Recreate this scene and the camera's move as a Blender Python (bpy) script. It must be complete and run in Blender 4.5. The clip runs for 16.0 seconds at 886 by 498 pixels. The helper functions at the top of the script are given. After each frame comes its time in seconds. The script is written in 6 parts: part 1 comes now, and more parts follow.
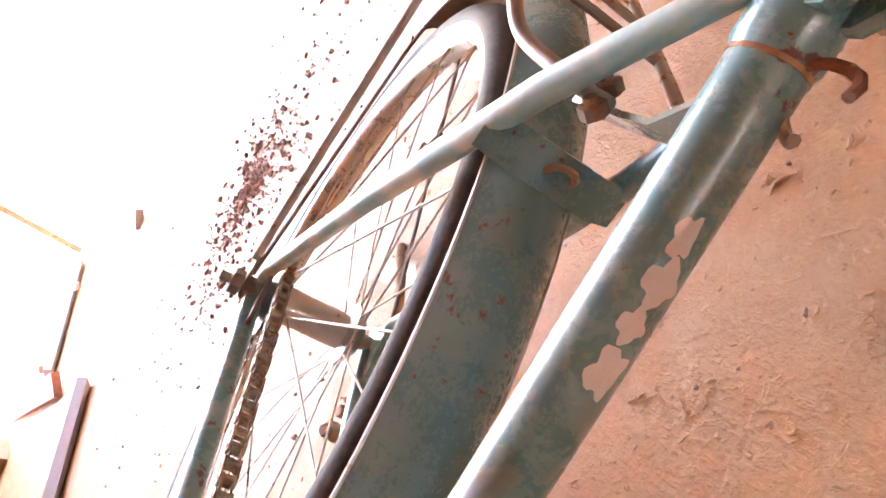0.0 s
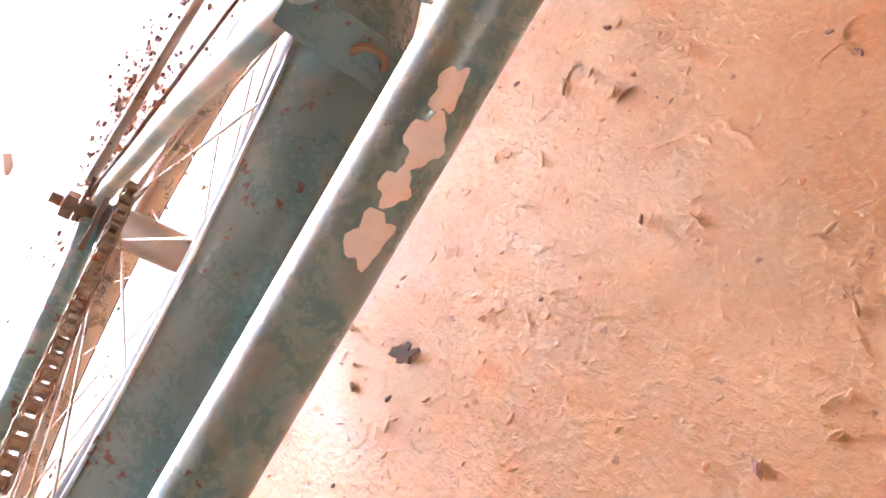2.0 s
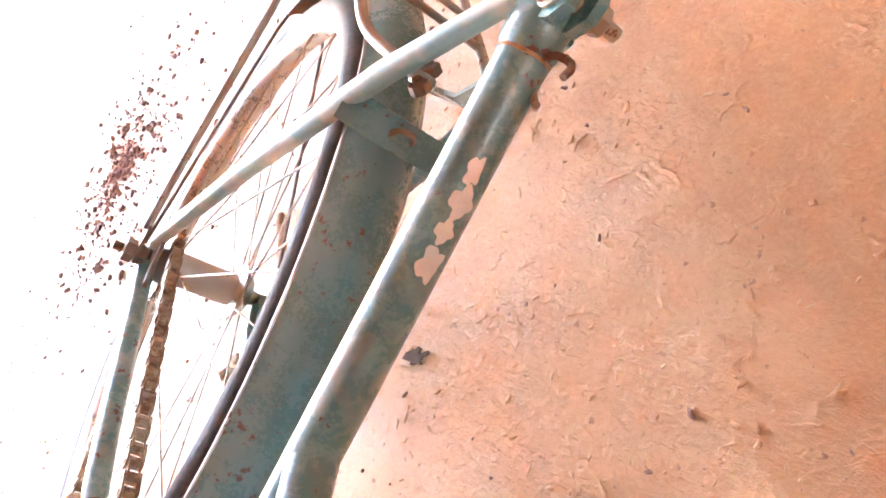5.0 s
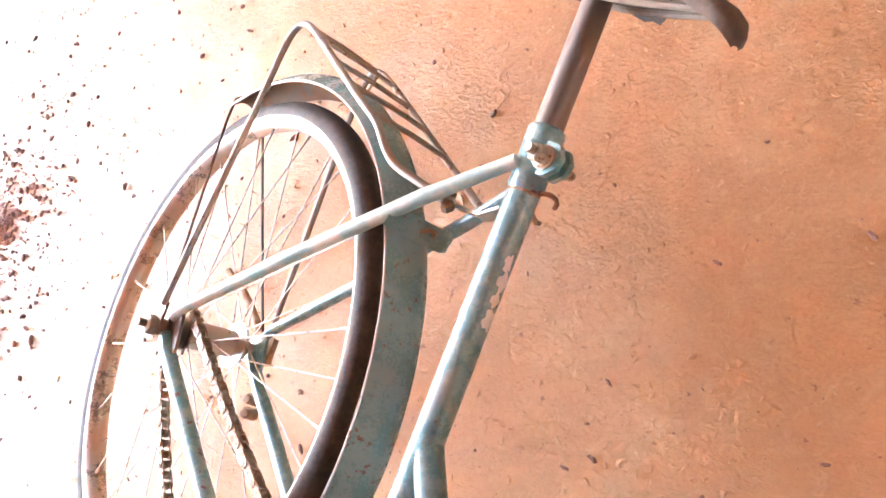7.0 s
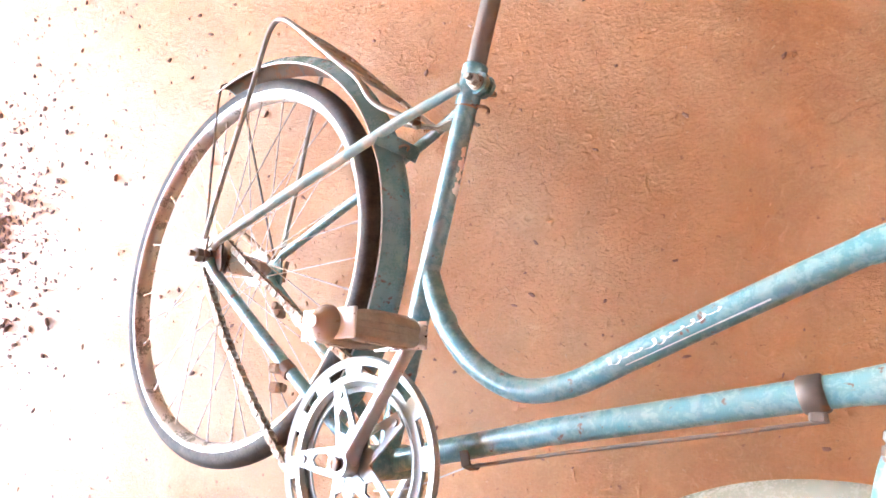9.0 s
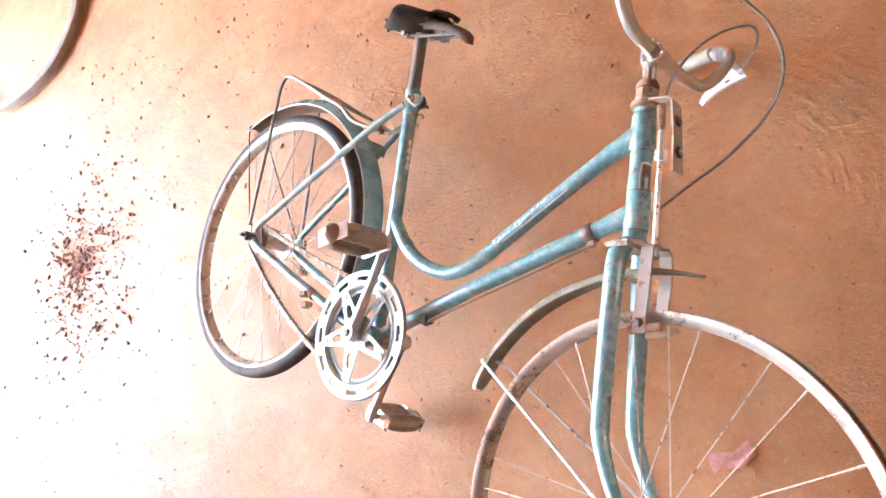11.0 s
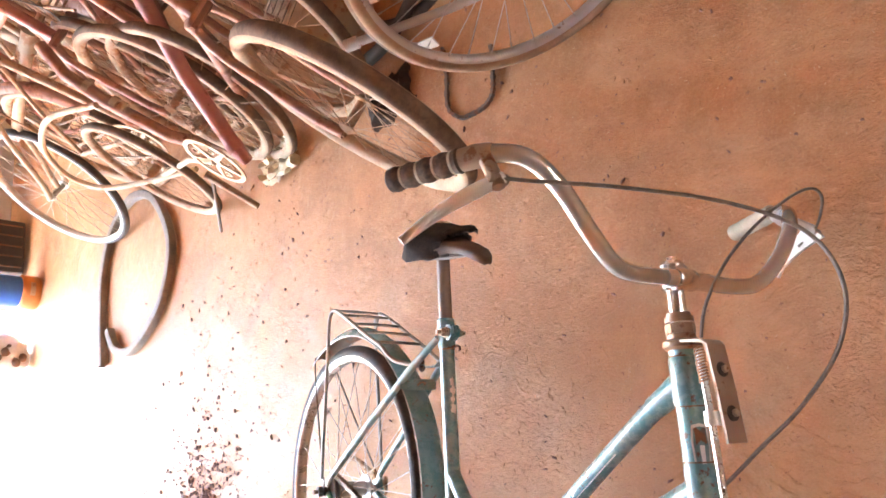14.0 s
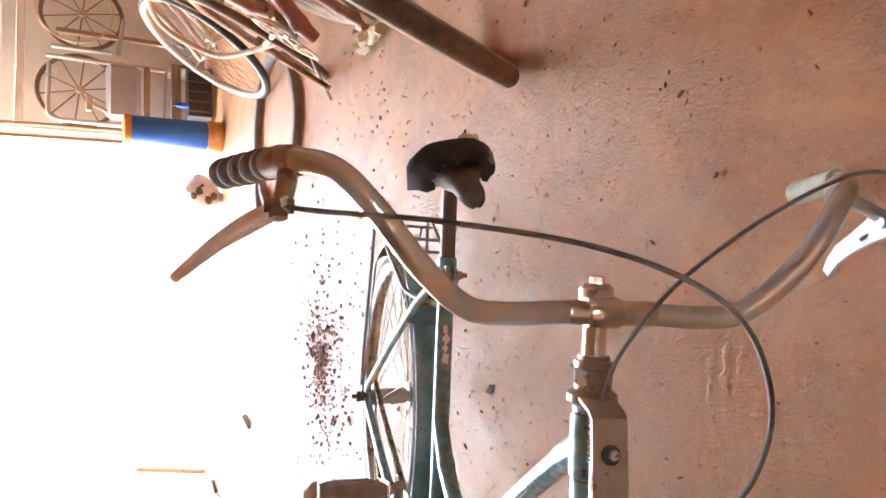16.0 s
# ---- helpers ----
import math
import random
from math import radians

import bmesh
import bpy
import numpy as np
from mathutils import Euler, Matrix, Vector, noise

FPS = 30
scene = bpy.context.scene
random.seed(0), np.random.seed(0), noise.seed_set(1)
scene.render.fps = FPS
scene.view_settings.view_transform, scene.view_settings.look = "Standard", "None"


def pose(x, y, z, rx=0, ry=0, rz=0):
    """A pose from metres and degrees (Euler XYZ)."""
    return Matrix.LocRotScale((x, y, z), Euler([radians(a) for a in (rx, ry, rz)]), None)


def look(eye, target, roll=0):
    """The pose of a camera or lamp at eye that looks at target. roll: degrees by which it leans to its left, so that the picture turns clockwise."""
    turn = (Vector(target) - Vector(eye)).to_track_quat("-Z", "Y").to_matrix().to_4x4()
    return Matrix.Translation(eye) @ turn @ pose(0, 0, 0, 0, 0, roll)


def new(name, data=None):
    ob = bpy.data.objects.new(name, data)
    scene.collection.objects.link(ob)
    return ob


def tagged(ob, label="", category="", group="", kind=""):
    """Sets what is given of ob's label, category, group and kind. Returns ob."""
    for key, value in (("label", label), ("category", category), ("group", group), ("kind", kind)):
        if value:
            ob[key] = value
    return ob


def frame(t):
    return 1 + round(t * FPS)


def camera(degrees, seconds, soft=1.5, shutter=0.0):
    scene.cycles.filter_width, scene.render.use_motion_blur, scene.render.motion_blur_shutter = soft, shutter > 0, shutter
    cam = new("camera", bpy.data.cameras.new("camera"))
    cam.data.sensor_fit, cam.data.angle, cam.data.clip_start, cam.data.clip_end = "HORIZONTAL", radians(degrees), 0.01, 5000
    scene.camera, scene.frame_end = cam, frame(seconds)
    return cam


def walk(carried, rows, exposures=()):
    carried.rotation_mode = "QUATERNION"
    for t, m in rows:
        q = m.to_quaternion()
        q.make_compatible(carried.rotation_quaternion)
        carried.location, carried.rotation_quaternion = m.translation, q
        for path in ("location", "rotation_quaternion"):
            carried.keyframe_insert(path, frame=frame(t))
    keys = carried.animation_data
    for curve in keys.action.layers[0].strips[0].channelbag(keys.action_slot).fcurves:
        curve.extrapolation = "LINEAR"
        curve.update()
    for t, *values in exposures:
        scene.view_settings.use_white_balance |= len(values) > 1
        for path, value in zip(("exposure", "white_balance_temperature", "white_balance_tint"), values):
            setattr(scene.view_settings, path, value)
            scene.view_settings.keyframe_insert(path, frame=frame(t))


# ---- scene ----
cam = camera(66.8, 16.0, soft=1.7)
METRES, EYE, TILT, LEAN, TURN = 2.608, 0.4076, -55.337, 50.533, 40.58
ROWS = [
    (0.0, 0.0, 0.0, 0.0, 0.0, 0.0, 0.0),
    (0.5, 0.0088, 0.0036, -0.0059, 0.27, -0.38, 0.85),
    (1.0, 0.0146, 0.0045, -0.0083, -1.76, -1.8, 1.3),
    (1.5, 0.0172, 0.0058, -0.0094, -4.88, -3.35, 0.56),
    (2.0, 0.0184, 0.0057, -0.0111, -7.39, -3.91, 0.23),
    (2.5, 0.0176, 0.0049, -0.0101, -8.11, -3.62, 0.35),
    (3.0, 0.0176, -0.0005, -0.0095, -7.97, -3.25, 0.91),
    (3.5, 0.0177, -0.0103, -0.0116, -7.75, -2.68, 2.11),
    (4.0, 0.0152, -0.0177, -0.0129, -7.56, -2.03, 2.62),
    (6.5, -0.0522, -0.0866, 0.0138, -21.63, -3.39, 6.38),
    (7.0, -0.0801, -0.101, 0.0241, -26.33, -4.13, 8.74),
    (7.5, -0.1028, -0.1155, 0.0388, -29.3, -4.51, 10.82),
    (8.0, -0.1246, -0.1267, 0.0416, -31.01, -4.75, 12.27),
    (8.5, -0.153, -0.152, 0.0195, -32.96, -5.74, 13.89),
    (9.0, -0.1722, -0.1888, -0.0076, -34.53, -6.11, 16.08),
    (9.5, -0.1768, -0.2411, -0.0325, -34.46, -6.02, 17.72),
    (12.0, -0.3088, -0.403, -0.0819, -31.22, 3.83, 25.54),
    (12.5, -0.2837, -0.4145, -0.0595, -27.87, 6.64, 28.06),
    (13.0, -0.2458, -0.4145, -0.0351, -24.41, 8.36, 30.71),
    (13.5, -0.2024, -0.3913, -0.0288, -21.67, 11.15, 33.86),
    (14.0, -0.1321, -0.3814, -0.0078, -17.63, 12.93, 33.48),
    (14.5, -0.0694, -0.3725, 0.0018, -10.55, 12.09, 30.02),
    (15.0, -0.0188, -0.3659, 0.0046, -3.48, 9.77, 27.83),
    (15.5, 0.0209, -0.3557, -0.0003, 1.0, 8.64, 26.94),
    (16.0, 0.0475, -0.3545, -0.0067, 3.28, 8.12, 28.07),
]
walk(cam, [(t, pose(0, 0, EYE, TILT, LEAN, TURN) @ pose(METRES * x, METRES * y, METRES * z, 90 + pitch, roll, yaw)) for t, x, y, z, yaw, pitch, roll in ROWS],
     exposures=[(0.0, 6.3, 8900, 24), (1.5, 6.75, 8700, 23), (4.0, 6.85, 8400, 20), (7.5, 6.7, 8600, 22), (9.5, 6.65, 7650, 13), (12.0, 6.45, 7700, 14), (14.5, 6.15, 8000, 14), (16.0, 5.85, 7900, 10)])

# ---- world, sun, exposure ----
world = bpy.data.worlds.new("world")
scene.world = world
world.use_nodes = True
_wn = world.node_tree
_sky = _wn.nodes.new("ShaderNodeTexSky")
_sky.sky_type = "NISHITA"
_sky.sun_disc = False
_sky.sun_elevation, _sky.sun_rotation = radians(60.8), radians(116.6)
_sky.air_density, _sky.dust_density = 1.0, 3.0
_bg = _wn.nodes["Background"]
_bg.inputs[1].default_value = 0.15
_wn.links.new(_sky.outputs[0], _bg.inputs[0])

sun_data = bpy.data.lights.new("sun", "SUN")
sun_data.energy, sun_data.angle, sun_data.color = 4.5, radians(0.6), (1.0, 0.93, 0.82)
sun = new("sun", sun_data)
sun.matrix_world = look((3.0, -1.5, 6), (0, 0, 0))


# ---- materials ----
def node_mat(name):
    m = bpy.data.materials.new(name)
    m.use_nodes = True
    return m, m.node_tree, m.node_tree.nodes["Principled BSDF"]


def tex_coord(nt):
    return nt.nodes.new("ShaderNodeTexCoord").outputs["Object"]


def noise_tex(nt, vec, scale, detail=5.0, rough=0.6, warp=0.0):
    n = nt.nodes.new("ShaderNodeTexNoise")
    n.inputs["Scale"].default_value, n.inputs["Detail"].default_value = scale, detail
    n.inputs["Roughness"].default_value, n.inputs["Distortion"].default_value = rough, warp
    nt.links.new(vec, n.inputs["Vector"])
    return n.outputs["Fac"]


def ramp(nt, fac, stops):
    r = nt.nodes.new("ShaderNodeValToRGB")
    while len(r.color_ramp.elements) < len(stops):
        r.color_ramp.elements.new(0.5)
    for e, (p, c) in zip(r.color_ramp.elements, stops):
        e.position, e.color = p, ((c, c, c, 1) if isinstance(c, (int, float)) else (*c, 1))
    nt.links.new(fac, r.inputs[0])
    return r.outputs[0]


def mix(nt, fac, a, b):
    n = nt.nodes.new("ShaderNodeMix")
    n.data_type = "RGBA"
    for sock, v in ((n.inputs[0], fac), (n.inputs[6], a), (n.inputs[7], b)):
        if isinstance(v, tuple):
            sock.default_value = (*v, 1)
        elif isinstance(v, (int, float)):
            sock.default_value = v
        else:
            nt.links.new(v, sock)
    return n.outputs[2]


def math_node(nt, op, a, b):
    n = nt.nodes.new("ShaderNodeMath")
    n.operation = op
    for sock, v in zip(n.inputs, (a, b)):
        if isinstance(v, (int, float)):
            sock.default_value = v
        else:
            nt.links.new(v, sock)
    return n.outputs[0]


def bump(nt, bsdf, height, strength, distance):
    b = nt.nodes.new("ShaderNodeBump")
    b.inputs["Strength"].default_value, b.inputs["Distance"].default_value = strength, distance
    nt.links.new(height, b.inputs["Height"])
    nt.links.new(b.outputs[0], bsdf.inputs["Normal"])


def worn(name, base, base2, rust=0.5, rust_scale=60.0, metal=0.0, gloss=0.35, dust=0.0, dust_col=(0.55, 0.38, 0.27), rust_col=(0.16, 0.06, 0.025), tone=(0.35, 0.65), coat=0.0, tone_scale=9.0, dust_range=(0.3, 0.75)):
    """Painted or plated metal: two tones, rust spots that start at a noise level, a coat of red dust."""
    m, nt, b = node_mat(name)
    co = tex_coord(nt)
    big = noise_tex(nt, co, 9.0, 4, 0.6)
    spots = noise_tex(nt, co, rust_scale, 6, 0.65)
    both = math_node(nt, "ADD", math_node(nt, "MULTIPLY", spots, 0.75), math_node(nt, "MULTIPLY", big, 0.35))
    mask = ramp(nt, both, [(rust, 0.0), (min(rust + 0.035, 1.0), 1.0)])
    tone = mix(nt, ramp(nt, noise_tex(nt, co, tone_scale, 4, 0.6), [(tone[0], 0.0), (tone[1], 1.0)]), base, base2)
    b.inputs["Coat Weight"].default_value, b.inputs["Coat Roughness"].default_value = coat, 0.24
    grain = noise_tex(nt, co, 400.0, 3, 0.7)
    rusty = mix(nt, grain, tuple(c * 0.6 for c in rust_col), tuple(min(c * 1.7, 1) for c in rust_col))
    col = mix(nt, mask, tone, rusty)
    if dust:
        dn = ramp(nt, noise_tex(nt, co, 25.0, 6, 0.7), [(dust_range[0], 0.0), (dust_range[1], dust)])
        col = mix(nt, dn, col, dust_col)
    nt.links.new(col, b.inputs["Base Color"])
    rough = math_node(nt, "ADD", math_node(nt, "MULTIPLY", mask, 0.45), math_node(nt, "ADD", gloss, math_node(nt, "MULTIPLY", grain, 0.15)))
    if dust:
        rough = math_node(nt, "ADD", rough, math_node(nt, "MULTIPLY", dn, 0.55))
    nt.links.new(rough, b.inputs["Roughness"])
    if metal:
        inv = math_node(nt, "SUBTRACT", 1.0, mask)
        if dust:
            inv = math_node(nt, "MULTIPLY", inv, math_node(nt, "SUBTRACT", 1.0, dn))
        nt.links.new(math_node(nt, "MULTIPLY", inv, metal), b.inputs["Metallic"])
    bump(nt, b, math_node(nt, "ADD", mask, math_node(nt, "MULTIPLY", grain, 0.3)), 0.25, 0.0006)
    return m


def plain(name, c1, c2, scale=40.0, rough=0.6, rough2=0.8, bump_d=0.0006, metal=0.0, contrast=(0.35, 0.65), detail=5):
    m, nt, b = node_mat(name)
    co = tex_coord(nt)
    n1 = noise_tex(nt, co, scale, detail, 0.65)
    n2 = noise_tex(nt, co, scale * 9, 3, 0.7)
    f = math_node(nt, "ADD", math_node(nt, "MULTIPLY", n1, 0.7), math_node(nt, "MULTIPLY", n2, 0.3))
    nt.links.new(mix(nt, ramp(nt, f, [(contrast[0], 0.0), (contrast[1], 1.0)]), c1, c2), b.inputs["Base Color"])
    nt.links.new(ramp(nt, n1, [(0.3, rough), (0.7, rough2)]), b.inputs["Roughness"])
    b.inputs["Metallic"].default_value = metal
    bump(nt, b, f, 0.4, bump_d)
    return m


def floor_material():
    """Red cement: broad stains, a pale dusty patch that imitates brighter light, pits and specks, and a crusty
    trowelled relief.
    """
    m, nt, b = node_mat("red_cement")
    co = tex_coord(nt)

    def mul(x, y):
        return math_node(nt, "MULTIPLY", x, y)

    def add(x, y):
        return math_node(nt, "ADD", x, y)

    big = noise_tex(nt, co, 1.6, 5, 0.6, 0.6)
    mid = noise_tex(nt, co, 11.0, 6, 0.65, 0.4)
    fine = noise_tex(nt, co, 260.0, 4, 0.7)
    rough_patch = ramp(nt, noise_tex(nt, co, 3.3, 4, 0.6, 0.5), [(0.36, 0.30), (0.62, 1.0)])
    col = mix(nt, ramp(nt, big, [(0.38, 0.0), (0.64, 1.0)]), (0.285, 0.094, 0.022), (0.41, 0.155, 0.046))
    col = mix(nt, ramp(nt, mid, [(0.42, 0.0), (0.75, 0.55)]), col, (0.590, 0.284, 0.131))
    stain = ramp(nt, noise_tex(nt, co, 2.6, 6, 0.7, 1.4), [(0.48, 0.0), (0.66, 0.85)])
    col = mix(nt, stain, col, (0.255, 0.088, 0.022))
    cloud = ramp(nt, noise_tex(nt, co, 5.2, 6, 0.72, 0.9), [(0.50, 0.0), (0.68, 0.6)])
    col = mix(nt, cloud, col, (0.52, 0.270, 0.135))
    red = ramp(nt, noise_tex(nt, co, 6.5, 5, 0.7, 0.8), [(0.60, 0.0), (0.74, 0.6)])
    col = mix(nt, red, col, (0.330, 0.086, 0.037))
    # pale dust tone in one broad uneven patch makes up for light falloff
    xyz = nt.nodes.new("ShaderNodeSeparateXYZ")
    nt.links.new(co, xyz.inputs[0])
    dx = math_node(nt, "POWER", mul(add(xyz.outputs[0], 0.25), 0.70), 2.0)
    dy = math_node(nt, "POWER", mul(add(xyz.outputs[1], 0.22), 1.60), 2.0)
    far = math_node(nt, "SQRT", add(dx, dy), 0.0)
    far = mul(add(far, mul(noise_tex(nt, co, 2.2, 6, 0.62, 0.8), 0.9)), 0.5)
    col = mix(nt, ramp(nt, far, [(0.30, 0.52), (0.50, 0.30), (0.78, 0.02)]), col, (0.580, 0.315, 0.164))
    # dark specks and pale scuffs
    speck = ramp(nt, noise_tex(nt, co, 75.0, 3, 0.6), [(0.67, 0.0), (0.72, 0.85)])
    col = mix(nt, speck, col, (0.190, 0.059, 0.029))
    blot = ramp(nt, noise_tex(nt, co, 24.0, 5, 0.7, 0.6), [(0.66, 0.0), (0.75, 0.6)])
    col = mix(nt, blot, col, (0.220, 0.077, 0.029))
    col = mix(nt, ramp(nt, fine, [(0.3, 0.0), (0.8, 0.40)]), col, (0.630, 0.351, 0.176))
    scuff = ramp(nt, noise_tex(nt, co, 17.0, 7, 0.75, 1.6), [(0.63, 0.0), (0.72, 0.55)])
    col = mix(nt, scuff, col, (0.640, 0.387, 0.230))
    # relief, in millimetres
    swell = mul(mid, 1.3)
    crust = noise_tex(nt, co, 92.0, 6, 0.66, 0.5)
    crust_up = mul(ramp(nt, crust, [(0.40, 0.0), (0.56, 0.55), (0.68, 1.0)]), mul(rough_patch, 0.35))
    stretch = nt.nodes.new("ShaderNodeMapping")
    stretch.inputs["Rotation"].default_value = (0, 0, 0.9)
    stretch.inputs["Scale"].default_value = (1.0, 2.6, 1.0)
    nt.links.new(co, stretch.inputs["Vector"])
    scratch = ramp(nt, noise_tex(nt, stretch.outputs[0], 80.0, 5, 0.65, 0.7), [(0.50, 0.0), (0.60, 1.0)])
    line = ramp(nt, noise_tex(nt, co, 30.0, 3, 0.55, 1.3), [(0.452, 0.0), (0.484, 1.0), (0.516, 0.0)])
    broken = ramp(nt, noise_tex(nt, co, 60.0, 2, 0.5), [(0.46, 0.0), (0.54, 1.0)])
    crest = mul(mul(line, broken), rough_patch)
    pits = nt.nodes.new("ShaderNodeTexVoronoi")
    pits.inputs["Scale"].default_value = 48.0
    nt.links.new(co, pits.inputs["Vector"])
    pit = ramp(nt, pits.outputs["Distance"], [(0.05, 0.0), (0.17, 1.0)])
    # arcs that the trowel swept round one spot
    turn = nt.nodes.new("ShaderNodeMapping")
    turn.inputs["Location"].default_value = (-0.43, 0.10, 0.0)
    nt.links.new(co, turn.inputs["Vector"])
    arcs = nt.nodes.new("ShaderNodeTexWave")
    arcs.wave_type, arcs.rings_direction = "RINGS", "Z"
    arcs.inputs["Scale"].default_value, arcs.inputs["Distortion"].default_value = 13.0, 3.5
    arcs.inputs["Detail"].default_value, arcs.inputs["Detail Scale"].default_value = 4.0, 3.0
    nt.links.new(turn.outputs[0], arcs.inputs["Vector"])
    length = nt.nodes.new("ShaderNodeVectorMath")
    length.operation = "LENGTH"
    nt.links.new(turn.outputs[0], length.inputs[0])
    ring_zone = ramp(nt, length.outputs["Value"], [(0.05, 0.0), (0.11, 1.0), (0.26, 0.9), (0.38, 0.0)])
    swept = mul(mul(ramp(nt, arcs.outputs["Fac"], [(0.35, 0.0), (0.85, 1.0)]), ring_zone), ramp(nt, noise_tex(nt, co, 14.0, 3, 0.6), [(0.42, 0.0), (0.60, 1.0)]))
    h = add(swell, crust_up)
    h = add(h, mul(mul(scratch, rough_patch), 0.3))
    h = add(h, mul(crest, 0.4))
    h = add(h, mul(pit, 0.3))
    h = add(h, mul(fine, 0.6))
    h = add(h, mul(ramp(nt, noise_tex(nt, co, 240.0, 4, 0.6), [(0.50, 0.0), (0.62, 1.0)]), mul(rough_patch, 0.45)))
    h = add(h, mul(swept, 1.1))
    # crust and crests are mixed towards paler colours
    col = mix(nt, mul(crust_up, 0.11), col, (0.600, 0.324, 0.164))
    col = mix(nt, mul(crest, 0.45), col, (0.620, 0.342, 0.180))
    nt.links.new(col, b.inputs["Base Color"])
    nt.links.new(ramp(nt, mid, [(0.3, 0.46), (0.7, 0.72)]), b.inputs["Roughness"])
    b.inputs["Specular IOR Level"].default_value = 0.5
    bump(nt, b, h, 1.0, 0.001)
    return m


OLD_RUST = worn("old_brown_rust", (0.13, 0.07, 0.04), (0.20, 0.115, 0.07), rust=0.56, rust_scale=60, metal=0.2, gloss=0.45, dust=0.2)
COPPER_RUST = worn("coppery_rusted_cup", (0.20, 0.115, 0.072), (0.30, 0.19, 0.125), rust=0.62, rust_scale=60, metal=0.3, gloss=0.25, dust=0.3)


def teal_paint(name, base, deep, pale, wear):
    """Old gloss paint: streaky tones, chalky wear, brown smears, rust flecks and small dents."""
    m, nt, b = node_mat(name)
    co = tex_coord(nt)
    tone = ramp(nt, noise_tex(nt, co, 17.0, 5, 0.65, 0.6), [(0.38, 0.0), (0.62, 1.0)])
    col = mix(nt, tone, base, deep)
    chalk = ramp(nt, noise_tex(nt, co, 70.0, 6, 0.72, 0.3), [(0.46, 0.0), (0.72, wear)])
    col = mix(nt, chalk, col, pale)
    smear = ramp(nt, noise_tex(nt, co, 13.0, 5, 0.7, 1.2), [(0.54, 0.0), (0.74, 0.40)])
    col = mix(nt, smear, col, (0.33, 0.26, 0.21))
    scratch = ramp(nt, noise_tex(nt, co, 130.0, 5, 0.7, 1.5), [(0.64, 0.0), (0.70, 0.5)])
    col = mix(nt, scratch, col, (0.44, 0.46, 0.42))
    both = math_node(nt, "ADD", math_node(nt, "MULTIPLY", noise_tex(nt, co, 85.0, 6, 0.65), 0.75), math_node(nt, "MULTIPLY", noise_tex(nt, co, 9.0, 4, 0.6), 0.35))
    rust = ramp(nt, both, [(0.650, 0.0), (0.680, 1.0)])
    col = mix(nt, rust, col, (0.13, 0.055, 0.03))
    nt.links.new(col, b.inputs["Base Color"])
    rough = math_node(nt, "ADD", math_node(nt, "MULTIPLY", chalk, 0.30), math_node(nt, "ADD", 0.24, math_node(nt, "MULTIPLY", rust, 0.45)))
    nt.links.new(math_node(nt, "ADD", rough, math_node(nt, "MULTIPLY", smear, 0.3)), b.inputs["Roughness"])
    b.inputs["Coat Weight"].default_value, b.inputs["Coat Roughness"].default_value = 1.0, 0.28
    dents = noise_tex(nt, co, 60.0, 3, 0.5)
    bump(nt, b, math_node(nt, "ADD", math_node(nt, "MULTIPLY", dents, 1.4), math_node(nt, "SUBTRACT", math_node(nt, "MULTIPLY", chalk, 0.3), math_node(nt, "MULTIPLY", rust, 0.6))), 0.35, 0.0009)
    return m


TEAL = teal_paint("teal_paint", (0.140, 0.285, 0.285), (0.085, 0.285, 0.305), (0.36, 0.46, 0.44), 0.42)
# worn teal, paled to imitate the strong light on the right stay
WORN_LIT_TEAL = worn("worn_lit_teal_paint", (0.52, 0.50, 0.41), (0.22, 0.385, 0.370), rust=0.70, rust_scale=60, gloss=0.22, dust=0.35, dust_col=(0.62, 0.53, 0.42), tone=(0.40, 0.54), tone_scale=22)
TEAL_FENDER = worn("teal_fender_paint", (0.105, 0.225, 0.218), (0.140, 0.290, 0.280), rust=0.645, rust_scale=110, gloss=0.13, dust=0.28, dust_col=(0.38, 0.37, 0.36), rust_col=(0.13, 0.05, 0.03))
# rust-brown, darkened further for the shade inside mudguard and rim
RUST_IN_SHADE = worn("rust_in_shade", (0.10, 0.060, 0.038), (0.15, 0.095, 0.06), rust=0.55, rust_scale=30, gloss=0.75, dust=0.25, dust_col=(0.30, 0.18, 0.11))
CHROME = worn("dull_chrome", (0.58, 0.58, 0.57), (0.70, 0.70, 0.69), rust=0.67, rust_scale=70, metal=0.9, gloss=0.15, dust=0.34, dust_col=(0.46, 0.37, 0.30))
STEEL = worn("galvanised_steel", (0.44, 0.43, 0.415), (0.57, 0.56, 0.55), rust=0.65, rust_scale=60, metal=0.85, gloss=0.27, dust=0.38, dust_col=(0.50, 0.40, 0.31))
BAR_CHROME = worn("pitted_chrome", (0.55, 0.55, 0.50), (0.68, 0.70, 0.69), rust=0.73, rust_scale=120, metal=0.66, gloss=0.13, rust_col=(0.22, 0.11, 0.05), tone=(0.36, 0.56), tone_scale=7)
STEM_CHROME = worn("bright_stem_chrome", (0.62, 0.62, 0.61), (0.74, 0.74, 0.73), rust=0.70, rust_scale=110, metal=0.92, gloss=0.10, dust=0.16, dust_col=(0.46, 0.37, 0.30))
RUST_STEEL = worn("rusty_steel", (0.28, 0.165, 0.10), (0.38, 0.25, 0.165), rust=0.56, rust_scale=40, metal=0.3, gloss=0.45, dust=0.8, dust_range=(0.30, 0.70), dust_col=(0.47, 0.295, 0.185), rust_col=(0.20, 0.075, 0.03))
DARK_STEEL = worn("dark_steel", (0.10, 0.085, 0.075), (0.15, 0.12, 0.10), rust=0.56, rust_scale=50, metal=0.6, gloss=0.35, dust=0.5, dust_col=(0.33, 0.2, 0.13))
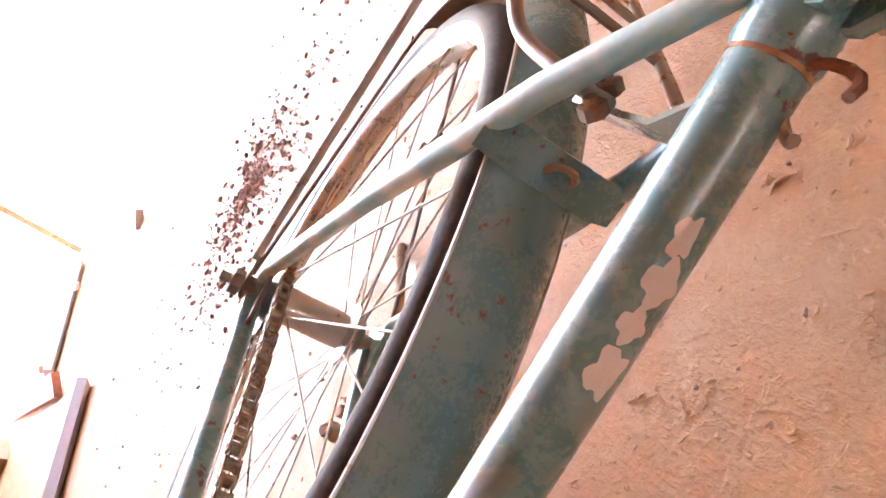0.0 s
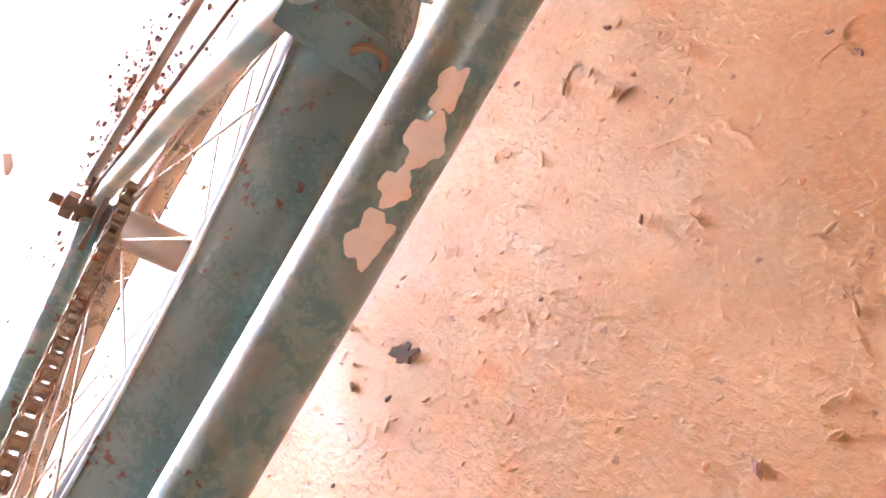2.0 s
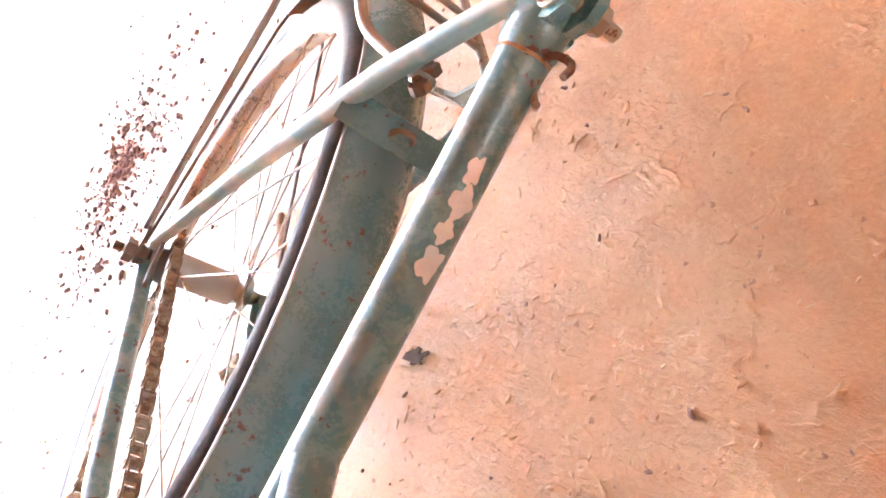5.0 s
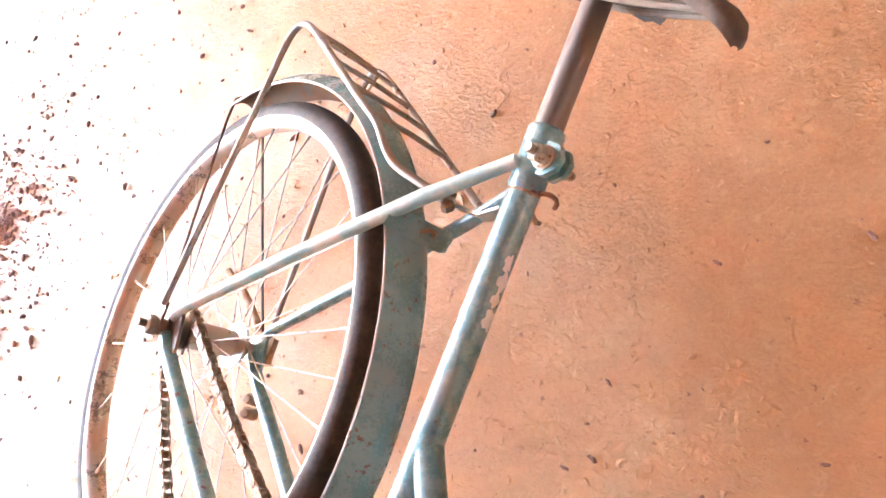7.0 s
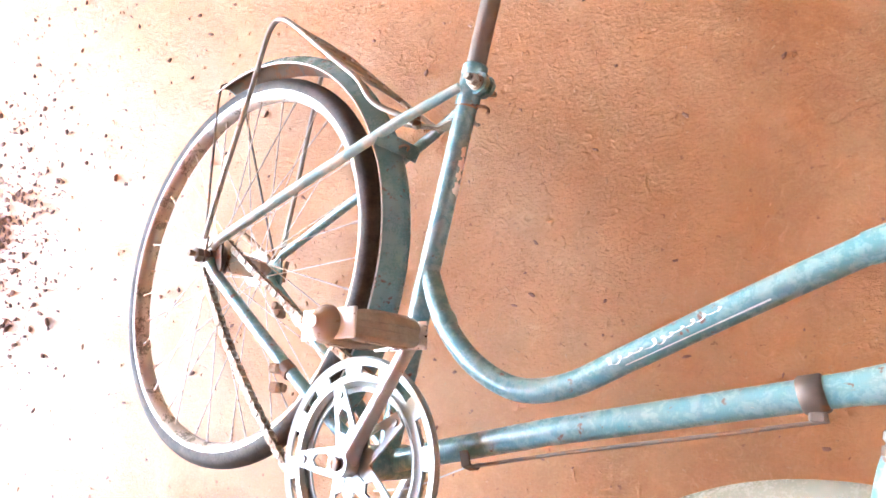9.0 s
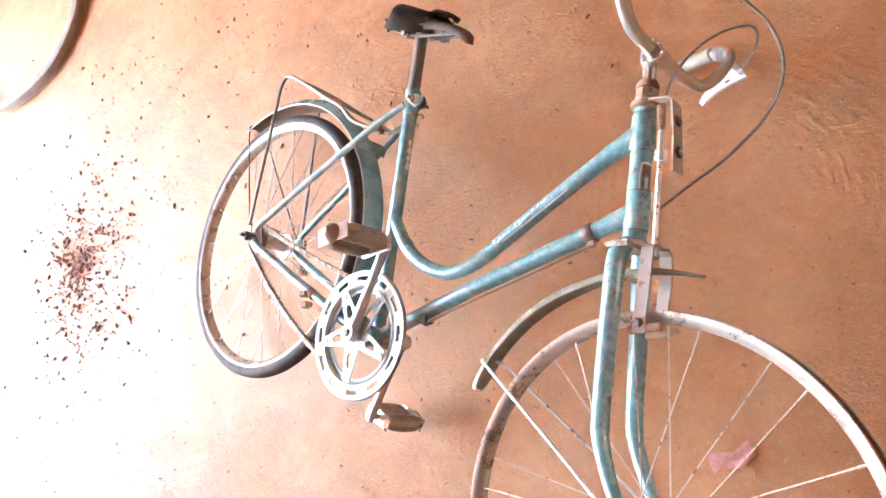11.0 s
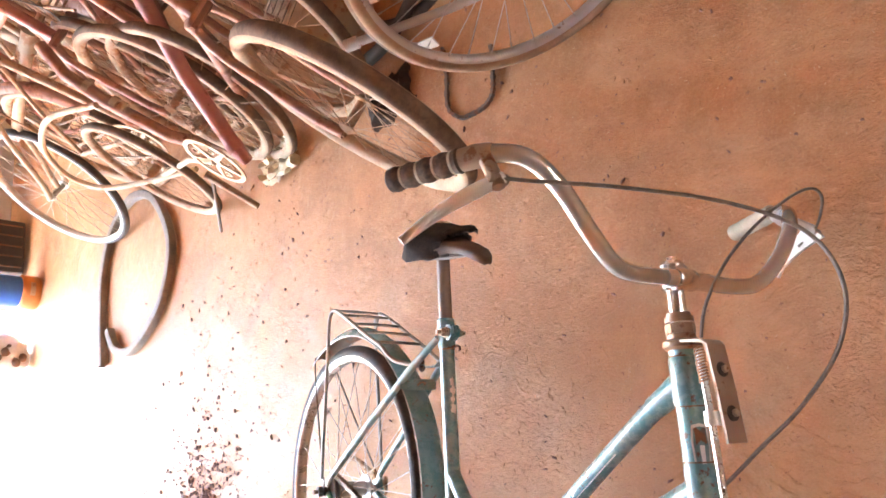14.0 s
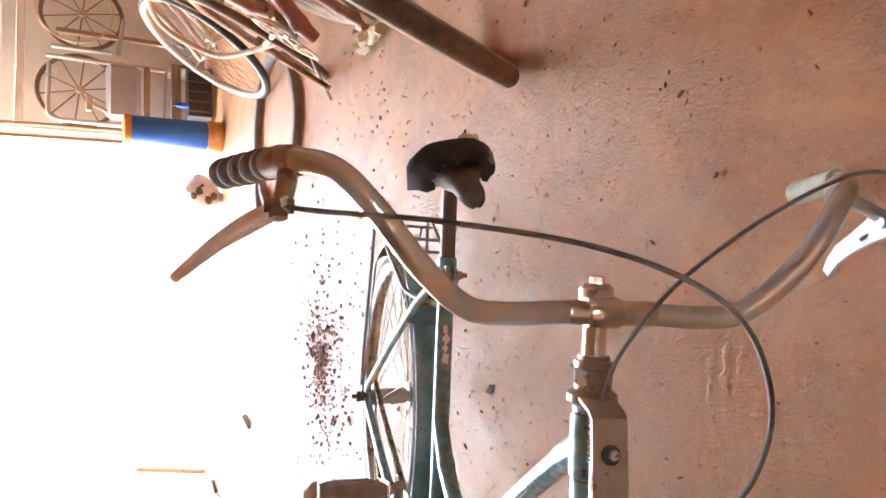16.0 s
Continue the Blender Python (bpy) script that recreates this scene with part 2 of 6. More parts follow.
CHAIN_MAT = worn("chain_steel", (0.20, 0.15, 0.11), (0.30, 0.235, 0.18), rust=0.56, rust_scale=120, metal=0.5, gloss=0.35, dust=0.65, dust_col=(0.48, 0.36, 0.26))
SPOKE = worn("dull_spoke_steel", (0.45, 0.37, 0.30), (0.58, 0.50, 0.42), rust=0.62, rust_scale=90, metal=0.4, gloss=0.35, dust=0.5)
FENDER_GREY = worn("grey_green_fender", (0.22, 0.225, 0.18), (0.31, 0.31, 0.25), rust=0.67, rust_scale=60, gloss=0.14, dust=0.25, dust_col=(0.42, 0.33, 0.24), coat=0.5)
RUBBER = plain("tyre_rubber", (0.040, 0.030, 0.025), (0.095, 0.070, 0.054), 30, 0.55, 0.8, 0.0005)
DUSTY_RUBBER = plain("dusty_rubber", (0.070, 0.047, 0.035), (0.23, 0.145, 0.095), 9, 0.8, 0.95, 0.0008)
SIDEWALL = plain("dirty_sidewall", (0.040, 0.034, 0.031), (0.105, 0.085, 0.075), 30, 0.6, 0.85, 0.0004)
TAN_SIDEWALL = plain("dusty_tan_sidewall", (0.24, 0.150, 0.092), (0.44, 0.29, 0.185), 12, 0.8, 0.95, 0.0008)
CUT_RUBBER = plain("bleached_rubber", (0.15, 0.112, 0.085), (0.30, 0.235, 0.18), 9, 0.75, 0.95, 0.0008)
BLACK_GRIP = plain("dusty_black_grip", (0.060, 0.048, 0.042), (0.23, 0.155, 0.105), 26, 0.7, 0.95, 0.0008, contrast=(0.40, 0.72))
SADDLE_BLACK = plain("torn_vinyl", (0.016, 0.013, 0.012), (0.062, 0.046, 0.037), 45, 0.75, 0.95, 0.0014)
SADDLE_BROWN = plain("brown_saddle_shell", (0.085, 0.058, 0.044), (0.20, 0.145, 0.108), 30, 0.6, 0.9, 0.0006)
FOAM = plain("yellow_foam", (0.55, 0.42, 0.26), (0.7, 0.58, 0.4), 90, 0.9, 1.0, 0.002)
PEDAL_RUBBER = plain("brown_pedal_rubber", (0.26, 0.20, 0.15), (0.40, 0.32, 0.25), 35, 0.75, 0.95, 0.0008)
CABLE = plain("cable_sheath", (0.13, 0.11, 0.095), (0.26, 0.215, 0.18), 60, 0.5, 0.75, 0.0003)
WHITE_DECAL = plain("worn_white_decal", (0.82, 0.78, 0.74), (0.92, 0.89, 0.86), 120, 0.6, 0.9, 0.0004)
CLEAR_BAG = plain("cloudy_film", (0.66, 0.63, 0.60), (0.8, 0.78, 0.75), 30, 0.3, 0.5, 0.001)
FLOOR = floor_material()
WALL = plain("mud_plaster", (0.25, 0.15, 0.09), (0.35, 0.225, 0.14), 3, 0.85, 0.95, 0.002)
# unseen roof and north wall are dark to cut the bounced light
ROOF = plain("dark_roof_sheet", (0.10, 0.080, 0.062), (0.165, 0.13, 0.10), 4, 0.5, 0.7, 0.001)
DARK_PLASTER = plain("dark_plaster", (0.15, 0.115, 0.09), (0.23, 0.18, 0.14), 3, 0.85, 0.95, 0.002)
PANEL = plain("beige_panel", (0.62, 0.575, 0.51), (0.74, 0.70, 0.63), 5, 0.7, 0.9, 0.001)
RING_PLATE = worn("dull_plated_ring", (0.26, 0.295, 0.285), (0.36, 0.385, 0.37), rust=0.69, rust_scale=60, metal=0.35, gloss=0.30, dust=0.30, dust_col=(0.50, 0.42, 0.35))
WHITE_RIM = worn("whitened_rim", (0.38, 0.32, 0.25), (0.49, 0.42, 0.335), rust=0.66, rust_scale=50, metal=0.3, gloss=0.3, dust=0.4, dust_col=(0.58, 0.44, 0.33))
RACK_STEEL = worn("dull_rack_steel", (0.27, 0.235, 0.20), (0.36, 0.32, 0.28), rust=0.64, rust_scale=60, metal=0.5, gloss=0.30, dust=0.35, dust_col=(0.40, 0.30, 0.22))
RIM = worn("dusty_rim", (0.43, 0.395, 0.35), (0.54, 0.505, 0.455), rust=0.70, rust_scale=42, metal=0.55, gloss=0.18, dust=0.30, dust_col=(0.47, 0.35, 0.25), rust_col=(0.24, 0.11, 0.06), dust_range=(0.40, 0.72))
# paler than the floor: the burrs' lit sides are put into the colour
BURR = plain("lit_cement_burr", (0.42, 0.225, 0.115), (0.58, 0.36, 0.21), 60, 0.8, 0.95, 0.0006)
POST_STEEL = worn("brown_post_steel", (0.17, 0.138, 0.12), (0.235, 0.20, 0.175), rust=0.68, rust_scale=60, metal=0.4, gloss=0.35, dust=0.25, dust_col=(0.36, 0.26, 0.19))
PALE_GRIP = plain("pale_dusty_grip", (0.30, 0.265, 0.19), (0.43, 0.38, 0.29), 30, 0.7, 0.9, 0.0006)
BOLT_CREAM = worn("corroded_bolt", (0.34, 0.265, 0.19), (0.50, 0.42, 0.33), rust=0.62, rust_scale=140, metal=0.3, gloss=0.35, dust=0.4, dust_col=(0.50, 0.38, 0.27))
LEVER_WHITE = plain("pale_lever_paint", (0.70, 0.66, 0.60), (0.82, 0.79, 0.74), 40, 0.35, 0.6, 0.0003)
STIRRUP_STEEL = worn("dusty_stirrup_steel", (0.30, 0.235, 0.19), (0.41, 0.335, 0.28), rust=0.63, rust_scale=50, metal=0.4, gloss=0.36, dust=0.45, dust_col=(0.45, 0.325, 0.235))
WHITEWASH = plain("old_whitewash", (0.70, 0.65, 0.58), (0.82, 0.78, 0.71), 3, 0.85, 0.95, 0.002)
CHIP = plain("bark_chips", (0.16, 0.075, 0.055), (0.40, 0.22, 0.165), 70, 0.8, 1.0, 0.001)
CREAM = worn("dusty_cream_paint", (0.44, 0.315, 0.205), (0.56, 0.42, 0.285), rust=0.61, rust_scale=24, gloss=0.5, dust=0.7, dust_col=(0.46, 0.285, 0.175), rust_col=(0.30, 0.13, 0.07))
RED = worn("faded_red_paint", (0.40, 0.10, 0.085), (0.50, 0.19, 0.15), rust=0.63, rust_scale=22, gloss=0.4, dust=0.6, dust_col=(0.50, 0.28, 0.18), dust_range=(0.38, 0.75), rust_col=(0.18, 0.07, 0.04))
MAROON = worn("dusty_maroon_paint", (0.26, 0.10, 0.075), (0.34, 0.16, 0.12), rust=0.60, rust_scale=22, gloss=0.5, dust=0.7, dust_col=(0.48, 0.275, 0.17), dust_range=(0.36, 0.72), rust_col=(0.16, 0.06, 0.035))
BLUE = plain("blue_plastic", (0.012, 0.11, 0.42), (0.03, 0.17, 0.50), 8, 0.35, 0.5, 0.0005)
ORANGE = plain("orange_plastic", (0.52, 0.17, 0.035), (0.60, 0.24, 0.07), 10, 0.4, 0.6, 0.0005)
GREY_VINYL = plain("grey_vinyl", (0.40, 0.38, 0.355), (0.50, 0.475, 0.45), 10, 0.5, 0.7, 0.001)
WOOD = plain("weathered_wood", (0.30, 0.19, 0.11), (0.44, 0.31, 0.20), 14, 0.7, 0.9, 0.002)
PALE_BLUE = plain("glare_paled_blue", (0.40, 0.44, 0.54), (0.50, 0.53, 0.62), 6, 0.6, 0.8, 0.001)
PINK_PAPER = plain("pink_wrapper", (0.48, 0.17, 0.14), (0.66, 0.36, 0.31), 60, 0.5, 0.8, 0.001)
RAG = plain("oily_brown_rag", (0.030, 0.018, 0.012), (0.075, 0.045, 0.030), 40, 0.7, 0.95, 0.002)
LEVER_RUST = worn("rusty_lever", (0.24, 0.155, 0.105), (0.34, 0.24, 0.17), rust=0.60, rust_scale=30, gloss=0.4, dust=0.25, rust_col=(0.17, 0.065, 0.03))
LEAF = plain("dry_leaf", (0.06, 0.03, 0.018), (0.12, 0.06, 0.035), 60, 0.8, 0.95, 0.001)
BLACK_PLASTIC = plain("black_plastic", (0.02, 0.02, 0.022), (0.05, 0.045, 0.04), 20, 0.4, 0.6, 0.0005)

for _m in (SADDLE_BLACK, RAG, RUBBER, SIDEWALL, DUSTY_RUBBER, BLACK_GRIP):
    _m.node_tree.nodes["Principled BSDF"].inputs["Specular IOR Level"].default_value = 0.15


# ---- mesh building ----
class Shape:
    """Collects rings and plates of one mesh."""

    def __init__(self):
        self.v, self.f, self.sharp = [], [], False

    def tube(self, pts, radius, n=10, caps=True, closed=False):
        pts = [Vector(p) for p in pts]
        k = len(pts)
        rad = radius if isinstance(radius, (list, tuple)) else [radius] * k
        base = len(self.v)
        normal = None
        for i, p in enumerate(pts):
            if closed:
                d = (pts[(i + 1) % k] - pts[i - 1]).normalized()
            else:
                d = (pts[min(i + 1, k - 1)] - pts[max(i - 1, 0)]).normalized()
            if normal is None:
                normal = d.orthogonal().normalized()
            normal = (normal - d * normal.dot(d)).normalized()
            side = d.cross(normal)
            for j in range(n):
                a = 2 * math.pi * j / n
                self.v.append(p + rad[i] * (math.cos(a) * normal + math.sin(a) * side))
        for i in range(k if closed else k - 1):
            a, b = base + i * n, base + ((i + 1) % k) * n
            for j in range(n):
                j2 = (j + 1) % n
                self.f.append((a + j, a + j2, b + j2, b + j))
        if caps and not closed:
            self.f.append(tuple(base + j for j in reversed(range(n))))
            self.f.append(tuple(base + (k - 1) * n + j for j in range(n)))
        return self

    def lathe(self, profile, axis_at=(0, 0, 0), seg=64, closed=False, a0=0.0, a1=None):
        """Turns a profile of (radius, z) round the z axis through axis_at."""
        base, k = len(self.v), len(profile)
        full = a1 is None
        steps = seg if full else seg + 1
        for s in range(steps):
            a = a0 + (2 * math.pi if full else a1 - a0) * s / seg
            for r, z in profile:
                self.v.append(Vector(axis_at) + Vector((r * math.cos(a), r * math.sin(a), z)))
        for s in range(seg):
            b0, b1 = base + s * k, base + ((s + 1) % steps) * k
            for j in range(k if closed else k - 1):
                j2 = (j + 1) % k
                self.f.append((b0 + j, b1 + j, b1 + j2, b0 + j2))
        if not full and closed:
            self.f.append(tuple(base + j for j in range(k)))
            self.f.append(tuple(base + seg * k + j for j in reversed(range(k))))
        return self

    def plate(self, outline, z0, z1):
        """An outline in x, y, made solid from z0 to z1."""
        base, k = len(self.v), len(outline)
        for z in (z0, z1):
            self.v += [Vector((x, y, z)) for x, y in outline]
        self.f.append(tuple(base + i for i in reversed(range(k))))
        self.f.append(tuple(base + k + i for i in range(k)))
        for i in range(k):
            j = (i + 1) % k
            self.f.append((base + i, base + j, base + k + j, base + k + i))
        return self

    def box(self, cx, cy, cz, sx, sy, sz, bevel=0.0):
        b = min(bevel, sx / 2.1, sy / 2.1)
        x, y = sx / 2, sy / 2
        if b:
            out = [(x - b, -y), (x, -y + b), (x, y - b), (x - b, y), (-x + b, y), (-x, y - b), (-x, -y + b), (-x + b, -y)]
            prof = [(-sz / 2, b), (-sz / 2 + b, 0), (sz / 2 - b, 0), (sz / 2, b)]
            base = len(self.v)
            for z, inset in prof:
                for px, py in out:
                    self.v.append(Vector((cx + px * (x - inset) / x, cy + py * (y - inset) / y, cz + z)))
            for i in range(3):
                for j in range(8):
                    j2 = (j + 1) % 8
                    a = base + i * 8
                    self.f.append((a + j, a + j2, a + 8 + j2, a + 8 + j))
            self.f.append(tuple(base + j for j in reversed(range(8))))
            self.f.append(tuple(base + 24 + j for j in range(8)))
            return self
        return self.plate([(cx - x, cy - y), (cx + x, cy - y), (cx + x, cy + y), (cx - x, cy + y)], cz - sz / 2, cz + sz / 2)

    def strip(self, pts, across, width, thick):
        """A flat bar along pts; across gives the direction of its width."""
        pts = [Vector(p) for p in pts]
        w = Vector(across).normalized()
        base, k = len(self.v), len(pts)
        for i, p in enumerate(pts):
            d = (pts[min(i + 1, k - 1)] - pts[max(i - 1, 0)]).normalized()
            ww = (w - d * w.dot(d)).normalized()
            up = d.cross(ww)
            for a, b in ((-1, -1), (1, -1), (1, 1), (-1, 1)):
                self.v.append(p + ww * a * width / 2 + up * b * thick / 2)
        for i in range(k - 1):
            a = base + i * 4
            for j in range(4):
                j2 = (j + 1) % 4
                self.f.append((a + j, a + j2, a + 4 + j2, a + 4 + j))
        self.f.append((base + 3, base + 2, base + 1, base))
        e = base + 4 * (k - 1)
        self.f.append((e, e + 1, e + 2, e + 3))
        return self

    def ball(self, c, r, squash=(1, 1, 1), seg=12):
        base = len(self.v)
        rings = seg // 2
        for i in range(1, rings):
            th = math.pi * i / rings
            for j in range(seg):
                a = 2 * math.pi * j / seg
                self.v.append(Vector(c) + Vector((r * math.sin(th) * math.cos(a) * squash[0], r * math.sin(th) * math.sin(a) * squash[1], r * math.cos(th) * squash[2])))
        top, bot = len(self.v), len(self.v) + 1
        self.v += [Vector(c) + Vector((0, 0, r * squash[2])), Vector(c) - Vector((0, 0, r * squash[2]))]
        for i in range(rings - 2):
            for j in range(seg):
                j2 = (j + 1) % seg
                a = base + i * seg
                self.f.append((a + j, a + seg + j, a + seg + j2, a + j2))
        e = base + (rings - 2) * seg
        for j in range(seg):
            j2 = (j + 1) % seg
            self.f.append((top, base + j, base + j2))
            self.f.append((bot, e + j2, e + j))
        return self

    def cyl(self, p0, p1, r, n=12):
        return self.tube([p0, p1], r, n)

    def moved(self, m):
        self.v = [m @ p for p in self.v]
        return self

    def mesh(self, name, smooth=True, angle=40):
        me = bpy.data.meshes.new(name)
        me.from_pydata([tuple(p) for p in self.v], [], self.f)
        me.validate()
        bm = bmesh.new()
        bm.from_mesh(me)
        bmesh.ops.recalc_face_normals(bm, faces=bm.faces)
        if smooth:
            lim = radians(angle)
            for fc in bm.faces:
                fc.smooth = True
            for e in bm.edges:
                if len(e.link_faces) == 2 and e.calc_face_angle(0) > lim:
                    e.smooth = False
        bm.to_mesh(me)
        bm.free()
        return me


def curve_through(pts, per=6):
    """A smooth line through the points."""
    pts = [Vector(p) for p in pts]
    out = []
    for i in range(len(pts) - 1):
        p0, p1, p2, p3 = pts[max(i - 1, 0)], pts[i], pts[i + 1], pts[min(i + 2, len(pts) - 1)]
        for s in range(per):
            t = s / per
            out.append(0.5 * (2 * p1 + (p2 - p0) * t + (2 * p0 - 5 * p1 + 4 * p2 - p3) * t * t + (3 * p1 - p0 - 3 * p2 + p3) * t ** 3))
    return out + [pts[-1]]


def put(name, shape, mat, parent=None, label="", inner=None, smooth=True):
    """Links a shape as one mesh object under its thing or part."""
    me = shape if isinstance(shape, bpy.types.Mesh) else shape.mesh(name, smooth)
    if not me.materials:
        me.materials.append(mat)
    ob = new(name, me)
    if parent is not None:
        ob.parent = parent
    if label:
        ob["label"] = label
    return ob


def thing(name, m, label, category, group="", kind=""):
    ob = new(name)
    ob.matrix_world = m
    return tagged(ob, label, category, group, kind)


# ---- the large structure ----
def structure(name, shape, mat, label, category, smooth=False):
    return tagged(put(name, shape, mat, smooth=smooth), label, category, kind="structure")


def lattice_noise(x, y, seed):
    """Gradient noise on numpy arrays, about -0.7 to 0.7."""
    xi, yi = np.floor(x).astype(np.int64), np.floor(y).astype(np.int64)
    xf, yf = x - xi, y - yi

    def corner(i, j, fx, fy):
        h = ((i * 374761393 + j * 668265263 + seed * 974634777) & 0x7FFFFFFF)
        h = ((h ^ (h >> 13)) * 1274126177) & 0x7FFFFFFF
        ang = ((h ^ (h >> 16)) % 4096) * (2 * math.pi / 4096)
        return np.cos(ang) * fx + np.sin(ang) * fy

    u, v = xf * xf * xf * (xf * (xf * 6 - 15) + 10), yf * yf * yf * (yf * (yf * 6 - 15) + 10)
    top = corner(xi, yi, xf, yf) * (1 - u) + corner(xi + 1, yi, xf - 1, yf) * u
    low = corner(xi, yi + 1, xf, yf - 1) * (1 - u) + corner(xi + 1, yi + 1, xf - 1, yf - 1) * u
    return top * (1 - v) + low * v


def cement_relief(x, y):
    """Height of the trowelled cement in metres: swells, crust, curled burrs and pits."""
    def n(scale, seed, ax=1.0, ay=1.0):
        return lattice_noise(x * scale * ax + 17.3 * seed, y * scale * ay - 9.1 * seed, seed)

    wx, wy = 0.008 * n(40, 1), 0.008 * n(40, 2)
    patch = np.clip(0.70 + 0.6 * n(3.6, 3) + 0.4 * n(9, 4), 0.45, 1.0)
    h = 0.004 * n(1.7, 5) + 0.0016 * n(8, 6) + 0.0006 * n(22, 7)
    crust = 0.45 * n(70, 8) + 0.7 * n(150, 9) + 0.5 * n(290, 10)
    fine_zone = 0.6 + 0.4 * np.clip(np.minimum.reduce([x + 0.44, 0.10 - x, y + 0.16, 0.38 - y]) / 0.06, 0, 1)
    h = h + 0.0006 * fine_zone * patch * np.clip(crust + 0.1, 0, 0.8) + 0.0003 * n(210, 11) + 0.0006 * np.clip(n(120, 17) - 0.22, 0, 0.3)
    bent = lattice_noise((x + wx) * 34, (y + wy) * 26, 12)
    gate = np.clip((n(38, 13) - 0.25) * 7, 0, 1) * patch
    h = h + 0.0009 * gate * np.exp(-(bent / 0.040) ** 2)
    fold = lattice_noise((x - wy) * 21 + 5, (y + wx) * 33, 14)
    gate = np.clip((n(24, 15) - 0.26) * 7, 0, 1)
    h = h + 0.0012 * gate * np.exp(-(fold / 0.034) ** 2)
    return h - 0.0014 * np.clip(n(55, 16) - 0.42, 0, 0.2) / 0.2


def ground_sheet():
    """The floor: one sheet out to the horizon, finely trowelled where the bicycle lies."""
    def steps(start, end, step):
        return list(np.arange(start, end, step))

    xs = np.array([-400, -60, -15, -7, -4.2] + steps(-3.5, -1.4, 0.03) + steps(-1.4, -0.62, 0.006) + steps(-0.62, -0.40, 0.0024) + steps(-0.40, 0.06, 0.0013) + steps(0.06, 0.36, 0.0026) + steps(0.36, 0.85, 0.005) + steps(0.85, 2.5, 0.05) + [3.2, 8, 60, 400])
    ys = np.array([-400, -60, -15, -7, -3.6] + steps(-2.4, -0.75, 0.04) + steps(-0.75, -0.32, 0.005) + steps(-0.32, -0.12, 0.0025) + steps(-0.12, 0.34, 0.0013) + steps(0.34, 0.48, 0.0025) + steps(0.48, 0.9, 0.006) + steps(0.9, 2.3, 0.03) + [2.8, 4, 9, 60, 400])
    x, y = np.meshgrid(xs, ys)
    near = np.clip(np.minimum.reduce([x + 3.4, 2.4 - x, y + 2.3, 2.2 - y]) / 0.5, 0, 1)
    z = cement_relief(x, y) * near - 0.0022
    me = bpy.data.meshes.new("floor")
    k, rows = len(xs), len(ys)
    me.vertices.add(k * rows)
    me.vertices.foreach_set("co", np.stack([x, y, z], axis=-1).astype(np.float32).ravel())
    i, j = np.meshgrid(np.arange(k - 1), np.arange(rows - 1))
    q = (j * k + i).ravel()
    quads = np.stack([q, q + 1, q + k + 1, q + k], axis=-1).astype(np.int32)
    me.loops.add(quads.size)
    me.loops.foreach_set("vertex_index", quads.ravel())
    me.polygons.add(len(quads))
    me.polygons.foreach_set("loop_start", np.arange(0, quads.size, 4, dtype=np.int32))
    me.update(calc_edges=True)
    me.polygons.foreach_set("use_smooth", np.ones(len(quads), dtype=bool))
    return me


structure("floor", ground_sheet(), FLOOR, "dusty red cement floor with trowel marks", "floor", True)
def wall_with_opening(x0, x1, y0, y1, top, a, b, low, high):
    """A wall along y, with one opening from a to b and from low to high."""
    w = Shape().plate([(x0, y0), (x1, y0), (x1, a), (x0, a)], 0, top).plate([(x0, b), (x1, b), (x1, y1), (x0, y1)], 0, top)
    if low > 0:
        w.plate([(x0, a), (x1, a), (x1, b), (x0, b)], 0, low)
    return w.plate([(x0, a), (x1, a), (x1, b), (x0, b)], high, top)


# lintel, pier, roof and unseen walls are added to shape the daylight
structure("wall_lintel", Shape().plate([(-3.50, -4.4), (-3.30, -4.4), (-3.30, 0.95), (-3.50, 0.95)], 2.78, 2.9), WALL, "unseen beam added over the opening to trim the daylight", "wall")
structure("wall_jamb", Shape().plate([(-3.50, -4.4), (-3.30, -4.4), (-3.30, -1.6), (-3.50, -1.6)], 0, 2.78), WALL, "unseen pier added to narrow the opening", "wall")
structure("wall_west", Shape().plate([(-4.15, 1.52), (-3.95, 1.52), (-3.95, 4.6), (-4.15, 4.6)], 0, 2.9), WHITEWASH, "whitewashed wall beside the wide opening", "wall")
structure("wall_north", Shape().plate([(-3.95, 4.4), (4.0, 4.4), (4.0, 4.6), (-3.95, 4.6)], 0, 2.9), DARK_PLASTER, "unseen dark wall added behind the old bicycles", "wall")
# unseen window, opened to give the chrome highlights and some fill
structure("wall_east", wall_with_opening(4.0, 4.2, -4.2, 4.6, 2.9, -0.25, 0.22, 1.27, 1.70), WALL, "unseen rear wall, its window opening added to light the chrome", "wall")
structure("wall_south", Shape().plate([(-3.30, -4.4), (4.2, -4.4), (4.2, -4.2), (-3.30, -4.2)], 0, 2.9), WALL, "unseen plain side wall added to close the room", "wall")
structure("ceiling", Shape().plate([(-3.30, -4.5), (4.3, -4.5), (4.3, 4.7), (-4.2, 4.7), (-4.2, 1.55), (-3.30, 1.55)], 2.9, 2.96), ROOF, "unseen dark roof added over the room, one corner left open", "ceiling")

# ---- bicycle parts ----
WHEEL_R = 0.3227


def spoke_lines(n, hub_r, rim_r, hub_z, cross=0.55):
    out = []
    for i in range(n):
        a = 2 * math.pi * i / n
        side = 1 if i % 2 else -1
        lead = cross if (i // 2) % 2 else -cross
        out.append(((hub_r * math.cos(a + lead), hub_r * math.sin(a + lead), side * hub_z), (rim_r * math.cos(a), rim_r * math.sin(a), side * 0.004)))
    return out


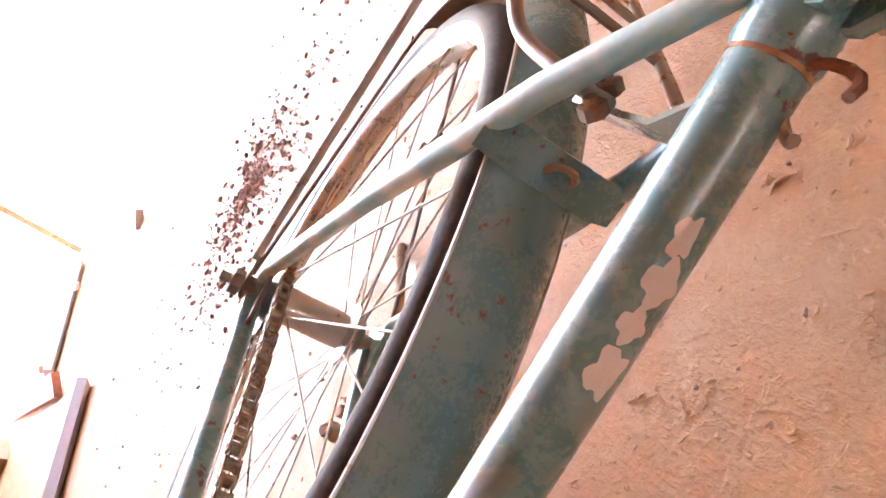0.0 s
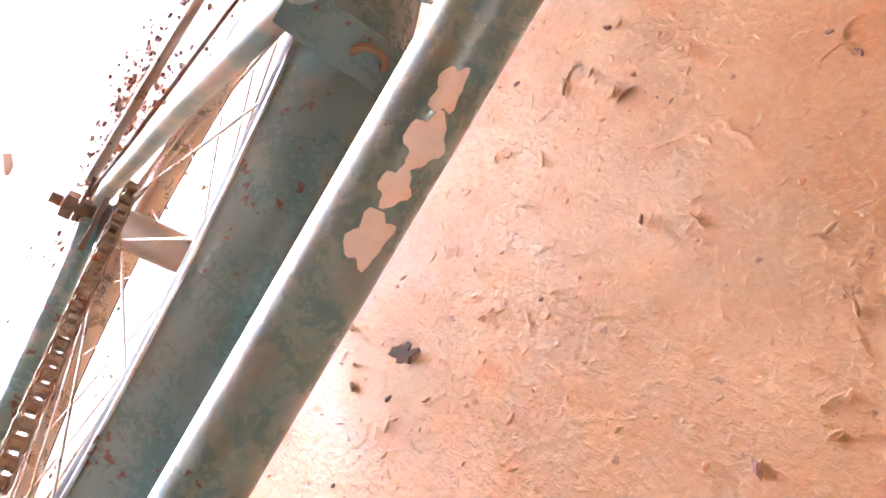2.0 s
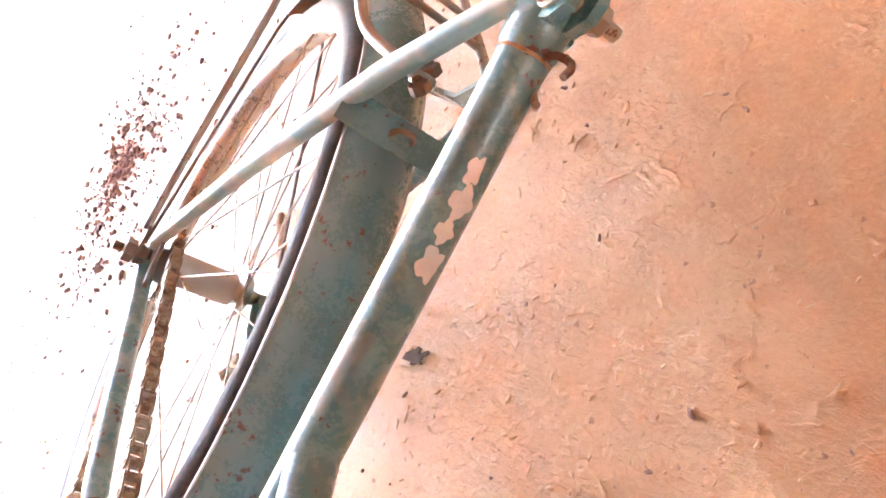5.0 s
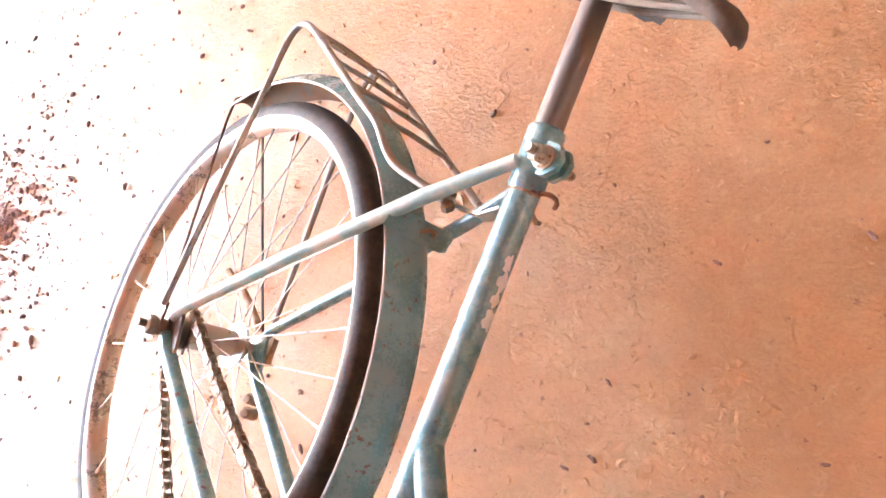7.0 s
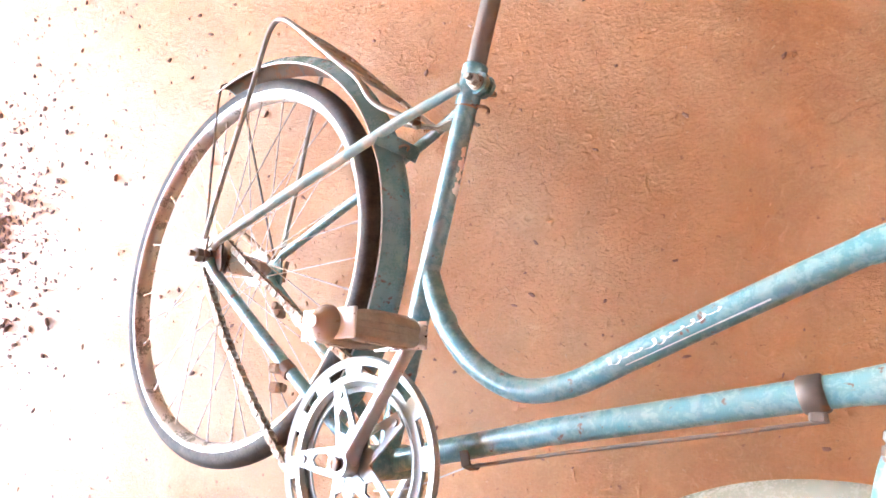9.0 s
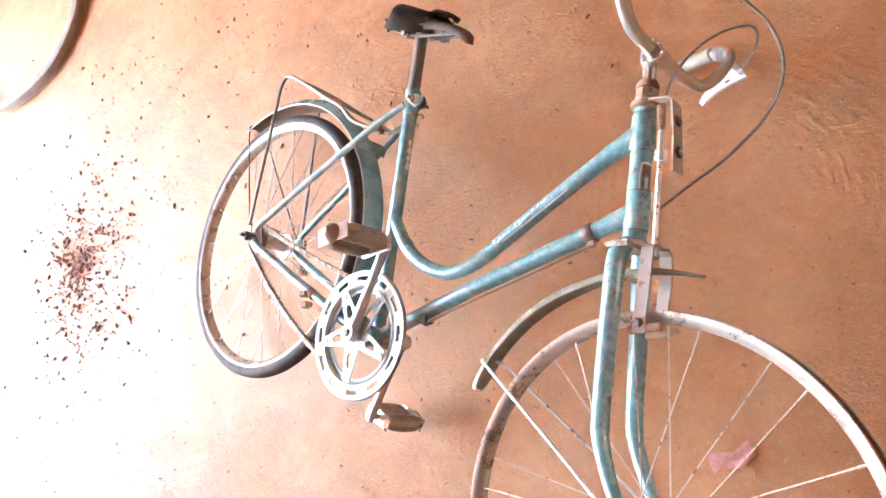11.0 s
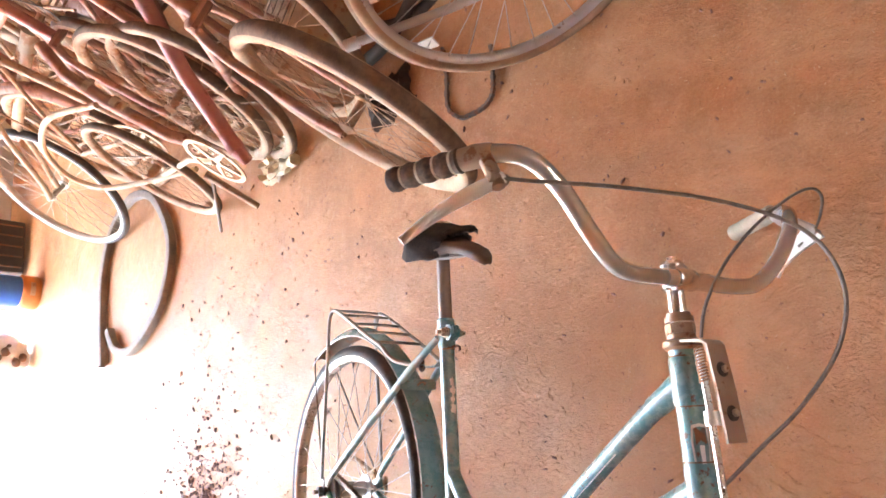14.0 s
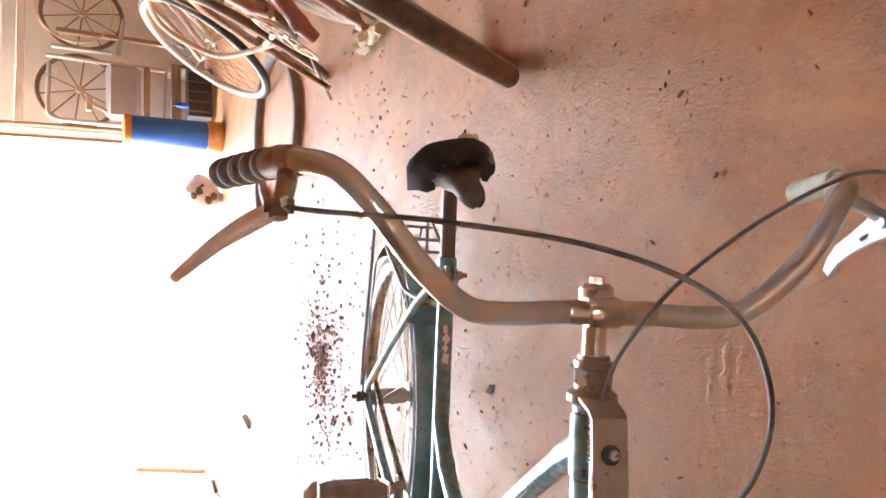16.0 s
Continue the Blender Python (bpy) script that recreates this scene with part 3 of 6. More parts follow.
def rim_profile():
    return [(0.2985, 0.0162), (0.3030, 0.0168), (0.3048, 0.0155), (0.3040, 0.0138), (0.297, 0.0122), (0.2920, 0.0040), (0.2920, -0.0040), (0.297, -0.0122), (0.3040, -0.0138),
            (0.3048, -0.0155), (0.3030, -0.0168), (0.2985, -0.0162), (0.2945, -0.0140), (0.2870, -0.0070), (0.2855, 0.0), (0.2870, 0.0070), (0.2945, 0.0140)]


def tyre_profile(fat=1.0):
    r_out, w = WHEEL_R + 0.013 * (fat - 1), 0.0158 * fat
    out = []
    mid = r_out - 0.0150 * fat
    for i in range(20):
        a = 2 * math.pi * i / 20
        x = math.cos(a)
        tread = 0.0012 if abs(math.sin(a)) < 0.55 and x > 0 else 0.0
        out.append((mid + 0.0138 * fat * x + tread, w * math.sin(a)))
    return out


_mesh_cache = {}


def cached(key, make):
    if key not in _mesh_cache:
        _mesh_cache[key] = make()
    return _mesh_cache[key]


def make_wheel(name, parent, m, rim_mat, tyre_mat, spoke_mat, hub_mat, hub_r=0.017, spokes=36, label="", tyre_label="", scale=1.0, tyre=True, skip=0.0, fat=1.0):
    """A spoked wheel round the local z axis: the rim, with tyre, hub and each spoke under it."""
    rim = put(name, cached(("rim", rim_mat.name), lambda: Shape().lathe(rim_profile(), seg=96, closed=True).mesh("rim")), rim_mat, parent, label)
    rim.matrix_local = m @ Matrix.Scale(scale, 4)
    if tyre:
        def tyre_mesh():
            me = Shape().lathe(tyre_profile(fat), seg=96, closed=True).mesh("tyre")
            me.materials.append(tyre_mat)
            me.materials.append(SIDEWALL if tyre_mat is RUBBER else TAN_SIDEWALL)
            for fc in me.polygons:
                fc.material_index = 0 if math.hypot(fc.center.x, fc.center.y) > WHEEL_R - 0.0140 and abs(fc.center.z) < 0.0128 * fat else 1
            return me

        put("tyre", cached(("tyre", tyre_mat.name, fat), tyre_mesh), tyre_mat, rim, tyre_label)

    def hub_mesh():
        prof = [(0.0, -0.062), (0.0075, -0.062), (0.0085, -0.052), (hub_r * 1.0, -0.050), (hub_r * 1.75, -0.040), (hub_r * 1.75, -0.036), (hub_r, -0.033),
                (hub_r, 0.033), (hub_r * 1.75, 0.036), (hub_r * 1.75, 0.040), (hub_r, 0.050), (0.0085, 0.052), (0.0075, 0.062), (0.0, 0.062)]
        return Shape().lathe(prof, seg=28).mesh("hub")

    put("hub", cached(("hub", hub_r, hub_mat.name), hub_mesh), hub_mat, rim)

    def spoke_mesh(a, b):
        d = Vector(b) - Vector(a)
        u = d.normalized()
        return Shape().tube([a, Vector(b) - u * 0.014], 0.00105, 5).tube([Vector(b) - u * 0.014, b], 0.0019, 6).mesh("spoke")

    rng = random.Random(name + str(round(m.translation.x, 2)))
    kinds = [cached(("spoke", hub_r, spoke_mat.name, k), lambda k=k: spoke_mesh(*spoke_lines(36, hub_r * 1.65, 0.288, 0.038)[k])) for k in range(4)]
    for i in range(spokes):
        if rng.random() < skip:
            continue
        s = put("spoke", kinds[i % 4], spoke_mat, rim)
        s.matrix_local = Matrix.Rotation(2 * math.pi * (i // 4) * 4 / 36, 4, "Z")
    return rim


def fender_shape(radius, a0, a1, half_w, depth, seg=48, flare=0.0):
    prof = []
    k = 8
    for i in range(k + 1):
        s = -1 + 2 * i / k
        prof.append((radius - depth * (abs(s) ** 2.4) + 0.0015 * (1 - min(1, abs(s) * 3)), half_w * s))
    inner = [(r - 0.0012, z * 0.985) for r, z in reversed(prof)]
    return Shape().lathe(prof + inner, seg=seg, closed=True, a0=a0, a1=a1)


def nut(s, p, axis, r, h, hexa=6):
    p, axis = Vector(p), Vector(axis).normalized()
    return s.tube([p, p + axis * h * 0.85, p + axis * h], [r, r, r * 0.8], hexa)


def along(p0, p1, t):
    return tuple(a + (b - a) * t for a, b in zip(p0, p1))


def mirror(p):
    return (p[0], p[1], -p[2])


def hex_bolt(parent, p, axis, r=0.006, h=0.006, mat=None, name="bolt", length=0.006):
    s = Shape()
    nut(s, p, axis, r, h)
    s.cyl(Vector(p), Vector(p) + Vector(axis).normalized() * (h + length * 0.4), r * 0.5, 8)
    return put(name, s, mat or RUST_STEEL, parent)


BIKE = Matrix(((0.9735, 0.0, -0.2285, -0.5818), (0.0156, 0.9977, 0.0666, -0.0975), (0.2280, -0.0684, 0.9713, 0.1458), (0, 0, 0, 1)))
bike = thing("bicycle", BIKE, "teal step-through bicycle with rust, lying on its side on cement", "bicycle")

BB = (0.372, -0.267, 0.0)
SEAT_LUG = (0.453, 0.222, 0.0)
HEAD_TOP, HEAD_LOW = (0.957, 0.034, 0.0), (0.921, -0.170, 0.0)
seat_dir = (Vector(SEAT_LUG) - Vector(BB)).normalized()
head_dir = (Vector(HEAD_TOP) - Vector(HEAD_LOW)).normalized()

# frame tubes
put("seat_tube", Shape().tube([along(BB, SEAT_LUG, t) for t in (0, 0.25, 0.5, 0.75, 1.0)], 0.0142, 28), TEAL, bike)
tt = curve_through([(0.412, -0.026, 0), (0.424, -0.052, 0), (0.450, -0.097, 0), (0.496, -0.140, 0), (0.556, -0.164, 0), (0.618, -0.156, 0), (0.685, -0.124, 0), (0.790, -0.072, 0), (0.880, -0.029, 0), (0.943, 0.0, 0)], 6)
put("top_tube", Shape().tube(tt, 0.0134, 24), TEAL, bike, "swan-neck teal tube with a worn white stripe")
put("down_tube", Shape().tube([BB, (0.46, -0.243, 0), (0.60, -0.205, 0), (0.75, -0.170, 0), (0.93, -0.128, 0)], 0.0141, 24), TEAL, bike)
put("head_tube", Shape().tube([along(HEAD_LOW, HEAD_TOP, t) for t in (0, 0.05, 0.5, 0.95, 1)], [0.0185, 0.0175, 0.0172, 0.0175, 0.0185], 28), TEAL, bike)
put("bottom_bracket", Shape().tube([(BB[0], BB[1], -0.036), (BB[0], BB[1], 0.036)], 0.0215, 28), TEAL, bike)
# joint collars and lugs
put("joint_collar", Shape().tube([along((0.412, -0.026, 0), (0.450, -0.097, 0), t) for t in (0.80, 0.86, 0.95, 1.0)], [0.0134, 0.0146, 0.0146, 0.0134], 24), TEAL, bike)
for low, tube_to in (((0.9495, -0.004, 0), (0.890, -0.024, 0)), ((0.930, -0.128, 0), (0.880, -0.140, 0))):
    s = Shape().tube([low, along(low, tube_to, 0.6), tube_to], [0.0168, 0.0158, 0.0146], 20)
    c = Vector(low)
    s.tube([c - head_dir * 0.030, c - head_dir * 0.026, c + head_dir * 0.026, c + head_dir * 0.030], [0.0176, 0.0190, 0.0190, 0.0176], 28)
    put("lug", s, TEAL, bike)
    # dark rings stand in for the shadow lines at the lug's ends
    for off in (-0.0312, 0.0296):
        put("lug_shadow_line", Shape().tube([c + head_dir * off, c + head_dir * (off + 0.0016)], 0.0183, 28), OLD_RUST, bike, "dark ring for the lug's shadow line")
sl = Vector(SEAT_LUG)
put("seat_lug", Shape().tube([sl - seat_dir * 0.030, sl - seat_dir * 0.027, sl + seat_dir * 0.012, sl + seat_dir * 0.014], [0.0144, 0.0160, 0.0164, 0.0150], 24), TEAL, bike)
put("lug_edge", Shape().tube([sl - seat_dir * 0.032, sl - seat_dir * 0.030], 0.0147, 24), RUST_STEEL, bike, "thin rusty lug edge")
# stays
for sg in (1, -1):
    top = (0.447, 0.214, 0.017 * sg)
    put("seat_stay", Shape().tube([(0.012, 0.014, 0.062 * sg), (0.03, 0.030, 0.061 * sg), (0.20, 0.105, 0.050 * sg), (0.36, 0.176, 0.033 * sg), top], [0.006, 0.0072, 0.0076, 0.0076, 0.0062], 14), WORN_LIT_TEAL if sg > 0 else TEAL, bike, "thin stay with worn paint, paled towards cream as if strongly lit" if sg > 0 else "")
    put("chain_stay", Shape().tube(curve_through([(0.008, -0.006, 0.060 * sg), (0.020, -0.022, 0.060 * sg), (0.05, -0.046, 0.058 * sg), (0.20, -0.150, 0.050 * sg), (0.30, -0.222, 0.034 * sg), (0.36, -0.262, 0.024 * sg)], 4), 0.0092, 14), TEAL, bike)
    drop = Shape().plate([(-0.014, -0.012), (-0.004, -0.018), (0.02, -0.03), (0.034, -0.034), (0.038, -0.018), (0.030, 0.020), (0.026, 0.030), (0.010, 0.018), (-0.012, 0.012)], 0.0585 * sg - 0.002, 0.0585 * sg + 0.002)
    put("dropout", drop, DARK_STEEL if sg > 0 else TEAL, bike)
put("stay_bridge", Shape().strip([(0.330, 0.157, 0.040), (0.340, 0.153, 0.022), (0.344, 0.151, -0.022), (0.334, 0.156, -0.040)], (0.4, 0.9, 0), 0.022, 0.003), TEAL_FENDER, bike)
put("fender_bracket", Shape().strip([(0.334, 0.190, 0.0), (0.385, 0.176, 0.0), (0.410, 0.170, 0.0), (0.432, 0.176, 0.0)], (0, 0, 1), 0.017, 0.003), FENDER_GREY, bike)
s = Shape().tube([(0.343 + 0.0075 * math.cos(a), 0.1515 + 0.003 * math.cos(a), 0.0075 * math.sin(a)) for a in [i * math.pi / 6 for i in range(12)]], 0.002, 6, closed=True)
put("rivet", s, LEVER_RUST, bike, "rusty eyelet rivet")
for p in ((0.372, 0.186, 0.010), (0.378, 0.172, 0.014)):
    hex_bolt(bike, p, (0.25, 0.5, 0.8), 0.0065, 0.007, OLD_RUST)

# seat clamp, post, saddle
cl = sl + seat_dir * 0.010
put("seat_clamp", Shape().tube([cl, cl + seat_dir * 0.003, cl + seat_dir * 0.016, cl + seat_dir * 0.018], [0.0150, 0.0168, 0.0168, 0.0150], 24)
    .plate([(0.452, 0.208), (0.470, 0.203), (0.482, 0.208), (0.486, 0.218), (0.482, 0.229), (0.470, 0.234), (0.456, 0.232)], -0.0095, -0.0035).plate([(0.452, 0.208), (0.470, 0.203), (0.482, 0.208), (0.486, 0.218), (0.482, 0.229), (0.470, 0.234), (0.456, 0.232)], 0.0035, 0.0098), TEAL, bike)
bolt = Shape().cyl((0.470, 0.218, -0.030), (0.470, 0.218, 0.034), 0.0042, 12)
for z0, z1, r in ((0.0105, 0.0130, 0.0108), (0.0138, 0.0160, 0.0098), (-0.0130, -0.0105, 0.0106)):
    bolt.tube([(0.470, 0.218, z0), (0.470, 0.218, z0 + 0.0004), (0.470, 0.218, z1 - 0.0004), (0.470, 0.218, z1)], [r - 0.0008, r, r, r - 0.0008], 24)
nut(nut(bolt, (0.470, 0.218, 0.016), (0, 0, 1), 0.0082, 0.010), (0.470, 0.218, -0.013), (0, 0, -1), 0.0082, 0.008)
put("clamp_bolt", bolt, BOLT_CREAM, bike, "corroded cream-coloured bolt with stacked washers")
loop = [(0.467 + 0.012 * math.cos(a), 0.180 + 0.013 * math.sin(a), -0.006 - 0.004 * math.sin(2 * a)) for a in [i * 2 * math.pi / 16 for i in range(13)]]
put("wire_loop", Shape().tube(loop, 0.0021, 8), LEVER_RUST, bike, "rusty bent wire loop under the clamp")
post_top = sl + seat_dir * 0.165
put("seat_post", Shape().tube([sl, sl + seat_dir * 0.05, post_top], 0.0131, 24), POST_STEEL, bike, "dull brown steel seat post")

SAD = Matrix.Translation((0.476, 0.402, 0)) @ Matrix.Rotation(radians(-31), 4, "Z") @ Matrix.Rotation(radians(15), 4, "X")  # x ahead, y up, z to the right


def saddle_grid(rows, rim_drop, seed, ragged=0.0, y0=0.0, torn=0.0):
    """A padded shell from rows of (x, half width, height)."""
    rng = random.Random(seed)
    s = Shape()
    k = 13
    for i, (x, hw, h) in enumerate(rows):
        for j in range(k):
            a = -1 + 2 * j / (k - 1)
            edge = abs(a) ** 3
            side = hw * (1 - torn * min(1.0, max(0.0, (-0.004 - x) / 0.062))) if a > 0 else hw
            jag = ragged * (rng.random() - 0.5) if abs(a) > 0.8 or i in (0, len(rows) - 1) else 0
            s.v.append(Vector((x + jag, y0 + h - rim_drop * min(1.0, hw / 0.055) * edge + jag * 0.6, side * math.sin(a * math.pi / 2) * (1 + jag * 2))))
    for i in range(len(rows) - 1):
        for j in range(k - 1):
            s.f.append((i * k + j, i * k + j + 1, (i + 1) * k + j + 1, (i + 1) * k + j))
    n = len(s.v)
    s.v += [p - Vector((0, 0.004, 0)) for p in s.v]
    s.f += [tuple(n + q for q in reversed(fc)) for fc in s.f[:]]
    ring = [j for j in range(k)] + [i * k + k - 1 for i in range(1, len(rows))] + [(len(rows) - 1) * k + j for j in reversed(range(k - 1))] + [i * k for i in reversed(range(1, len(rows) - 1))]
    for a, b in zip(ring, ring[1:] + ring[:1]):
        s.f.append((a, b, n + b, n + a))
    return s


saddle_rows = [(-0.072, 0.035, 0.008), (-0.066, 0.060, 0.020), (-0.048, 0.082, 0.028), (-0.022, 0.086, 0.026), (0.0, 0.074, 0.020), (0.035, 0.050, 0.015), (0.070, 0.030, 0.014), (0.110, 0.023, 0.012), (0.140, 0.021, 0.006), (0.152, 0.017, 0.000), (0.159, 0.011, -0.008), (0.161, 0.004, -0.015)]
saddle = put("saddle", saddle_grid(saddle_rows, 0.030, 3, torn=0.65).moved(SAD), SADDLE_BROWN, bike, "brown plastic saddle shell with torn black cover")
put("saddle_cover", saddle_grid([(x - 0.003, hw * 1.05, h) for x, hw, h in saddle_rows[:5]] + [(0.020, 0.062, 0.022), (0.040, 0.053, 0.020), (0.056, 0.040, 0.017)], 0.050, 8, 0.014, 0.008, torn=0.55).moved(SAD), SADDLE_BLACK, saddle, "ragged black vinyl cover")
put("cover_flap", saddle_grid([(0.030, 0.042, 0.026), (0.044, 0.036, 0.034), (0.060, 0.030, 0.030), (0.072, 0.020, 0.028)], 0.018, 5, 0.010, 0.004).moved(SAD @ Matrix.Translation((0, 0, -0.022))), SADDLE_BLACK, saddle, "loose torn vinyl flap")
s = Shape()
rng = random.Random(4)
for i in range(9):
    s.ball((-0.078 + 0.010 * rng.random(), 0.022 + 0.008 * rng.random(), -0.075 + 0.035 * rng.random()), 0.005 + 0.004 * rng.random(), seg=8)
put("foam", s.moved(SAD), FOAM, saddle, "crumbled yellow foam")
s = Shape()
for sg in (1, -1):
    s.tube(curve_through([(-0.070, -0.004, 0.045 * sg), (-0.050, -0.022, 0.030 * sg), (0.0, -0.026, 0.022 * sg), (0.06, -0.018, 0.016 * sg), (0.135, -0.002, 0.008 * sg)], 5), 0.0033, 8)
# rails take the shell's dark brown for the shade under the saddle
put("saddle_rail", s.moved(SAD), SADDLE_BROWN, saddle)
s = Shape().tube([(-0.012, -0.022, -0.030), (-0.012, -0.022, 0.030)], 0.011, 14)
nut(nut(s, (-0.012, -0.022, 0.030), (0, 0, 1), 0.008, 0.008), (-0.012, -0.022, -0.030), (0, 0, -1), 0.008, 0.008)
put("saddle_clamp", s.moved(SAD), DARK_STEEL, saddle)

# rear wheel
make_wheel("rear_wheel", bike, Matrix.Translation((0, 0, 0.0055)), RIM, RUBBER, SPOKE, STEEL, 0.0175, 36, "dull chromed rim with red dust", "perished black tyre", fat=1.18)
put("axle", nut(nut(Shape().cyl((0, 0, -0.080), (0, 0, 0.096), 0.0048, 10).tube([(0, 0, 0.0615), (0, 0, 0.0645)], 0.0125, 18).tube([(0, 0, 0.0645), (0, 0, 0.0725)], 0.0105, 6), (0, 0, 0.0760), (0, 0, 1), 0.0118, 0.011), (0, 0, -0.064), (0, 0, -1), 0.0100, 0.010), DARK_STEEL, bike, "rusty axle with nuts")
cog = Shape()
teeth = []
for i in range(36):
    a = 2 * math.pi * i / 36
    teeth.append(((0.0345 if i % 2 else 0.0385) * math.cos(a), (0.0345 if i % 2 else 0.0385) * math.sin(a)))
put("sprocket", cog.plate(teeth, 0.0440, 0.0465).lathe([(0.0, 0.053), (0.020, 0.053), (0.024, 0.050), (0.024, 0.040), (0.0, 0.040)], seg=24), CHAIN_MAT, bike, "rusty toothed sprocket")
# mudguard
rf = put("rear_fender", fender_shape(0.3665, radians(-40), radians(110.5), 0.0265, 0.020, 60), TEAL_FENDER, bike, "teal mudguard with rust spots")
for sg in (1, -1):
    put("fender_bead", Shape().tube([(0.3462 * math.cos(a), 0.3462 * math.sin(a), 0.0268 * sg) for a in [radians(-40 + 150.5 * i / 60) for i in range(61)]], 0.0013, 6), STEEL, rf, "thin bare-metal edge")
put("fender_lining", fender_shape(0.3648, radians(-39.5), radians(110), 0.0255, 0.0195, 60), RUST_IN_SHADE, rf, "rust-brown bare inside of the mudguard, darkened for shade")
for sg in (1, -1):
    put("fender_stay", Shape().tube([(0.0, 0.012, 0.071 * sg), (-0.055, 0.16, 0.050 * sg), (-0.105, 0.300, 0.030 * sg), (-0.118, 0.340, 0.022 * sg), (-0.116, 0.349, 0.010 * sg)], 0.0021, 8), DARK_STEEL, bike)
# luggage rack
rail = {}
for sg in (1, -1):
    path = [(0.004, 0.026, 0.076 * sg), (0.022, 0.130, 0.072 * sg), (0.050, 0.290, 0.064 * sg), (0.064, 0.366, 0.062 * sg), (0.076, 0.390, 0.061 * sg), (0.094, 0.394, 0.060 * sg), (0.130, 0.373, 0.060 * sg), (0.241, 0.285, 0.058 * sg), (0.288, 0.248, 0.054 * sg), (0.307, 0.220, 0.047 * sg), (0.322, 0.205, 0.040 * sg), (0.350, 0.191, 0.028 * sg), (0.380, 0.178, 0.012 * sg)]
    if sg < 0:
        path = path[:8] + [(0.300, 0.240, -0.052), (0.360, 0.196, -0.040), (0.392, 0.176, -0.020)]
    rail[sg] = curve_through(path, 4)
    put("rack_leg", Shape().tube(rail[sg], 0.0042, 10), RACK_STEEL, bike, "bent steel rack rail")
    put("rack_foot", Shape().plate([(-0.009, -0.010), (0.009, -0.010), (0.012, 0.030), (-0.004, 0.030)], 0.0735 * sg - 0.0015, 0.0735 * sg + 0.0015), DARK_STEEL, bike)
for x, y, z in ((0.094, 0.394, 0.060), (0.140, 0.366, 0.060), (0.185, 0.330, 0.060), (0.228, 0.296, 0.058), (0.275, 0.259, 0.055)):
    put("rack_crossbar", Shape().tube([(x, y, -z), (x, y + 0.002, 0), (x, y, z)], 0.0032, 8), RACK_STEEL, bike)
put("rack_brace", Shape().tube([(0.140, 0.366, -0.030), (0.128, 0.340, -0.028), (0.132, 0.338, 0.0)], 0.0030, 8), RACK_STEEL, bike)
# side stand under the left axle
put("side_stand", Shape().tube(curve_through([(-0.004, -0.004, -0.078), (-0.030, 0.02, -0.084), (-0.12, 0.075, -0.086), (-0.19, 0.10, -0.090), (-0.215, 0.105, -0.104)], 4), 0.0062, 10)
    .plate([(-0.02, -0.02), (0.02, -0.016), (0.024, 0.02), (-0.02, 0.024)], -0.080, -0.072), RUST_STEEL, bike, "rusty folded side stand")
# coaster arm, brake bits by the hub
put("brake_arm", Shape().strip([(0.0, -0.004, -0.056), (0.06, -0.058, -0.060), (0.10, -0.088, -0.058)], (0.6, 0.7, 0), 0.016, 0.004), STEEL, bike)
for z, p in ((-0.062, (0.035, -0.06)), (-0.05, (0.055, -0.075)), (0.056, (0.205, -0.165)), (0.060, (0.215, -0.19))):
    put("bracket", nut(Shape().box(0, 0, 0, 0.020, 0.014, 0.016, 0.003), (0, 0, 0.008), (0, 0, 1), 0.006, 0.006).moved(Matrix.Translation((*p, z)) @ Matrix.Rotation(p[0] * 9, 4, "Y")), RUST_STEEL, bike)
put("clamp_band", Shape().tube([(0.212, -0.160, 0.049), (0.226, -0.170, 0.047)], 0.0112, 16), DARK_STEEL, bike)

# chain: plates round both sprockets
RING_R, COG_R, CHAIN_Z = 0.094, 0.0355, 0.0455


def chain_path():
    c0, c1 = Vector((0, 0)), Vector((BB[0], BB[1]))
    d = (c1 - c0).length
    base = math.atan2(c1.y, c1.x)
    off = math.acos((COG_R - RING_R) / d)
    pts = []
    a0 = base + off
    for i in range(9):
        a = a0 + (2 * math.pi - 2 * off) * i / 8
        pts.append(c0 + COG_R * Vector((math.cos(a), math.sin(a))))
    low0, low1 = pts[-1], c1 + RING_R * Vector((math.cos(base - off), math.sin(base - off)))
    for i in range(1, 24):
        t = i / 24
        p = low0.lerp(low1, t)
        p.y -= 0.030 * 4 * t * (1 - t) * 0.5
        p.x -= 0.012 * 4 * t * (1 - t)
        pts.append(p)
    for i in range(25):
        a = base - off + 2 * off * i / 24
        pts.append(c1 + RING_R * Vector((math.cos(a), math.sin(a))))
    up0 = pts[-1]
    for i in range(1, 24):
        t = i / 24
        p = up0.lerp(pts[0], t)
        p.y -= 0.010 * 4 * t * (1 - t)
        pts.append(p)
    return pts


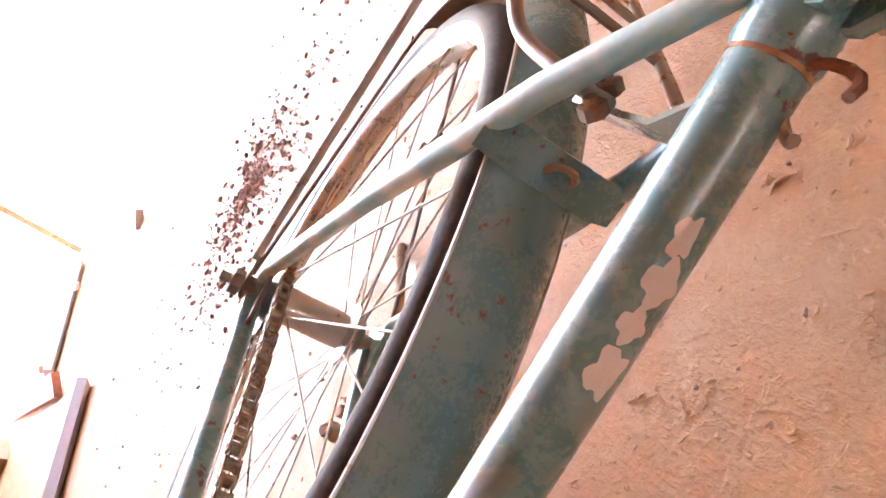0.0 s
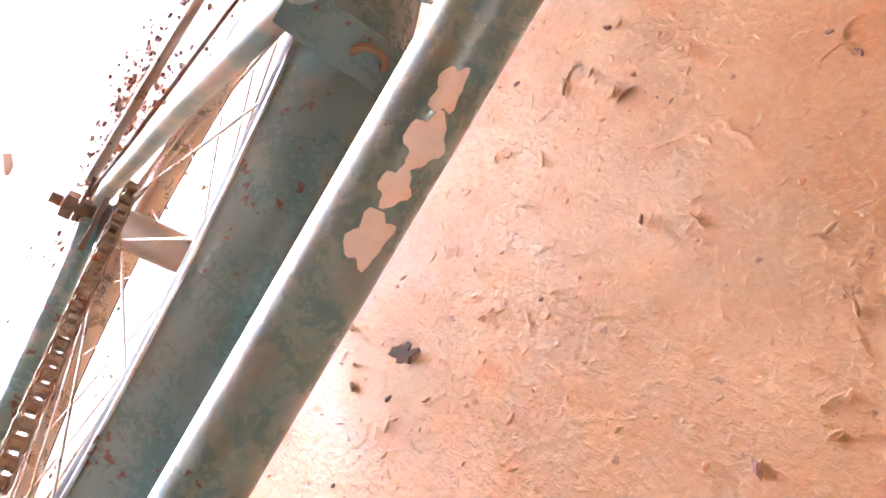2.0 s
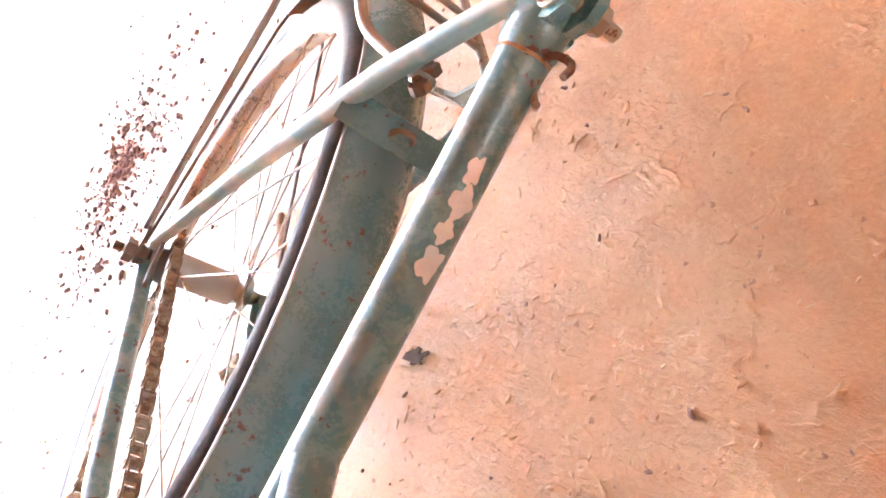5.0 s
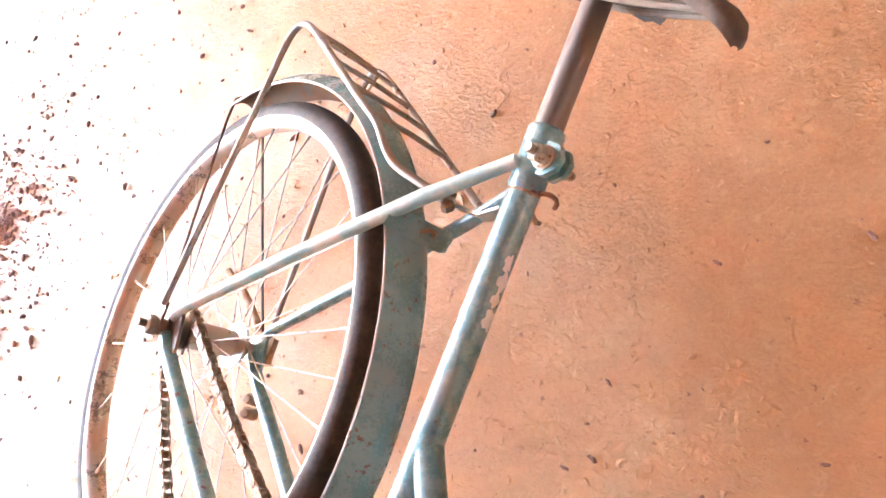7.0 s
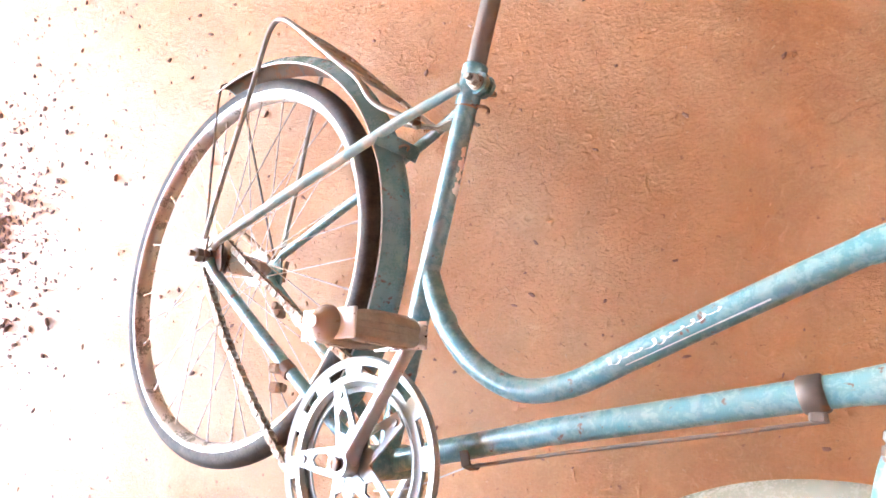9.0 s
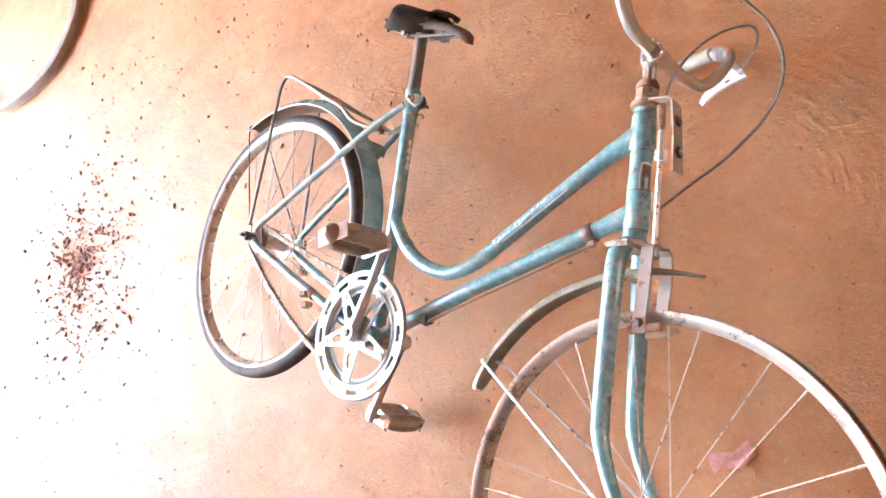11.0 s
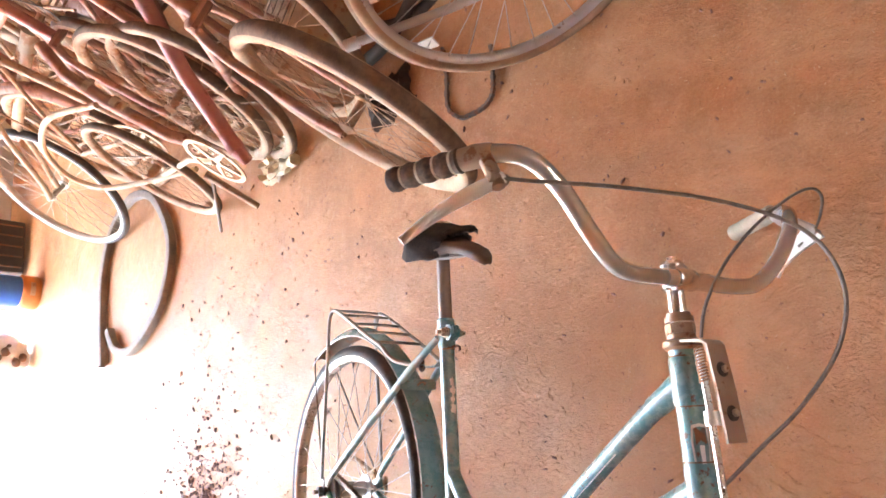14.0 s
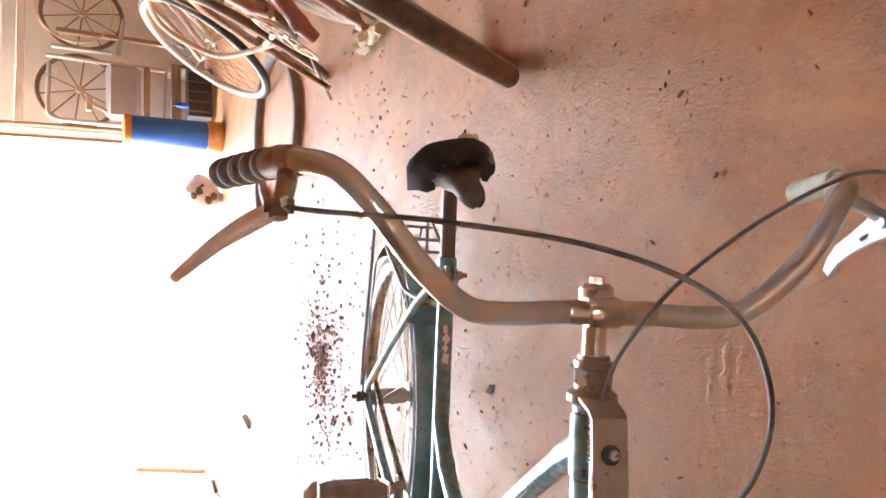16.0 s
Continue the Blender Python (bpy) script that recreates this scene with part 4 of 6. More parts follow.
def chain_shape():
    pts = chain_path()
    pts.append(pts[0])
    lens = [0.0]
    for a, b in zip(pts, pts[1:]):
        lens.append(lens[-1] + (b - a).length)
    count = round(lens[-1] / 0.0127)
    nodes, j = [], 0
    for i in range(count):
        want = lens[-1] * i / count
        while lens[j + 1] < want:
            j += 1
        nodes.append(pts[j].lerp(pts[j + 1], (want - lens[j]) / max(lens[j + 1] - lens[j], 1e-6)))
    s = Shape()
    for i, a in enumerate(nodes):
        b = nodes[(i + 1) % count]
        d = (b - a).normalized()
        n2 = Vector((-d.y, d.x))
        out = []
        for base, sg in ((a, -1), (b, 1)):
            for ang in (-70, -25, 25, 70):
                t = radians(ang)
                out.append(base + 0.0050 * (sg * d * math.cos(t) + n2 * math.sin(t) * sg))
        half = 0.0052 if i % 2 else 0.0036
        for sg in (1, -1):
            s.plate([(p.x, p.y) for p in out], CHAIN_Z + sg * half - 0.0006, CHAIN_Z + sg * half + 0.0006)
        s.tube([(a.x, a.y, CHAIN_Z - 0.0064), (a.x, a.y, CHAIN_Z + 0.0064)], 0.0019, 6)
        s.tube([(a.x, a.y, CHAIN_Z - 0.003), (a.x, a.y, CHAIN_Z + 0.003)], 0.0044, 8)
    return s


put("chain", chain_shape(), CHAIN_MAT, bike, "rusty roller chain", smooth=False)

# chainset: guard ring with slots, star, cranks, pedals
CR = Matrix.Translation((BB[0], BB[1], 0))
slots = 12


def guard_ring():
    s = Shape()
    seg, ring = 120, []
    prof_out = [(0.0905, 0.052), (0.0955, 0.0565), (0.0985, 0.0545), (0.1050, 0.0545)]
    prof_lip = [(0.1150, 0.0545), (0.1235, 0.0565), (0.1265, 0.0535), (0.1265, 0.0505), (0.1235, 0.0525), (0.1150, 0.0515)]
    s.lathe(prof_out + [(0.1050, 0.0515), (0.0985, 0.0515), (0.0905, 0.0490)], seg=seg, closed=True)
    s.lathe(prof_lip, seg=seg, closed=True)
    for i in range(slots):
        a0 = 2 * math.pi * (i + 0.31) / slots
        a1 = 2 * math.pi * (i + 0.69) / slots
        s.lathe([(0.1045, 0.0545), (0.1155, 0.0545), (0.1155, 0.0515), (0.1045, 0.0515)], seg=5, closed=True, a0=a0 - 2 * math.pi * 0.20 / slots, a1=a1 - 2 * math.pi * 0.20 / slots + 0.04)
    return s.moved(CR)


guard = put("chain_guard", guard_ring(), RING_PLATE, bike, "slotted chromed guard ring", smooth=True)
ring_teeth = []
for i in range(96):
    a = 2 * math.pi * i / 96
    rr = 0.0975 if i % 2 else 0.0925
    ring_teeth.append((rr, a))
s = Shape()
base = 0
for z in (0.0440, 0.0470):
    s.v += [Vector((r * math.cos(a), r * math.sin(a), z)) for r, a in ring_teeth] + [Vector((0.084 * math.cos(a), 0.084 * math.sin(a), z)) for _, a in ring_teeth]
for i in range(96):
    j = (i + 1) % 96
    s.f += [(i, j, 96 + j, 96 + i), (192 + i, 288 + i, 288 + j, 192 + j), (i, 192 + i, 192 + j, j), (96 + i, 96 + j, 288 + j, 288 + i)]
put("chainring", s.moved(CR), RING_PLATE, bike)


def star_arm(i):
    a = radians(112 + 72 * i)
    s = Shape()
    for inset, z0, z1 in ((0.0, 0.0575, 0.0610),):
        left = [(0.016, 0.020), (0.050, 0.0155), (0.088, 0.0095), (0.094, 0.0060)]
        hole = [(0.040, 0.0085), (0.060, 0.0068), (0.062, 0.0), (0.060, -0.0068), (0.040, -0.0085), (0.034, 0.0)]
        out = left + [(x, -y) for x, y in reversed(left)]
        # two rails and two bridges leave the window open
        for sg in (1, -1):
            s.plate([(0.014, sg * 0.002), (0.014, sg * 0.020), (0.050, sg * 0.0155), (0.092, sg * 0.0090), (0.092, sg * 0.0001), (0.066, sg * 0.0001), (0.060, sg * 0.0072), (0.040, sg * 0.0090), (0.034, sg * 0.0001)][::sg], z0, z1)
    s.tube([(0.083, 0, 0.0600), (0.083, 0, 0.0632)], 0.0052, 12)
    return s.moved(CR @ Matrix.Rotation(a, 4, "Z"))


for i in range(5):
    arm = put("star_arm", star_arm(i), RING_PLATE, bike)
s = Shape().lathe([(0.0, 0.0600), (0.024, 0.0600), (0.027, 0.0575), (0.027, 0.050), (0.0, 0.050)], seg=30)
put("spider_hub", s.moved(CR), RING_PLATE, bike)
def pedal_block(side, zc):
    """A rubber block along the spindle: rounded, fuller in the middle, with a groove along its outer face."""
    s, n = Shape(), 9
    outline = [(-1, -0.7), (-0.8, -1), (0.8, -1), (1, -0.7), (1, 0.6), (0.75, 1), (0.25, 1.02), (0.2, 0.82), (-0.2, 0.82), (-0.25, 1.02), (-0.75, 1), (-1, 0.6)]
    k = len(outline)
    for i in range(n):
        t = -1 + 2 * i / (n - 1)
        hx, hy = 0.0160 - 0.0022 * t * t - (0.003 if abs(t) == 1 else 0), 0.0130 - 0.0035 * t * t - (0.002 if abs(t) == 1 else 0)
        s.v += [Vector((px * hx, side * (0.0145 + (py + 1) * hy), zc + t * 0.0495)) for px, py in outline]
    for i in range(n - 1):
        for j in range(k):
            j2 = (j + 1) % k
            s.f.append((i * k + j, i * k + j2, (i + 1) * k + j2, (i + 1) * k + j))
    s.f += [tuple(reversed(range(k))), tuple((n - 1) * k + j for j in range(k))]
    return s


ca = radians(56)
for sg, ang in ((1, ca), (-1, ca + math.pi)):
    u = Vector((math.cos(ang), math.sin(ang), 0))
    z0 = 0.066 * sg
    o = Vector(BB)
    pts = [o + u * d + Vector((0, 0, z0 + sg * dz)) for d, dz in ((-0.006, 0.0), (0.0, 0.002), (0.03, 0.006), (0.10, 0.012), (0.168, 0.018), (0.186, 0.019))]
    s = Shape().tube(pts, [0.013, 0.0148, 0.0105, 0.0088, 0.0092, 0.0082], 14)
    s.tube([o + Vector((0, 0, z0 - sg * 0.014)), o + Vector((0, 0, z0 + sg * 0.016))], 0.0155, 20)
    crank = put("crank", s, STEEL, bike, "dull steel crank arm")
    put("crank_bolt", nut(Shape(), o + Vector((0, 0, z0 + sg * 0.016)), (0, 0, sg), 0.0085, 0.005), DARK_STEEL, crank)
    # pedal: spindle along z, two rubber blocks, end plates, cap
    pc = o + u * 0.176
    ped = put("pedal", Shape().cyl(pc + Vector((0, 0, z0 + sg * 0.012)), pc + Vector((0, 0, z0 + sg * 0.155)), 0.0065, 12), STEEL, bike, "pedal with worn brown rubber blocks")
    turn = Matrix.Translation(pc) @ Matrix.Rotation(radians(94 if sg > 0 else 60), 4, "Z")
    zz = z0 + sg * 0.091
    for side in (1, -1):
        put("pedal_block", pedal_block(side, zz).moved(turn), PEDAL_RUBBER, ped)
        for at in (-0.020, 0.016):
            for face in (-0.0150, 0.0150):
                ring = [(face, 0.027 * side + 0.0065 * math.cos(t), zz + at + 0.011 * math.sin(t)) for t in [i * math.pi / 8 for i in range(16)]]
                put("tread_mark", Shape().tube(ring, 0.0012, 5, closed=True).moved(turn), DARK_STEEL, ped)
    for end in (-0.052, 0.052):
        put("pedal_plate", Shape().box(0.0, 0.0, zz + end * sg, 0.030, 0.074, 0.0035, 0.001).moved(turn), CHROME, ped)
    cap = Shape().lathe([(0.0, 0.0205), (0.006, 0.0200), (0.0088, 0.0165), (0.0105, 0.0160), (0.0140, 0.0120), (0.0150, 0.0110), (0.0178, 0.0060), (0.0182, 0.0), (0.0, 0.0)], seg=28)
    put("pedal_cap", cap.moved(Matrix.Translation(pc + Vector((0, 0, zz + 0.053 * sg))) @ (Matrix.Identity(4) if sg > 0 else Matrix.Rotation(math.pi, 4, "X"))), STIRRUP_STEEL, ped, "stepped metal dust cap")

# fittings on the down tube
put("cable_clip", Shape().strip([(0.500, -0.236, 0.012), (0.503, -0.252, 0.010), (0.507, -0.256, 0.0), (0.503, -0.252, -0.010)], (1, 0.2, 0), 0.012, 0.003), DARK_STEEL, bike)
put("brake_rod", Shape().tube([(0.50, -0.255, 0.006), (0.62, -0.224, 0.006), (0.78, -0.187, 0.006), (0.86, -0.168, 0.006)], 0.0020, 8), DARK_STEEL, bike)
put("rear_brake_wire", Shape().tube([(0.50, -0.255, 0.006), (0.42, -0.290, 0.0), (0.35, -0.305, -0.01)], 0.0010, 6), STEEL, bike)
put("tube_band", Shape().tube([(0.838, -0.1495, 0), (0.840, -0.149, 0), (0.856, -0.1455, 0), (0.858, -0.145, 0)], [0.0152, 0.0167, 0.0167, 0.0152], 20).box(0.852, -0.166, 0.004, 0.014, 0.010, 0.010, 0.002), DARK_STEEL, bike)

# fork, front wheel, brake and bars turn a little about the head tube
STEER = Matrix.Translation(HEAD_LOW) @ Matrix.Rotation(radians(-2), 4, head_dir) @ Matrix.Translation(-Vector(HEAD_LOW))
AXLE_F = (0.916, -0.586, 0.008)
for sg in (1, -1):
    put("fork_leg", Shape().tube(curve_through([(0.917, -0.186, 0.030 * sg), (0.909, -0.215, 0.040 * sg), (0.896, -0.300, 0.046 * sg), (0.876, -0.430, 0.050 * sg), (0.877, -0.478, 0.052 * sg), (0.893, -0.540, 0.054 * sg), (0.918, -0.592, 0.055 * sg)], 5), [0.0162 - 0.0027 * i / 15 for i in range(16)] + [0.0135 - 0.0058 * i / 14 for i in range(15)], 22).moved(STEER), TEAL, bike)
    put("fork_end", Shape().plate([(0.912, -0.584), (0.926, -0.578), (0.938, -0.596), (0.930, -0.612), (0.916, -0.606)], 0.055 * sg - 0.002, 0.055 * sg + 0.002).moved(STEER), CHROME, bike)
s = Shape()
hl = Vector(HEAD_LOW)
s.tube([hl - head_dir * 0.002, hl - head_dir * 0.006, hl - head_dir * 0.012, hl - head_dir * 0.015], [0.0190, 0.0235, 0.0235, 0.0200], 30)
put("lower_race", s, CHROME, bike)
put("fork_crown", Shape().strip([(0.9185, -0.188, -0.052), (0.9185, -0.187, 0), (0.9185, -0.188, 0.052)], (1, -0.1, 0), 0.034, 0.007).moved(STEER), STIRRUP_STEEL, bike)
for d in (0.048,):
    s = Shape()
    for sg in (1, -1):
        p = Vector((0.9055, -0.236, 0.042 * sg))
        s.tube([p - head_dir * 0.003, p + head_dir * 0.003], 0.0142, 16)
    s.strip([(0.917, -0.236, -0.040), (0.925, -0.238, 0), (0.917, -0.236, 0.040)], (0.2, 1, 0), 0.008, 0.003)
    put("fork_band", s.moved(STEER), CHROME, bike)
make_wheel("front_wheel", bike, STEER @ Matrix.Translation(AXLE_F), RIM, RUBBER, SPOKE, STEEL, 0.0125, 36, "bare chromed front rim without a tyre, dull and dusty", scale=0.99, tyre=False, skip=0.30)
put("rim_bed", Shape().lathe([(0.3036, 0.0136), (0.2968, 0.0120), (0.2924, 0.0040), (0.2924, -0.0040), (0.2968, -0.0120), (0.3036, -0.0136)], seg=96).moved(STEER @ Matrix.Translation(AXLE_F) @ Matrix.Scale(0.99, 4)), RUST_IN_SHADE, bike, "rust-brown bed of the bare rim, darkened for shade")
put("front_axle", nut(nut(Shape().cyl((0, 0, -0.072), (0, 0, 0.072), 0.0045, 10), (0, 0, 0.058), (0, 0, 1), 0.0095, 0.009), (0, 0, -0.058), (0, 0, -1), 0.0095, 0.009).moved(STEER @ Matrix.Translation(AXLE_F)), DARK_STEEL, bike)
FM = STEER @ Matrix.Translation(AXLE_F)
FF = STEER @ Matrix.Translation((AXLE_F[0] - 0.030, AXLE_F[1] + 0.036, 0.0))


def loose_fender(radius, a0, a1, half_w, depth):
    """The front mudguard: pinched at its front end, rounded at the lower one."""
    s = fender_shape(radius, radians(a0), radians(a1), half_w, depth, 56)
    for p in s.v:
        a = math.degrees(math.atan2(p.y, p.x))
        thin = min(1.0, 0.15 + 0.85 * max(0.0, (a - 66) / 34))
        r = math.hypot(p.x, p.y)
        grow = (radius - (radius - r) * thin) / r
        p.x, p.y = p.x * grow, p.y * grow
        p.z *= min(1.0, 0.32 + 0.68 * max(0.0, (a - 66) / 42)) * math.sqrt(max(0.12, 1 - (max(0.0, a - 143) / 6) ** 2))
    return s.moved(FF)


ff = put("front_fender", loose_fender(0.3350, 66, 148, 0.0175, 0.014), FENDER_GREY, bike, "grey-green front mudguard with worn paint")
put("fender_lining", loose_fender(0.3334, 66.5, 147.5, 0.0168, 0.0136), FENDER_GREY, ff)
for sg in (1, -1):
    put("front_fender_stay", Shape().tube([(-0.270, 0.254, 0.018 * sg), (-0.262, 0.250, 0.029 * sg), (-0.10, 0.10, 0.052 * sg), (-0.004, 0.004, 0.060 * sg)], 0.0022, 8).moved(FM), CHROME, bike)

# head set, stem, bars
BARS = STEER.copy()
RAISE = Matrix.Translation((0, 0.005, 0)) @ BARS
ht = Vector(HEAD_TOP)
put("upper_race", Shape().tube([ht - head_dir * 0.001, ht + head_dir * 0.003, ht + head_dir * 0.010, ht + head_dir * 0.013], [0.0190, 0.0240, 0.0235, 0.0190], 30), COPPER_RUST, bike, "rusty bearing cup")
put("head_spacer", Shape().tube([ht + head_dir * 0.012, ht + head_dir * 0.014, ht + head_dir * 0.019, ht + head_dir * 0.0205], [0.0160, 0.0176, 0.0176, 0.0160], 24).tube([ht + head_dir * 0.040, ht + head_dir * 0.046], 0.0150, 20), COPPER_RUST, bike, "rusty ring")
put("lock_nut", Shape().tube([ht + head_dir * 0.020, ht + head_dir * 0.032], 0.0185, 8).tube([ht + head_dir * 0.034, ht + head_dir * 0.041], 0.0180, 24), COPPER_RUST, bike, "rusty lock nut")
put("stem", Shape().tube([ht + head_dir * 0.012, ht + head_dir * 0.10], 0.0112, 20)
    .tube([ht + head_dir * 0.074, ht + head_dir * 0.078, ht + head_dir * 0.108, ht + head_dir * 0.113], [0.0125, 0.0165, 0.0165, 0.0120], 24)
    .tube([ht + head_dir * 0.092 + Vector((0, 0, 0)), ht + head_dir * 0.092 + Vector((0.016, -0.003, 0))], 0.0150, 20)
    .tube([Vector((0.986, 0.117, -0.017)), Vector((0.986, 0.117, -0.015)), Vector((0.986, 0.117, 0.015)), Vector((0.986, 0.117, 0.017))], [0.0130, 0.0142, 0.0142, 0.0130], 24).tube([Vector((0.986, 0.117, -0.052)), Vector((0.986, 0.117, -0.050)), Vector((0.986, 0.117, -0.019)), Vector((0.986, 0.117, 0.034)), Vector((0.986, 0.117, 0.036))], [0.0112, 0.0117, 0.0117, 0.0117, 0.0112], 20).moved(BARS), STEM_CHROME, bike)
put("stem_bolt", nut(Shape(), ht + head_dir * 0.112, head_dir, 0.0075, 0.008).moved(BARS), STEM_CHROME, bike)
bar_half = [(0.986, 0.117, 0.0), (0.986, 0.117, 0.040), (0.991, 0.114, 0.095), (1.000, 0.119, 0.135), (1.013, 0.150, 0.176), (1.022, 0.193, 0.214), (1.018, 0.226, 0.248), (0.998, 0.238, 0.280), (0.960, 0.243, 0.307), (0.892, 0.252, 0.346)]
low_half = [mirror(p) for p in bar_half[1:6]] + [(1.016, 0.228, -0.244), (0.998, 0.250, -0.272), (0.968, 0.266, -0.290), (0.888, 0.275, -0.313)]
full = low_half[::-1] + bar_half
put("handlebar", Shape().tube(curve_through(full, 6), 0.0110, 18).moved(BARS), BAR_CHROME, bike, "swept-back handlebar with pitted, dusty chrome")
for sg in (1, -1):
    a, b = Vector((0.968, 0.2425, 0.302 * sg)), Vector((0.884, 0.253, 0.351 * sg))
    if sg < 0:
        a, b = Vector((0.972, 0.265, -0.288)), Vector((0.880, 0.276, -0.3155))
    n = 33
    pts = [a.lerp(b, i / (n - 1)) for i in range(n)]
    rad = [(0.0143 if sg > 0 else 0.0140) + (0.0011 if sg > 0 else 0.0003) * math.cos(i / (n - 1) * 2 * math.pi * 4.5) for i in range(n)]
    rad[0], rad[-1], rad[-2] = 0.0135, 0.0105, 0.0142
    grip = put("grip", Shape().tube(pts, rad, 24).moved(BARS), BLACK_GRIP if sg > 0 else PALE_GRIP, bike, "dusty black ribbed grip" if sg > 0 else "pale dusty plain grip")
    for k in range(4 if sg > 0 else 0):
        mid = a.lerp(b, (2 * k + 1) / 9)
        along_grip = (b - a).normalized()
        put("dusty_groove", Shape().tube([mid - along_grip * 0.0022, mid - along_grip * 0.0012, mid + along_grip * 0.0012, mid + along_grip * 0.0022], [0.0130, 0.01370, 0.01370, 0.0130], 24).moved(BARS), PALE_GRIP, grip, "pale dust packed in the groove")
    if sg < 0:
        low = put("brake_lever_body", Shape().tube([(1.010, 0.236, -0.258), (1.004, 0.244, -0.267), (0.996, 0.252, -0.274)], 0.0140, 18).tube([(1.004, 0.240, -0.266), (1.016, 0.226, -0.284), (1.028, 0.212, -0.294)], 0.0075, 10).tube([(1.028, 0.208, -0.286), (1.028, 0.208, -0.304)], 0.0055, 10), STEEL, bike, "steel lever clamp")
        put("lever_blade", Shape().plate([(0.946, 0.172), (0.952, 0.164), (0.966, 0.176), (0.984, 0.184), (1.008, 0.191), (1.038, 0.196), (1.020, 0.226), (1.006, 0.215), (0.988, 0.206), (0.966, 0.196), (0.953, 0.184)], -0.2985, -0.2925), LEVER_WHITE, low, "flat pale brake blade")
        continue
    body = Shape().tube([(0.998, 0.2325, 0.276 * sg), (0.994, 0.2335, 0.281 * sg), (0.982, 0.2365, 0.2915 * sg), (0.966, 0.2378, 0.3035 * sg)], [0.0122, 0.0142, 0.0142, 0.0134], 18)
    body.tube(curve_through([(0.990, 0.230, 0.286 * sg), (1.000, 0.208, 0.288 * sg), (1.010, 0.188, 0.292 * sg), (1.012, 0.178, 0.292 * sg)], 4), [0.0088] * 5 + [0.0086, 0.0084, 0.0082, 0.0080, 0.0078, 0.0076, 0.0074, 0.005], 14)
    body.tube([(1.012, 0.190, 0.280 * sg), (1.012, 0.190, 0.304 * sg)], 0.0062, 12)
    lever = put("brake_lever_body", body.moved(RAISE), LEVER_RUST, bike, "rusty brake lever bracket")
    blade = curve_through([(1.014, 0.192, 0.284 * sg), (0.996, 0.180, 0.312 * sg), (0.969, 0.163, 0.344 * sg), (0.943, 0.137, 0.378 * sg)], 5)
    put("lever_blade", Shape().tube(blade, [0.0070 + 0.0003 * i for i in range(6)] + [0.0085 - 0.0035 * i / 9 for i in range(10)], 12).moved(RAISE), LEVER_WHITE, lever, "flat pale brake blade")

# rod-brake hanger, spring rod and stirrup
put("brake_hanger", Shape().strip([(0.958, 0.044, 0.0), (0.985, 0.036, 0.006), (1.004, 0.030, 0.009), (1.009, 0.024, 0.009), (1.006, -0.03, 0.009), (1.000, -0.088, 0.009)], (0, 0, 1), 0.033, 0.0032).moved(STEER), STIRRUP_STEEL, bike, "bent steel plate with two bolt holes")
for y in (-0.006, -0.056):
    nb = Shape()
    nut(nb, (1.0085 + y * 0.06, y, 0.007), (1, 0, 0), 0.0048, 0.006)
    # raised black disc stands for the darkness inside the hole
    put("hole_shade_disc", Shape().tube([(1.0072 + y * 0.06, y, 0.009), (1.0105 + y * 0.06, y, 0.009)], 0.0088, 18).moved(STEER), BLACK_PLASTIC, bike, "black disc for the shade inside a bolt hole")
    put("plate_bolt", nb.moved(STEER), STEEL, bike)
helix = [(0.988 - 0.0045 * i / 96 + 0.0058 * math.cos(i * 0.75), 0.026 - 0.040 * i / 96, 0.012 + 0.0055 * math.sin(i * 0.75)) for i in range(97)]
put("spring", Shape().tube(helix, 0.0011, 6).moved(STEER), RUST_STEEL, bike)
put("front_brake_rod", Shape().tube([(0.988, 0.026, 0.012), (0.978, -0.06, 0.012), (0.956, -0.205, 0.012)], 0.0042, 10).tube([(0.9815, -0.048, 0.012), (0.9785, -0.064, 0.012)], 0.0095, 14).moved(STEER), CHROME, bike)
for sg in (1, -1):
    leg = [(0.958, -0.196, 0.004 * sg), (0.957, -0.190, 0.018 * sg), (0.956, -0.197, 0.030 * sg), (0.952, -0.225, 0.034 * sg), (0.936, -0.300, 0.034 * sg), (0.933, -0.318, 0.032 * sg)]
    st = put("brake_stirrup", Shape().strip(leg, (1, -0.2, 0), 0.019, 0.003).moved(STEER), STIRRUP_STEEL, bike, "bent steel brake stirrup with rust")
    put("stirrup_bolt", nut(Shape(), (0.936, -0.304, 0.036 * sg), (0, 0, sg), 0.007, 0.006).moved(STEER), DARK_STEEL, st)
    put("brake_shoe", Shape().box(0.940, -0.312, 0.028 * sg, 0.050, 0.012, 0.010, 0.002).moved(STEER), RUST_STEEL, st)

# cables
put("brake_cable", Shape().tube(curve_through([(1.006, 0.196, 0.290), (1.020, 0.190, 0.262), (1.060, 0.178, 0.170), (1.110, 0.152, 0.060), (1.145, 0.110, -0.010), (1.150, 0.050, -0.035), (1.120, -0.010, -0.040), (1.060, -0.060, -0.038), (1.000, -0.095, -0.030), (0.950, -0.125, -0.022), (0.900, -0.150, -0.014)], 8), 0.0023, 8), CABLE, bike, "loose looping brake cable")
put("brake_cable", Shape().tube(curve_through([(1.000, 0.196, -0.290), (1.030, 0.215, -0.300), (1.070, 0.240, -0.262), (1.080, 0.236, -0.200), (1.060, 0.196, -0.120), (1.030, 0.140, -0.050), (1.004, 0.080, -0.006), (0.992, 0.038, 0.008)], 8), 0.0021, 8), CABLE, bike, "loose brake cable into the hanger plate")

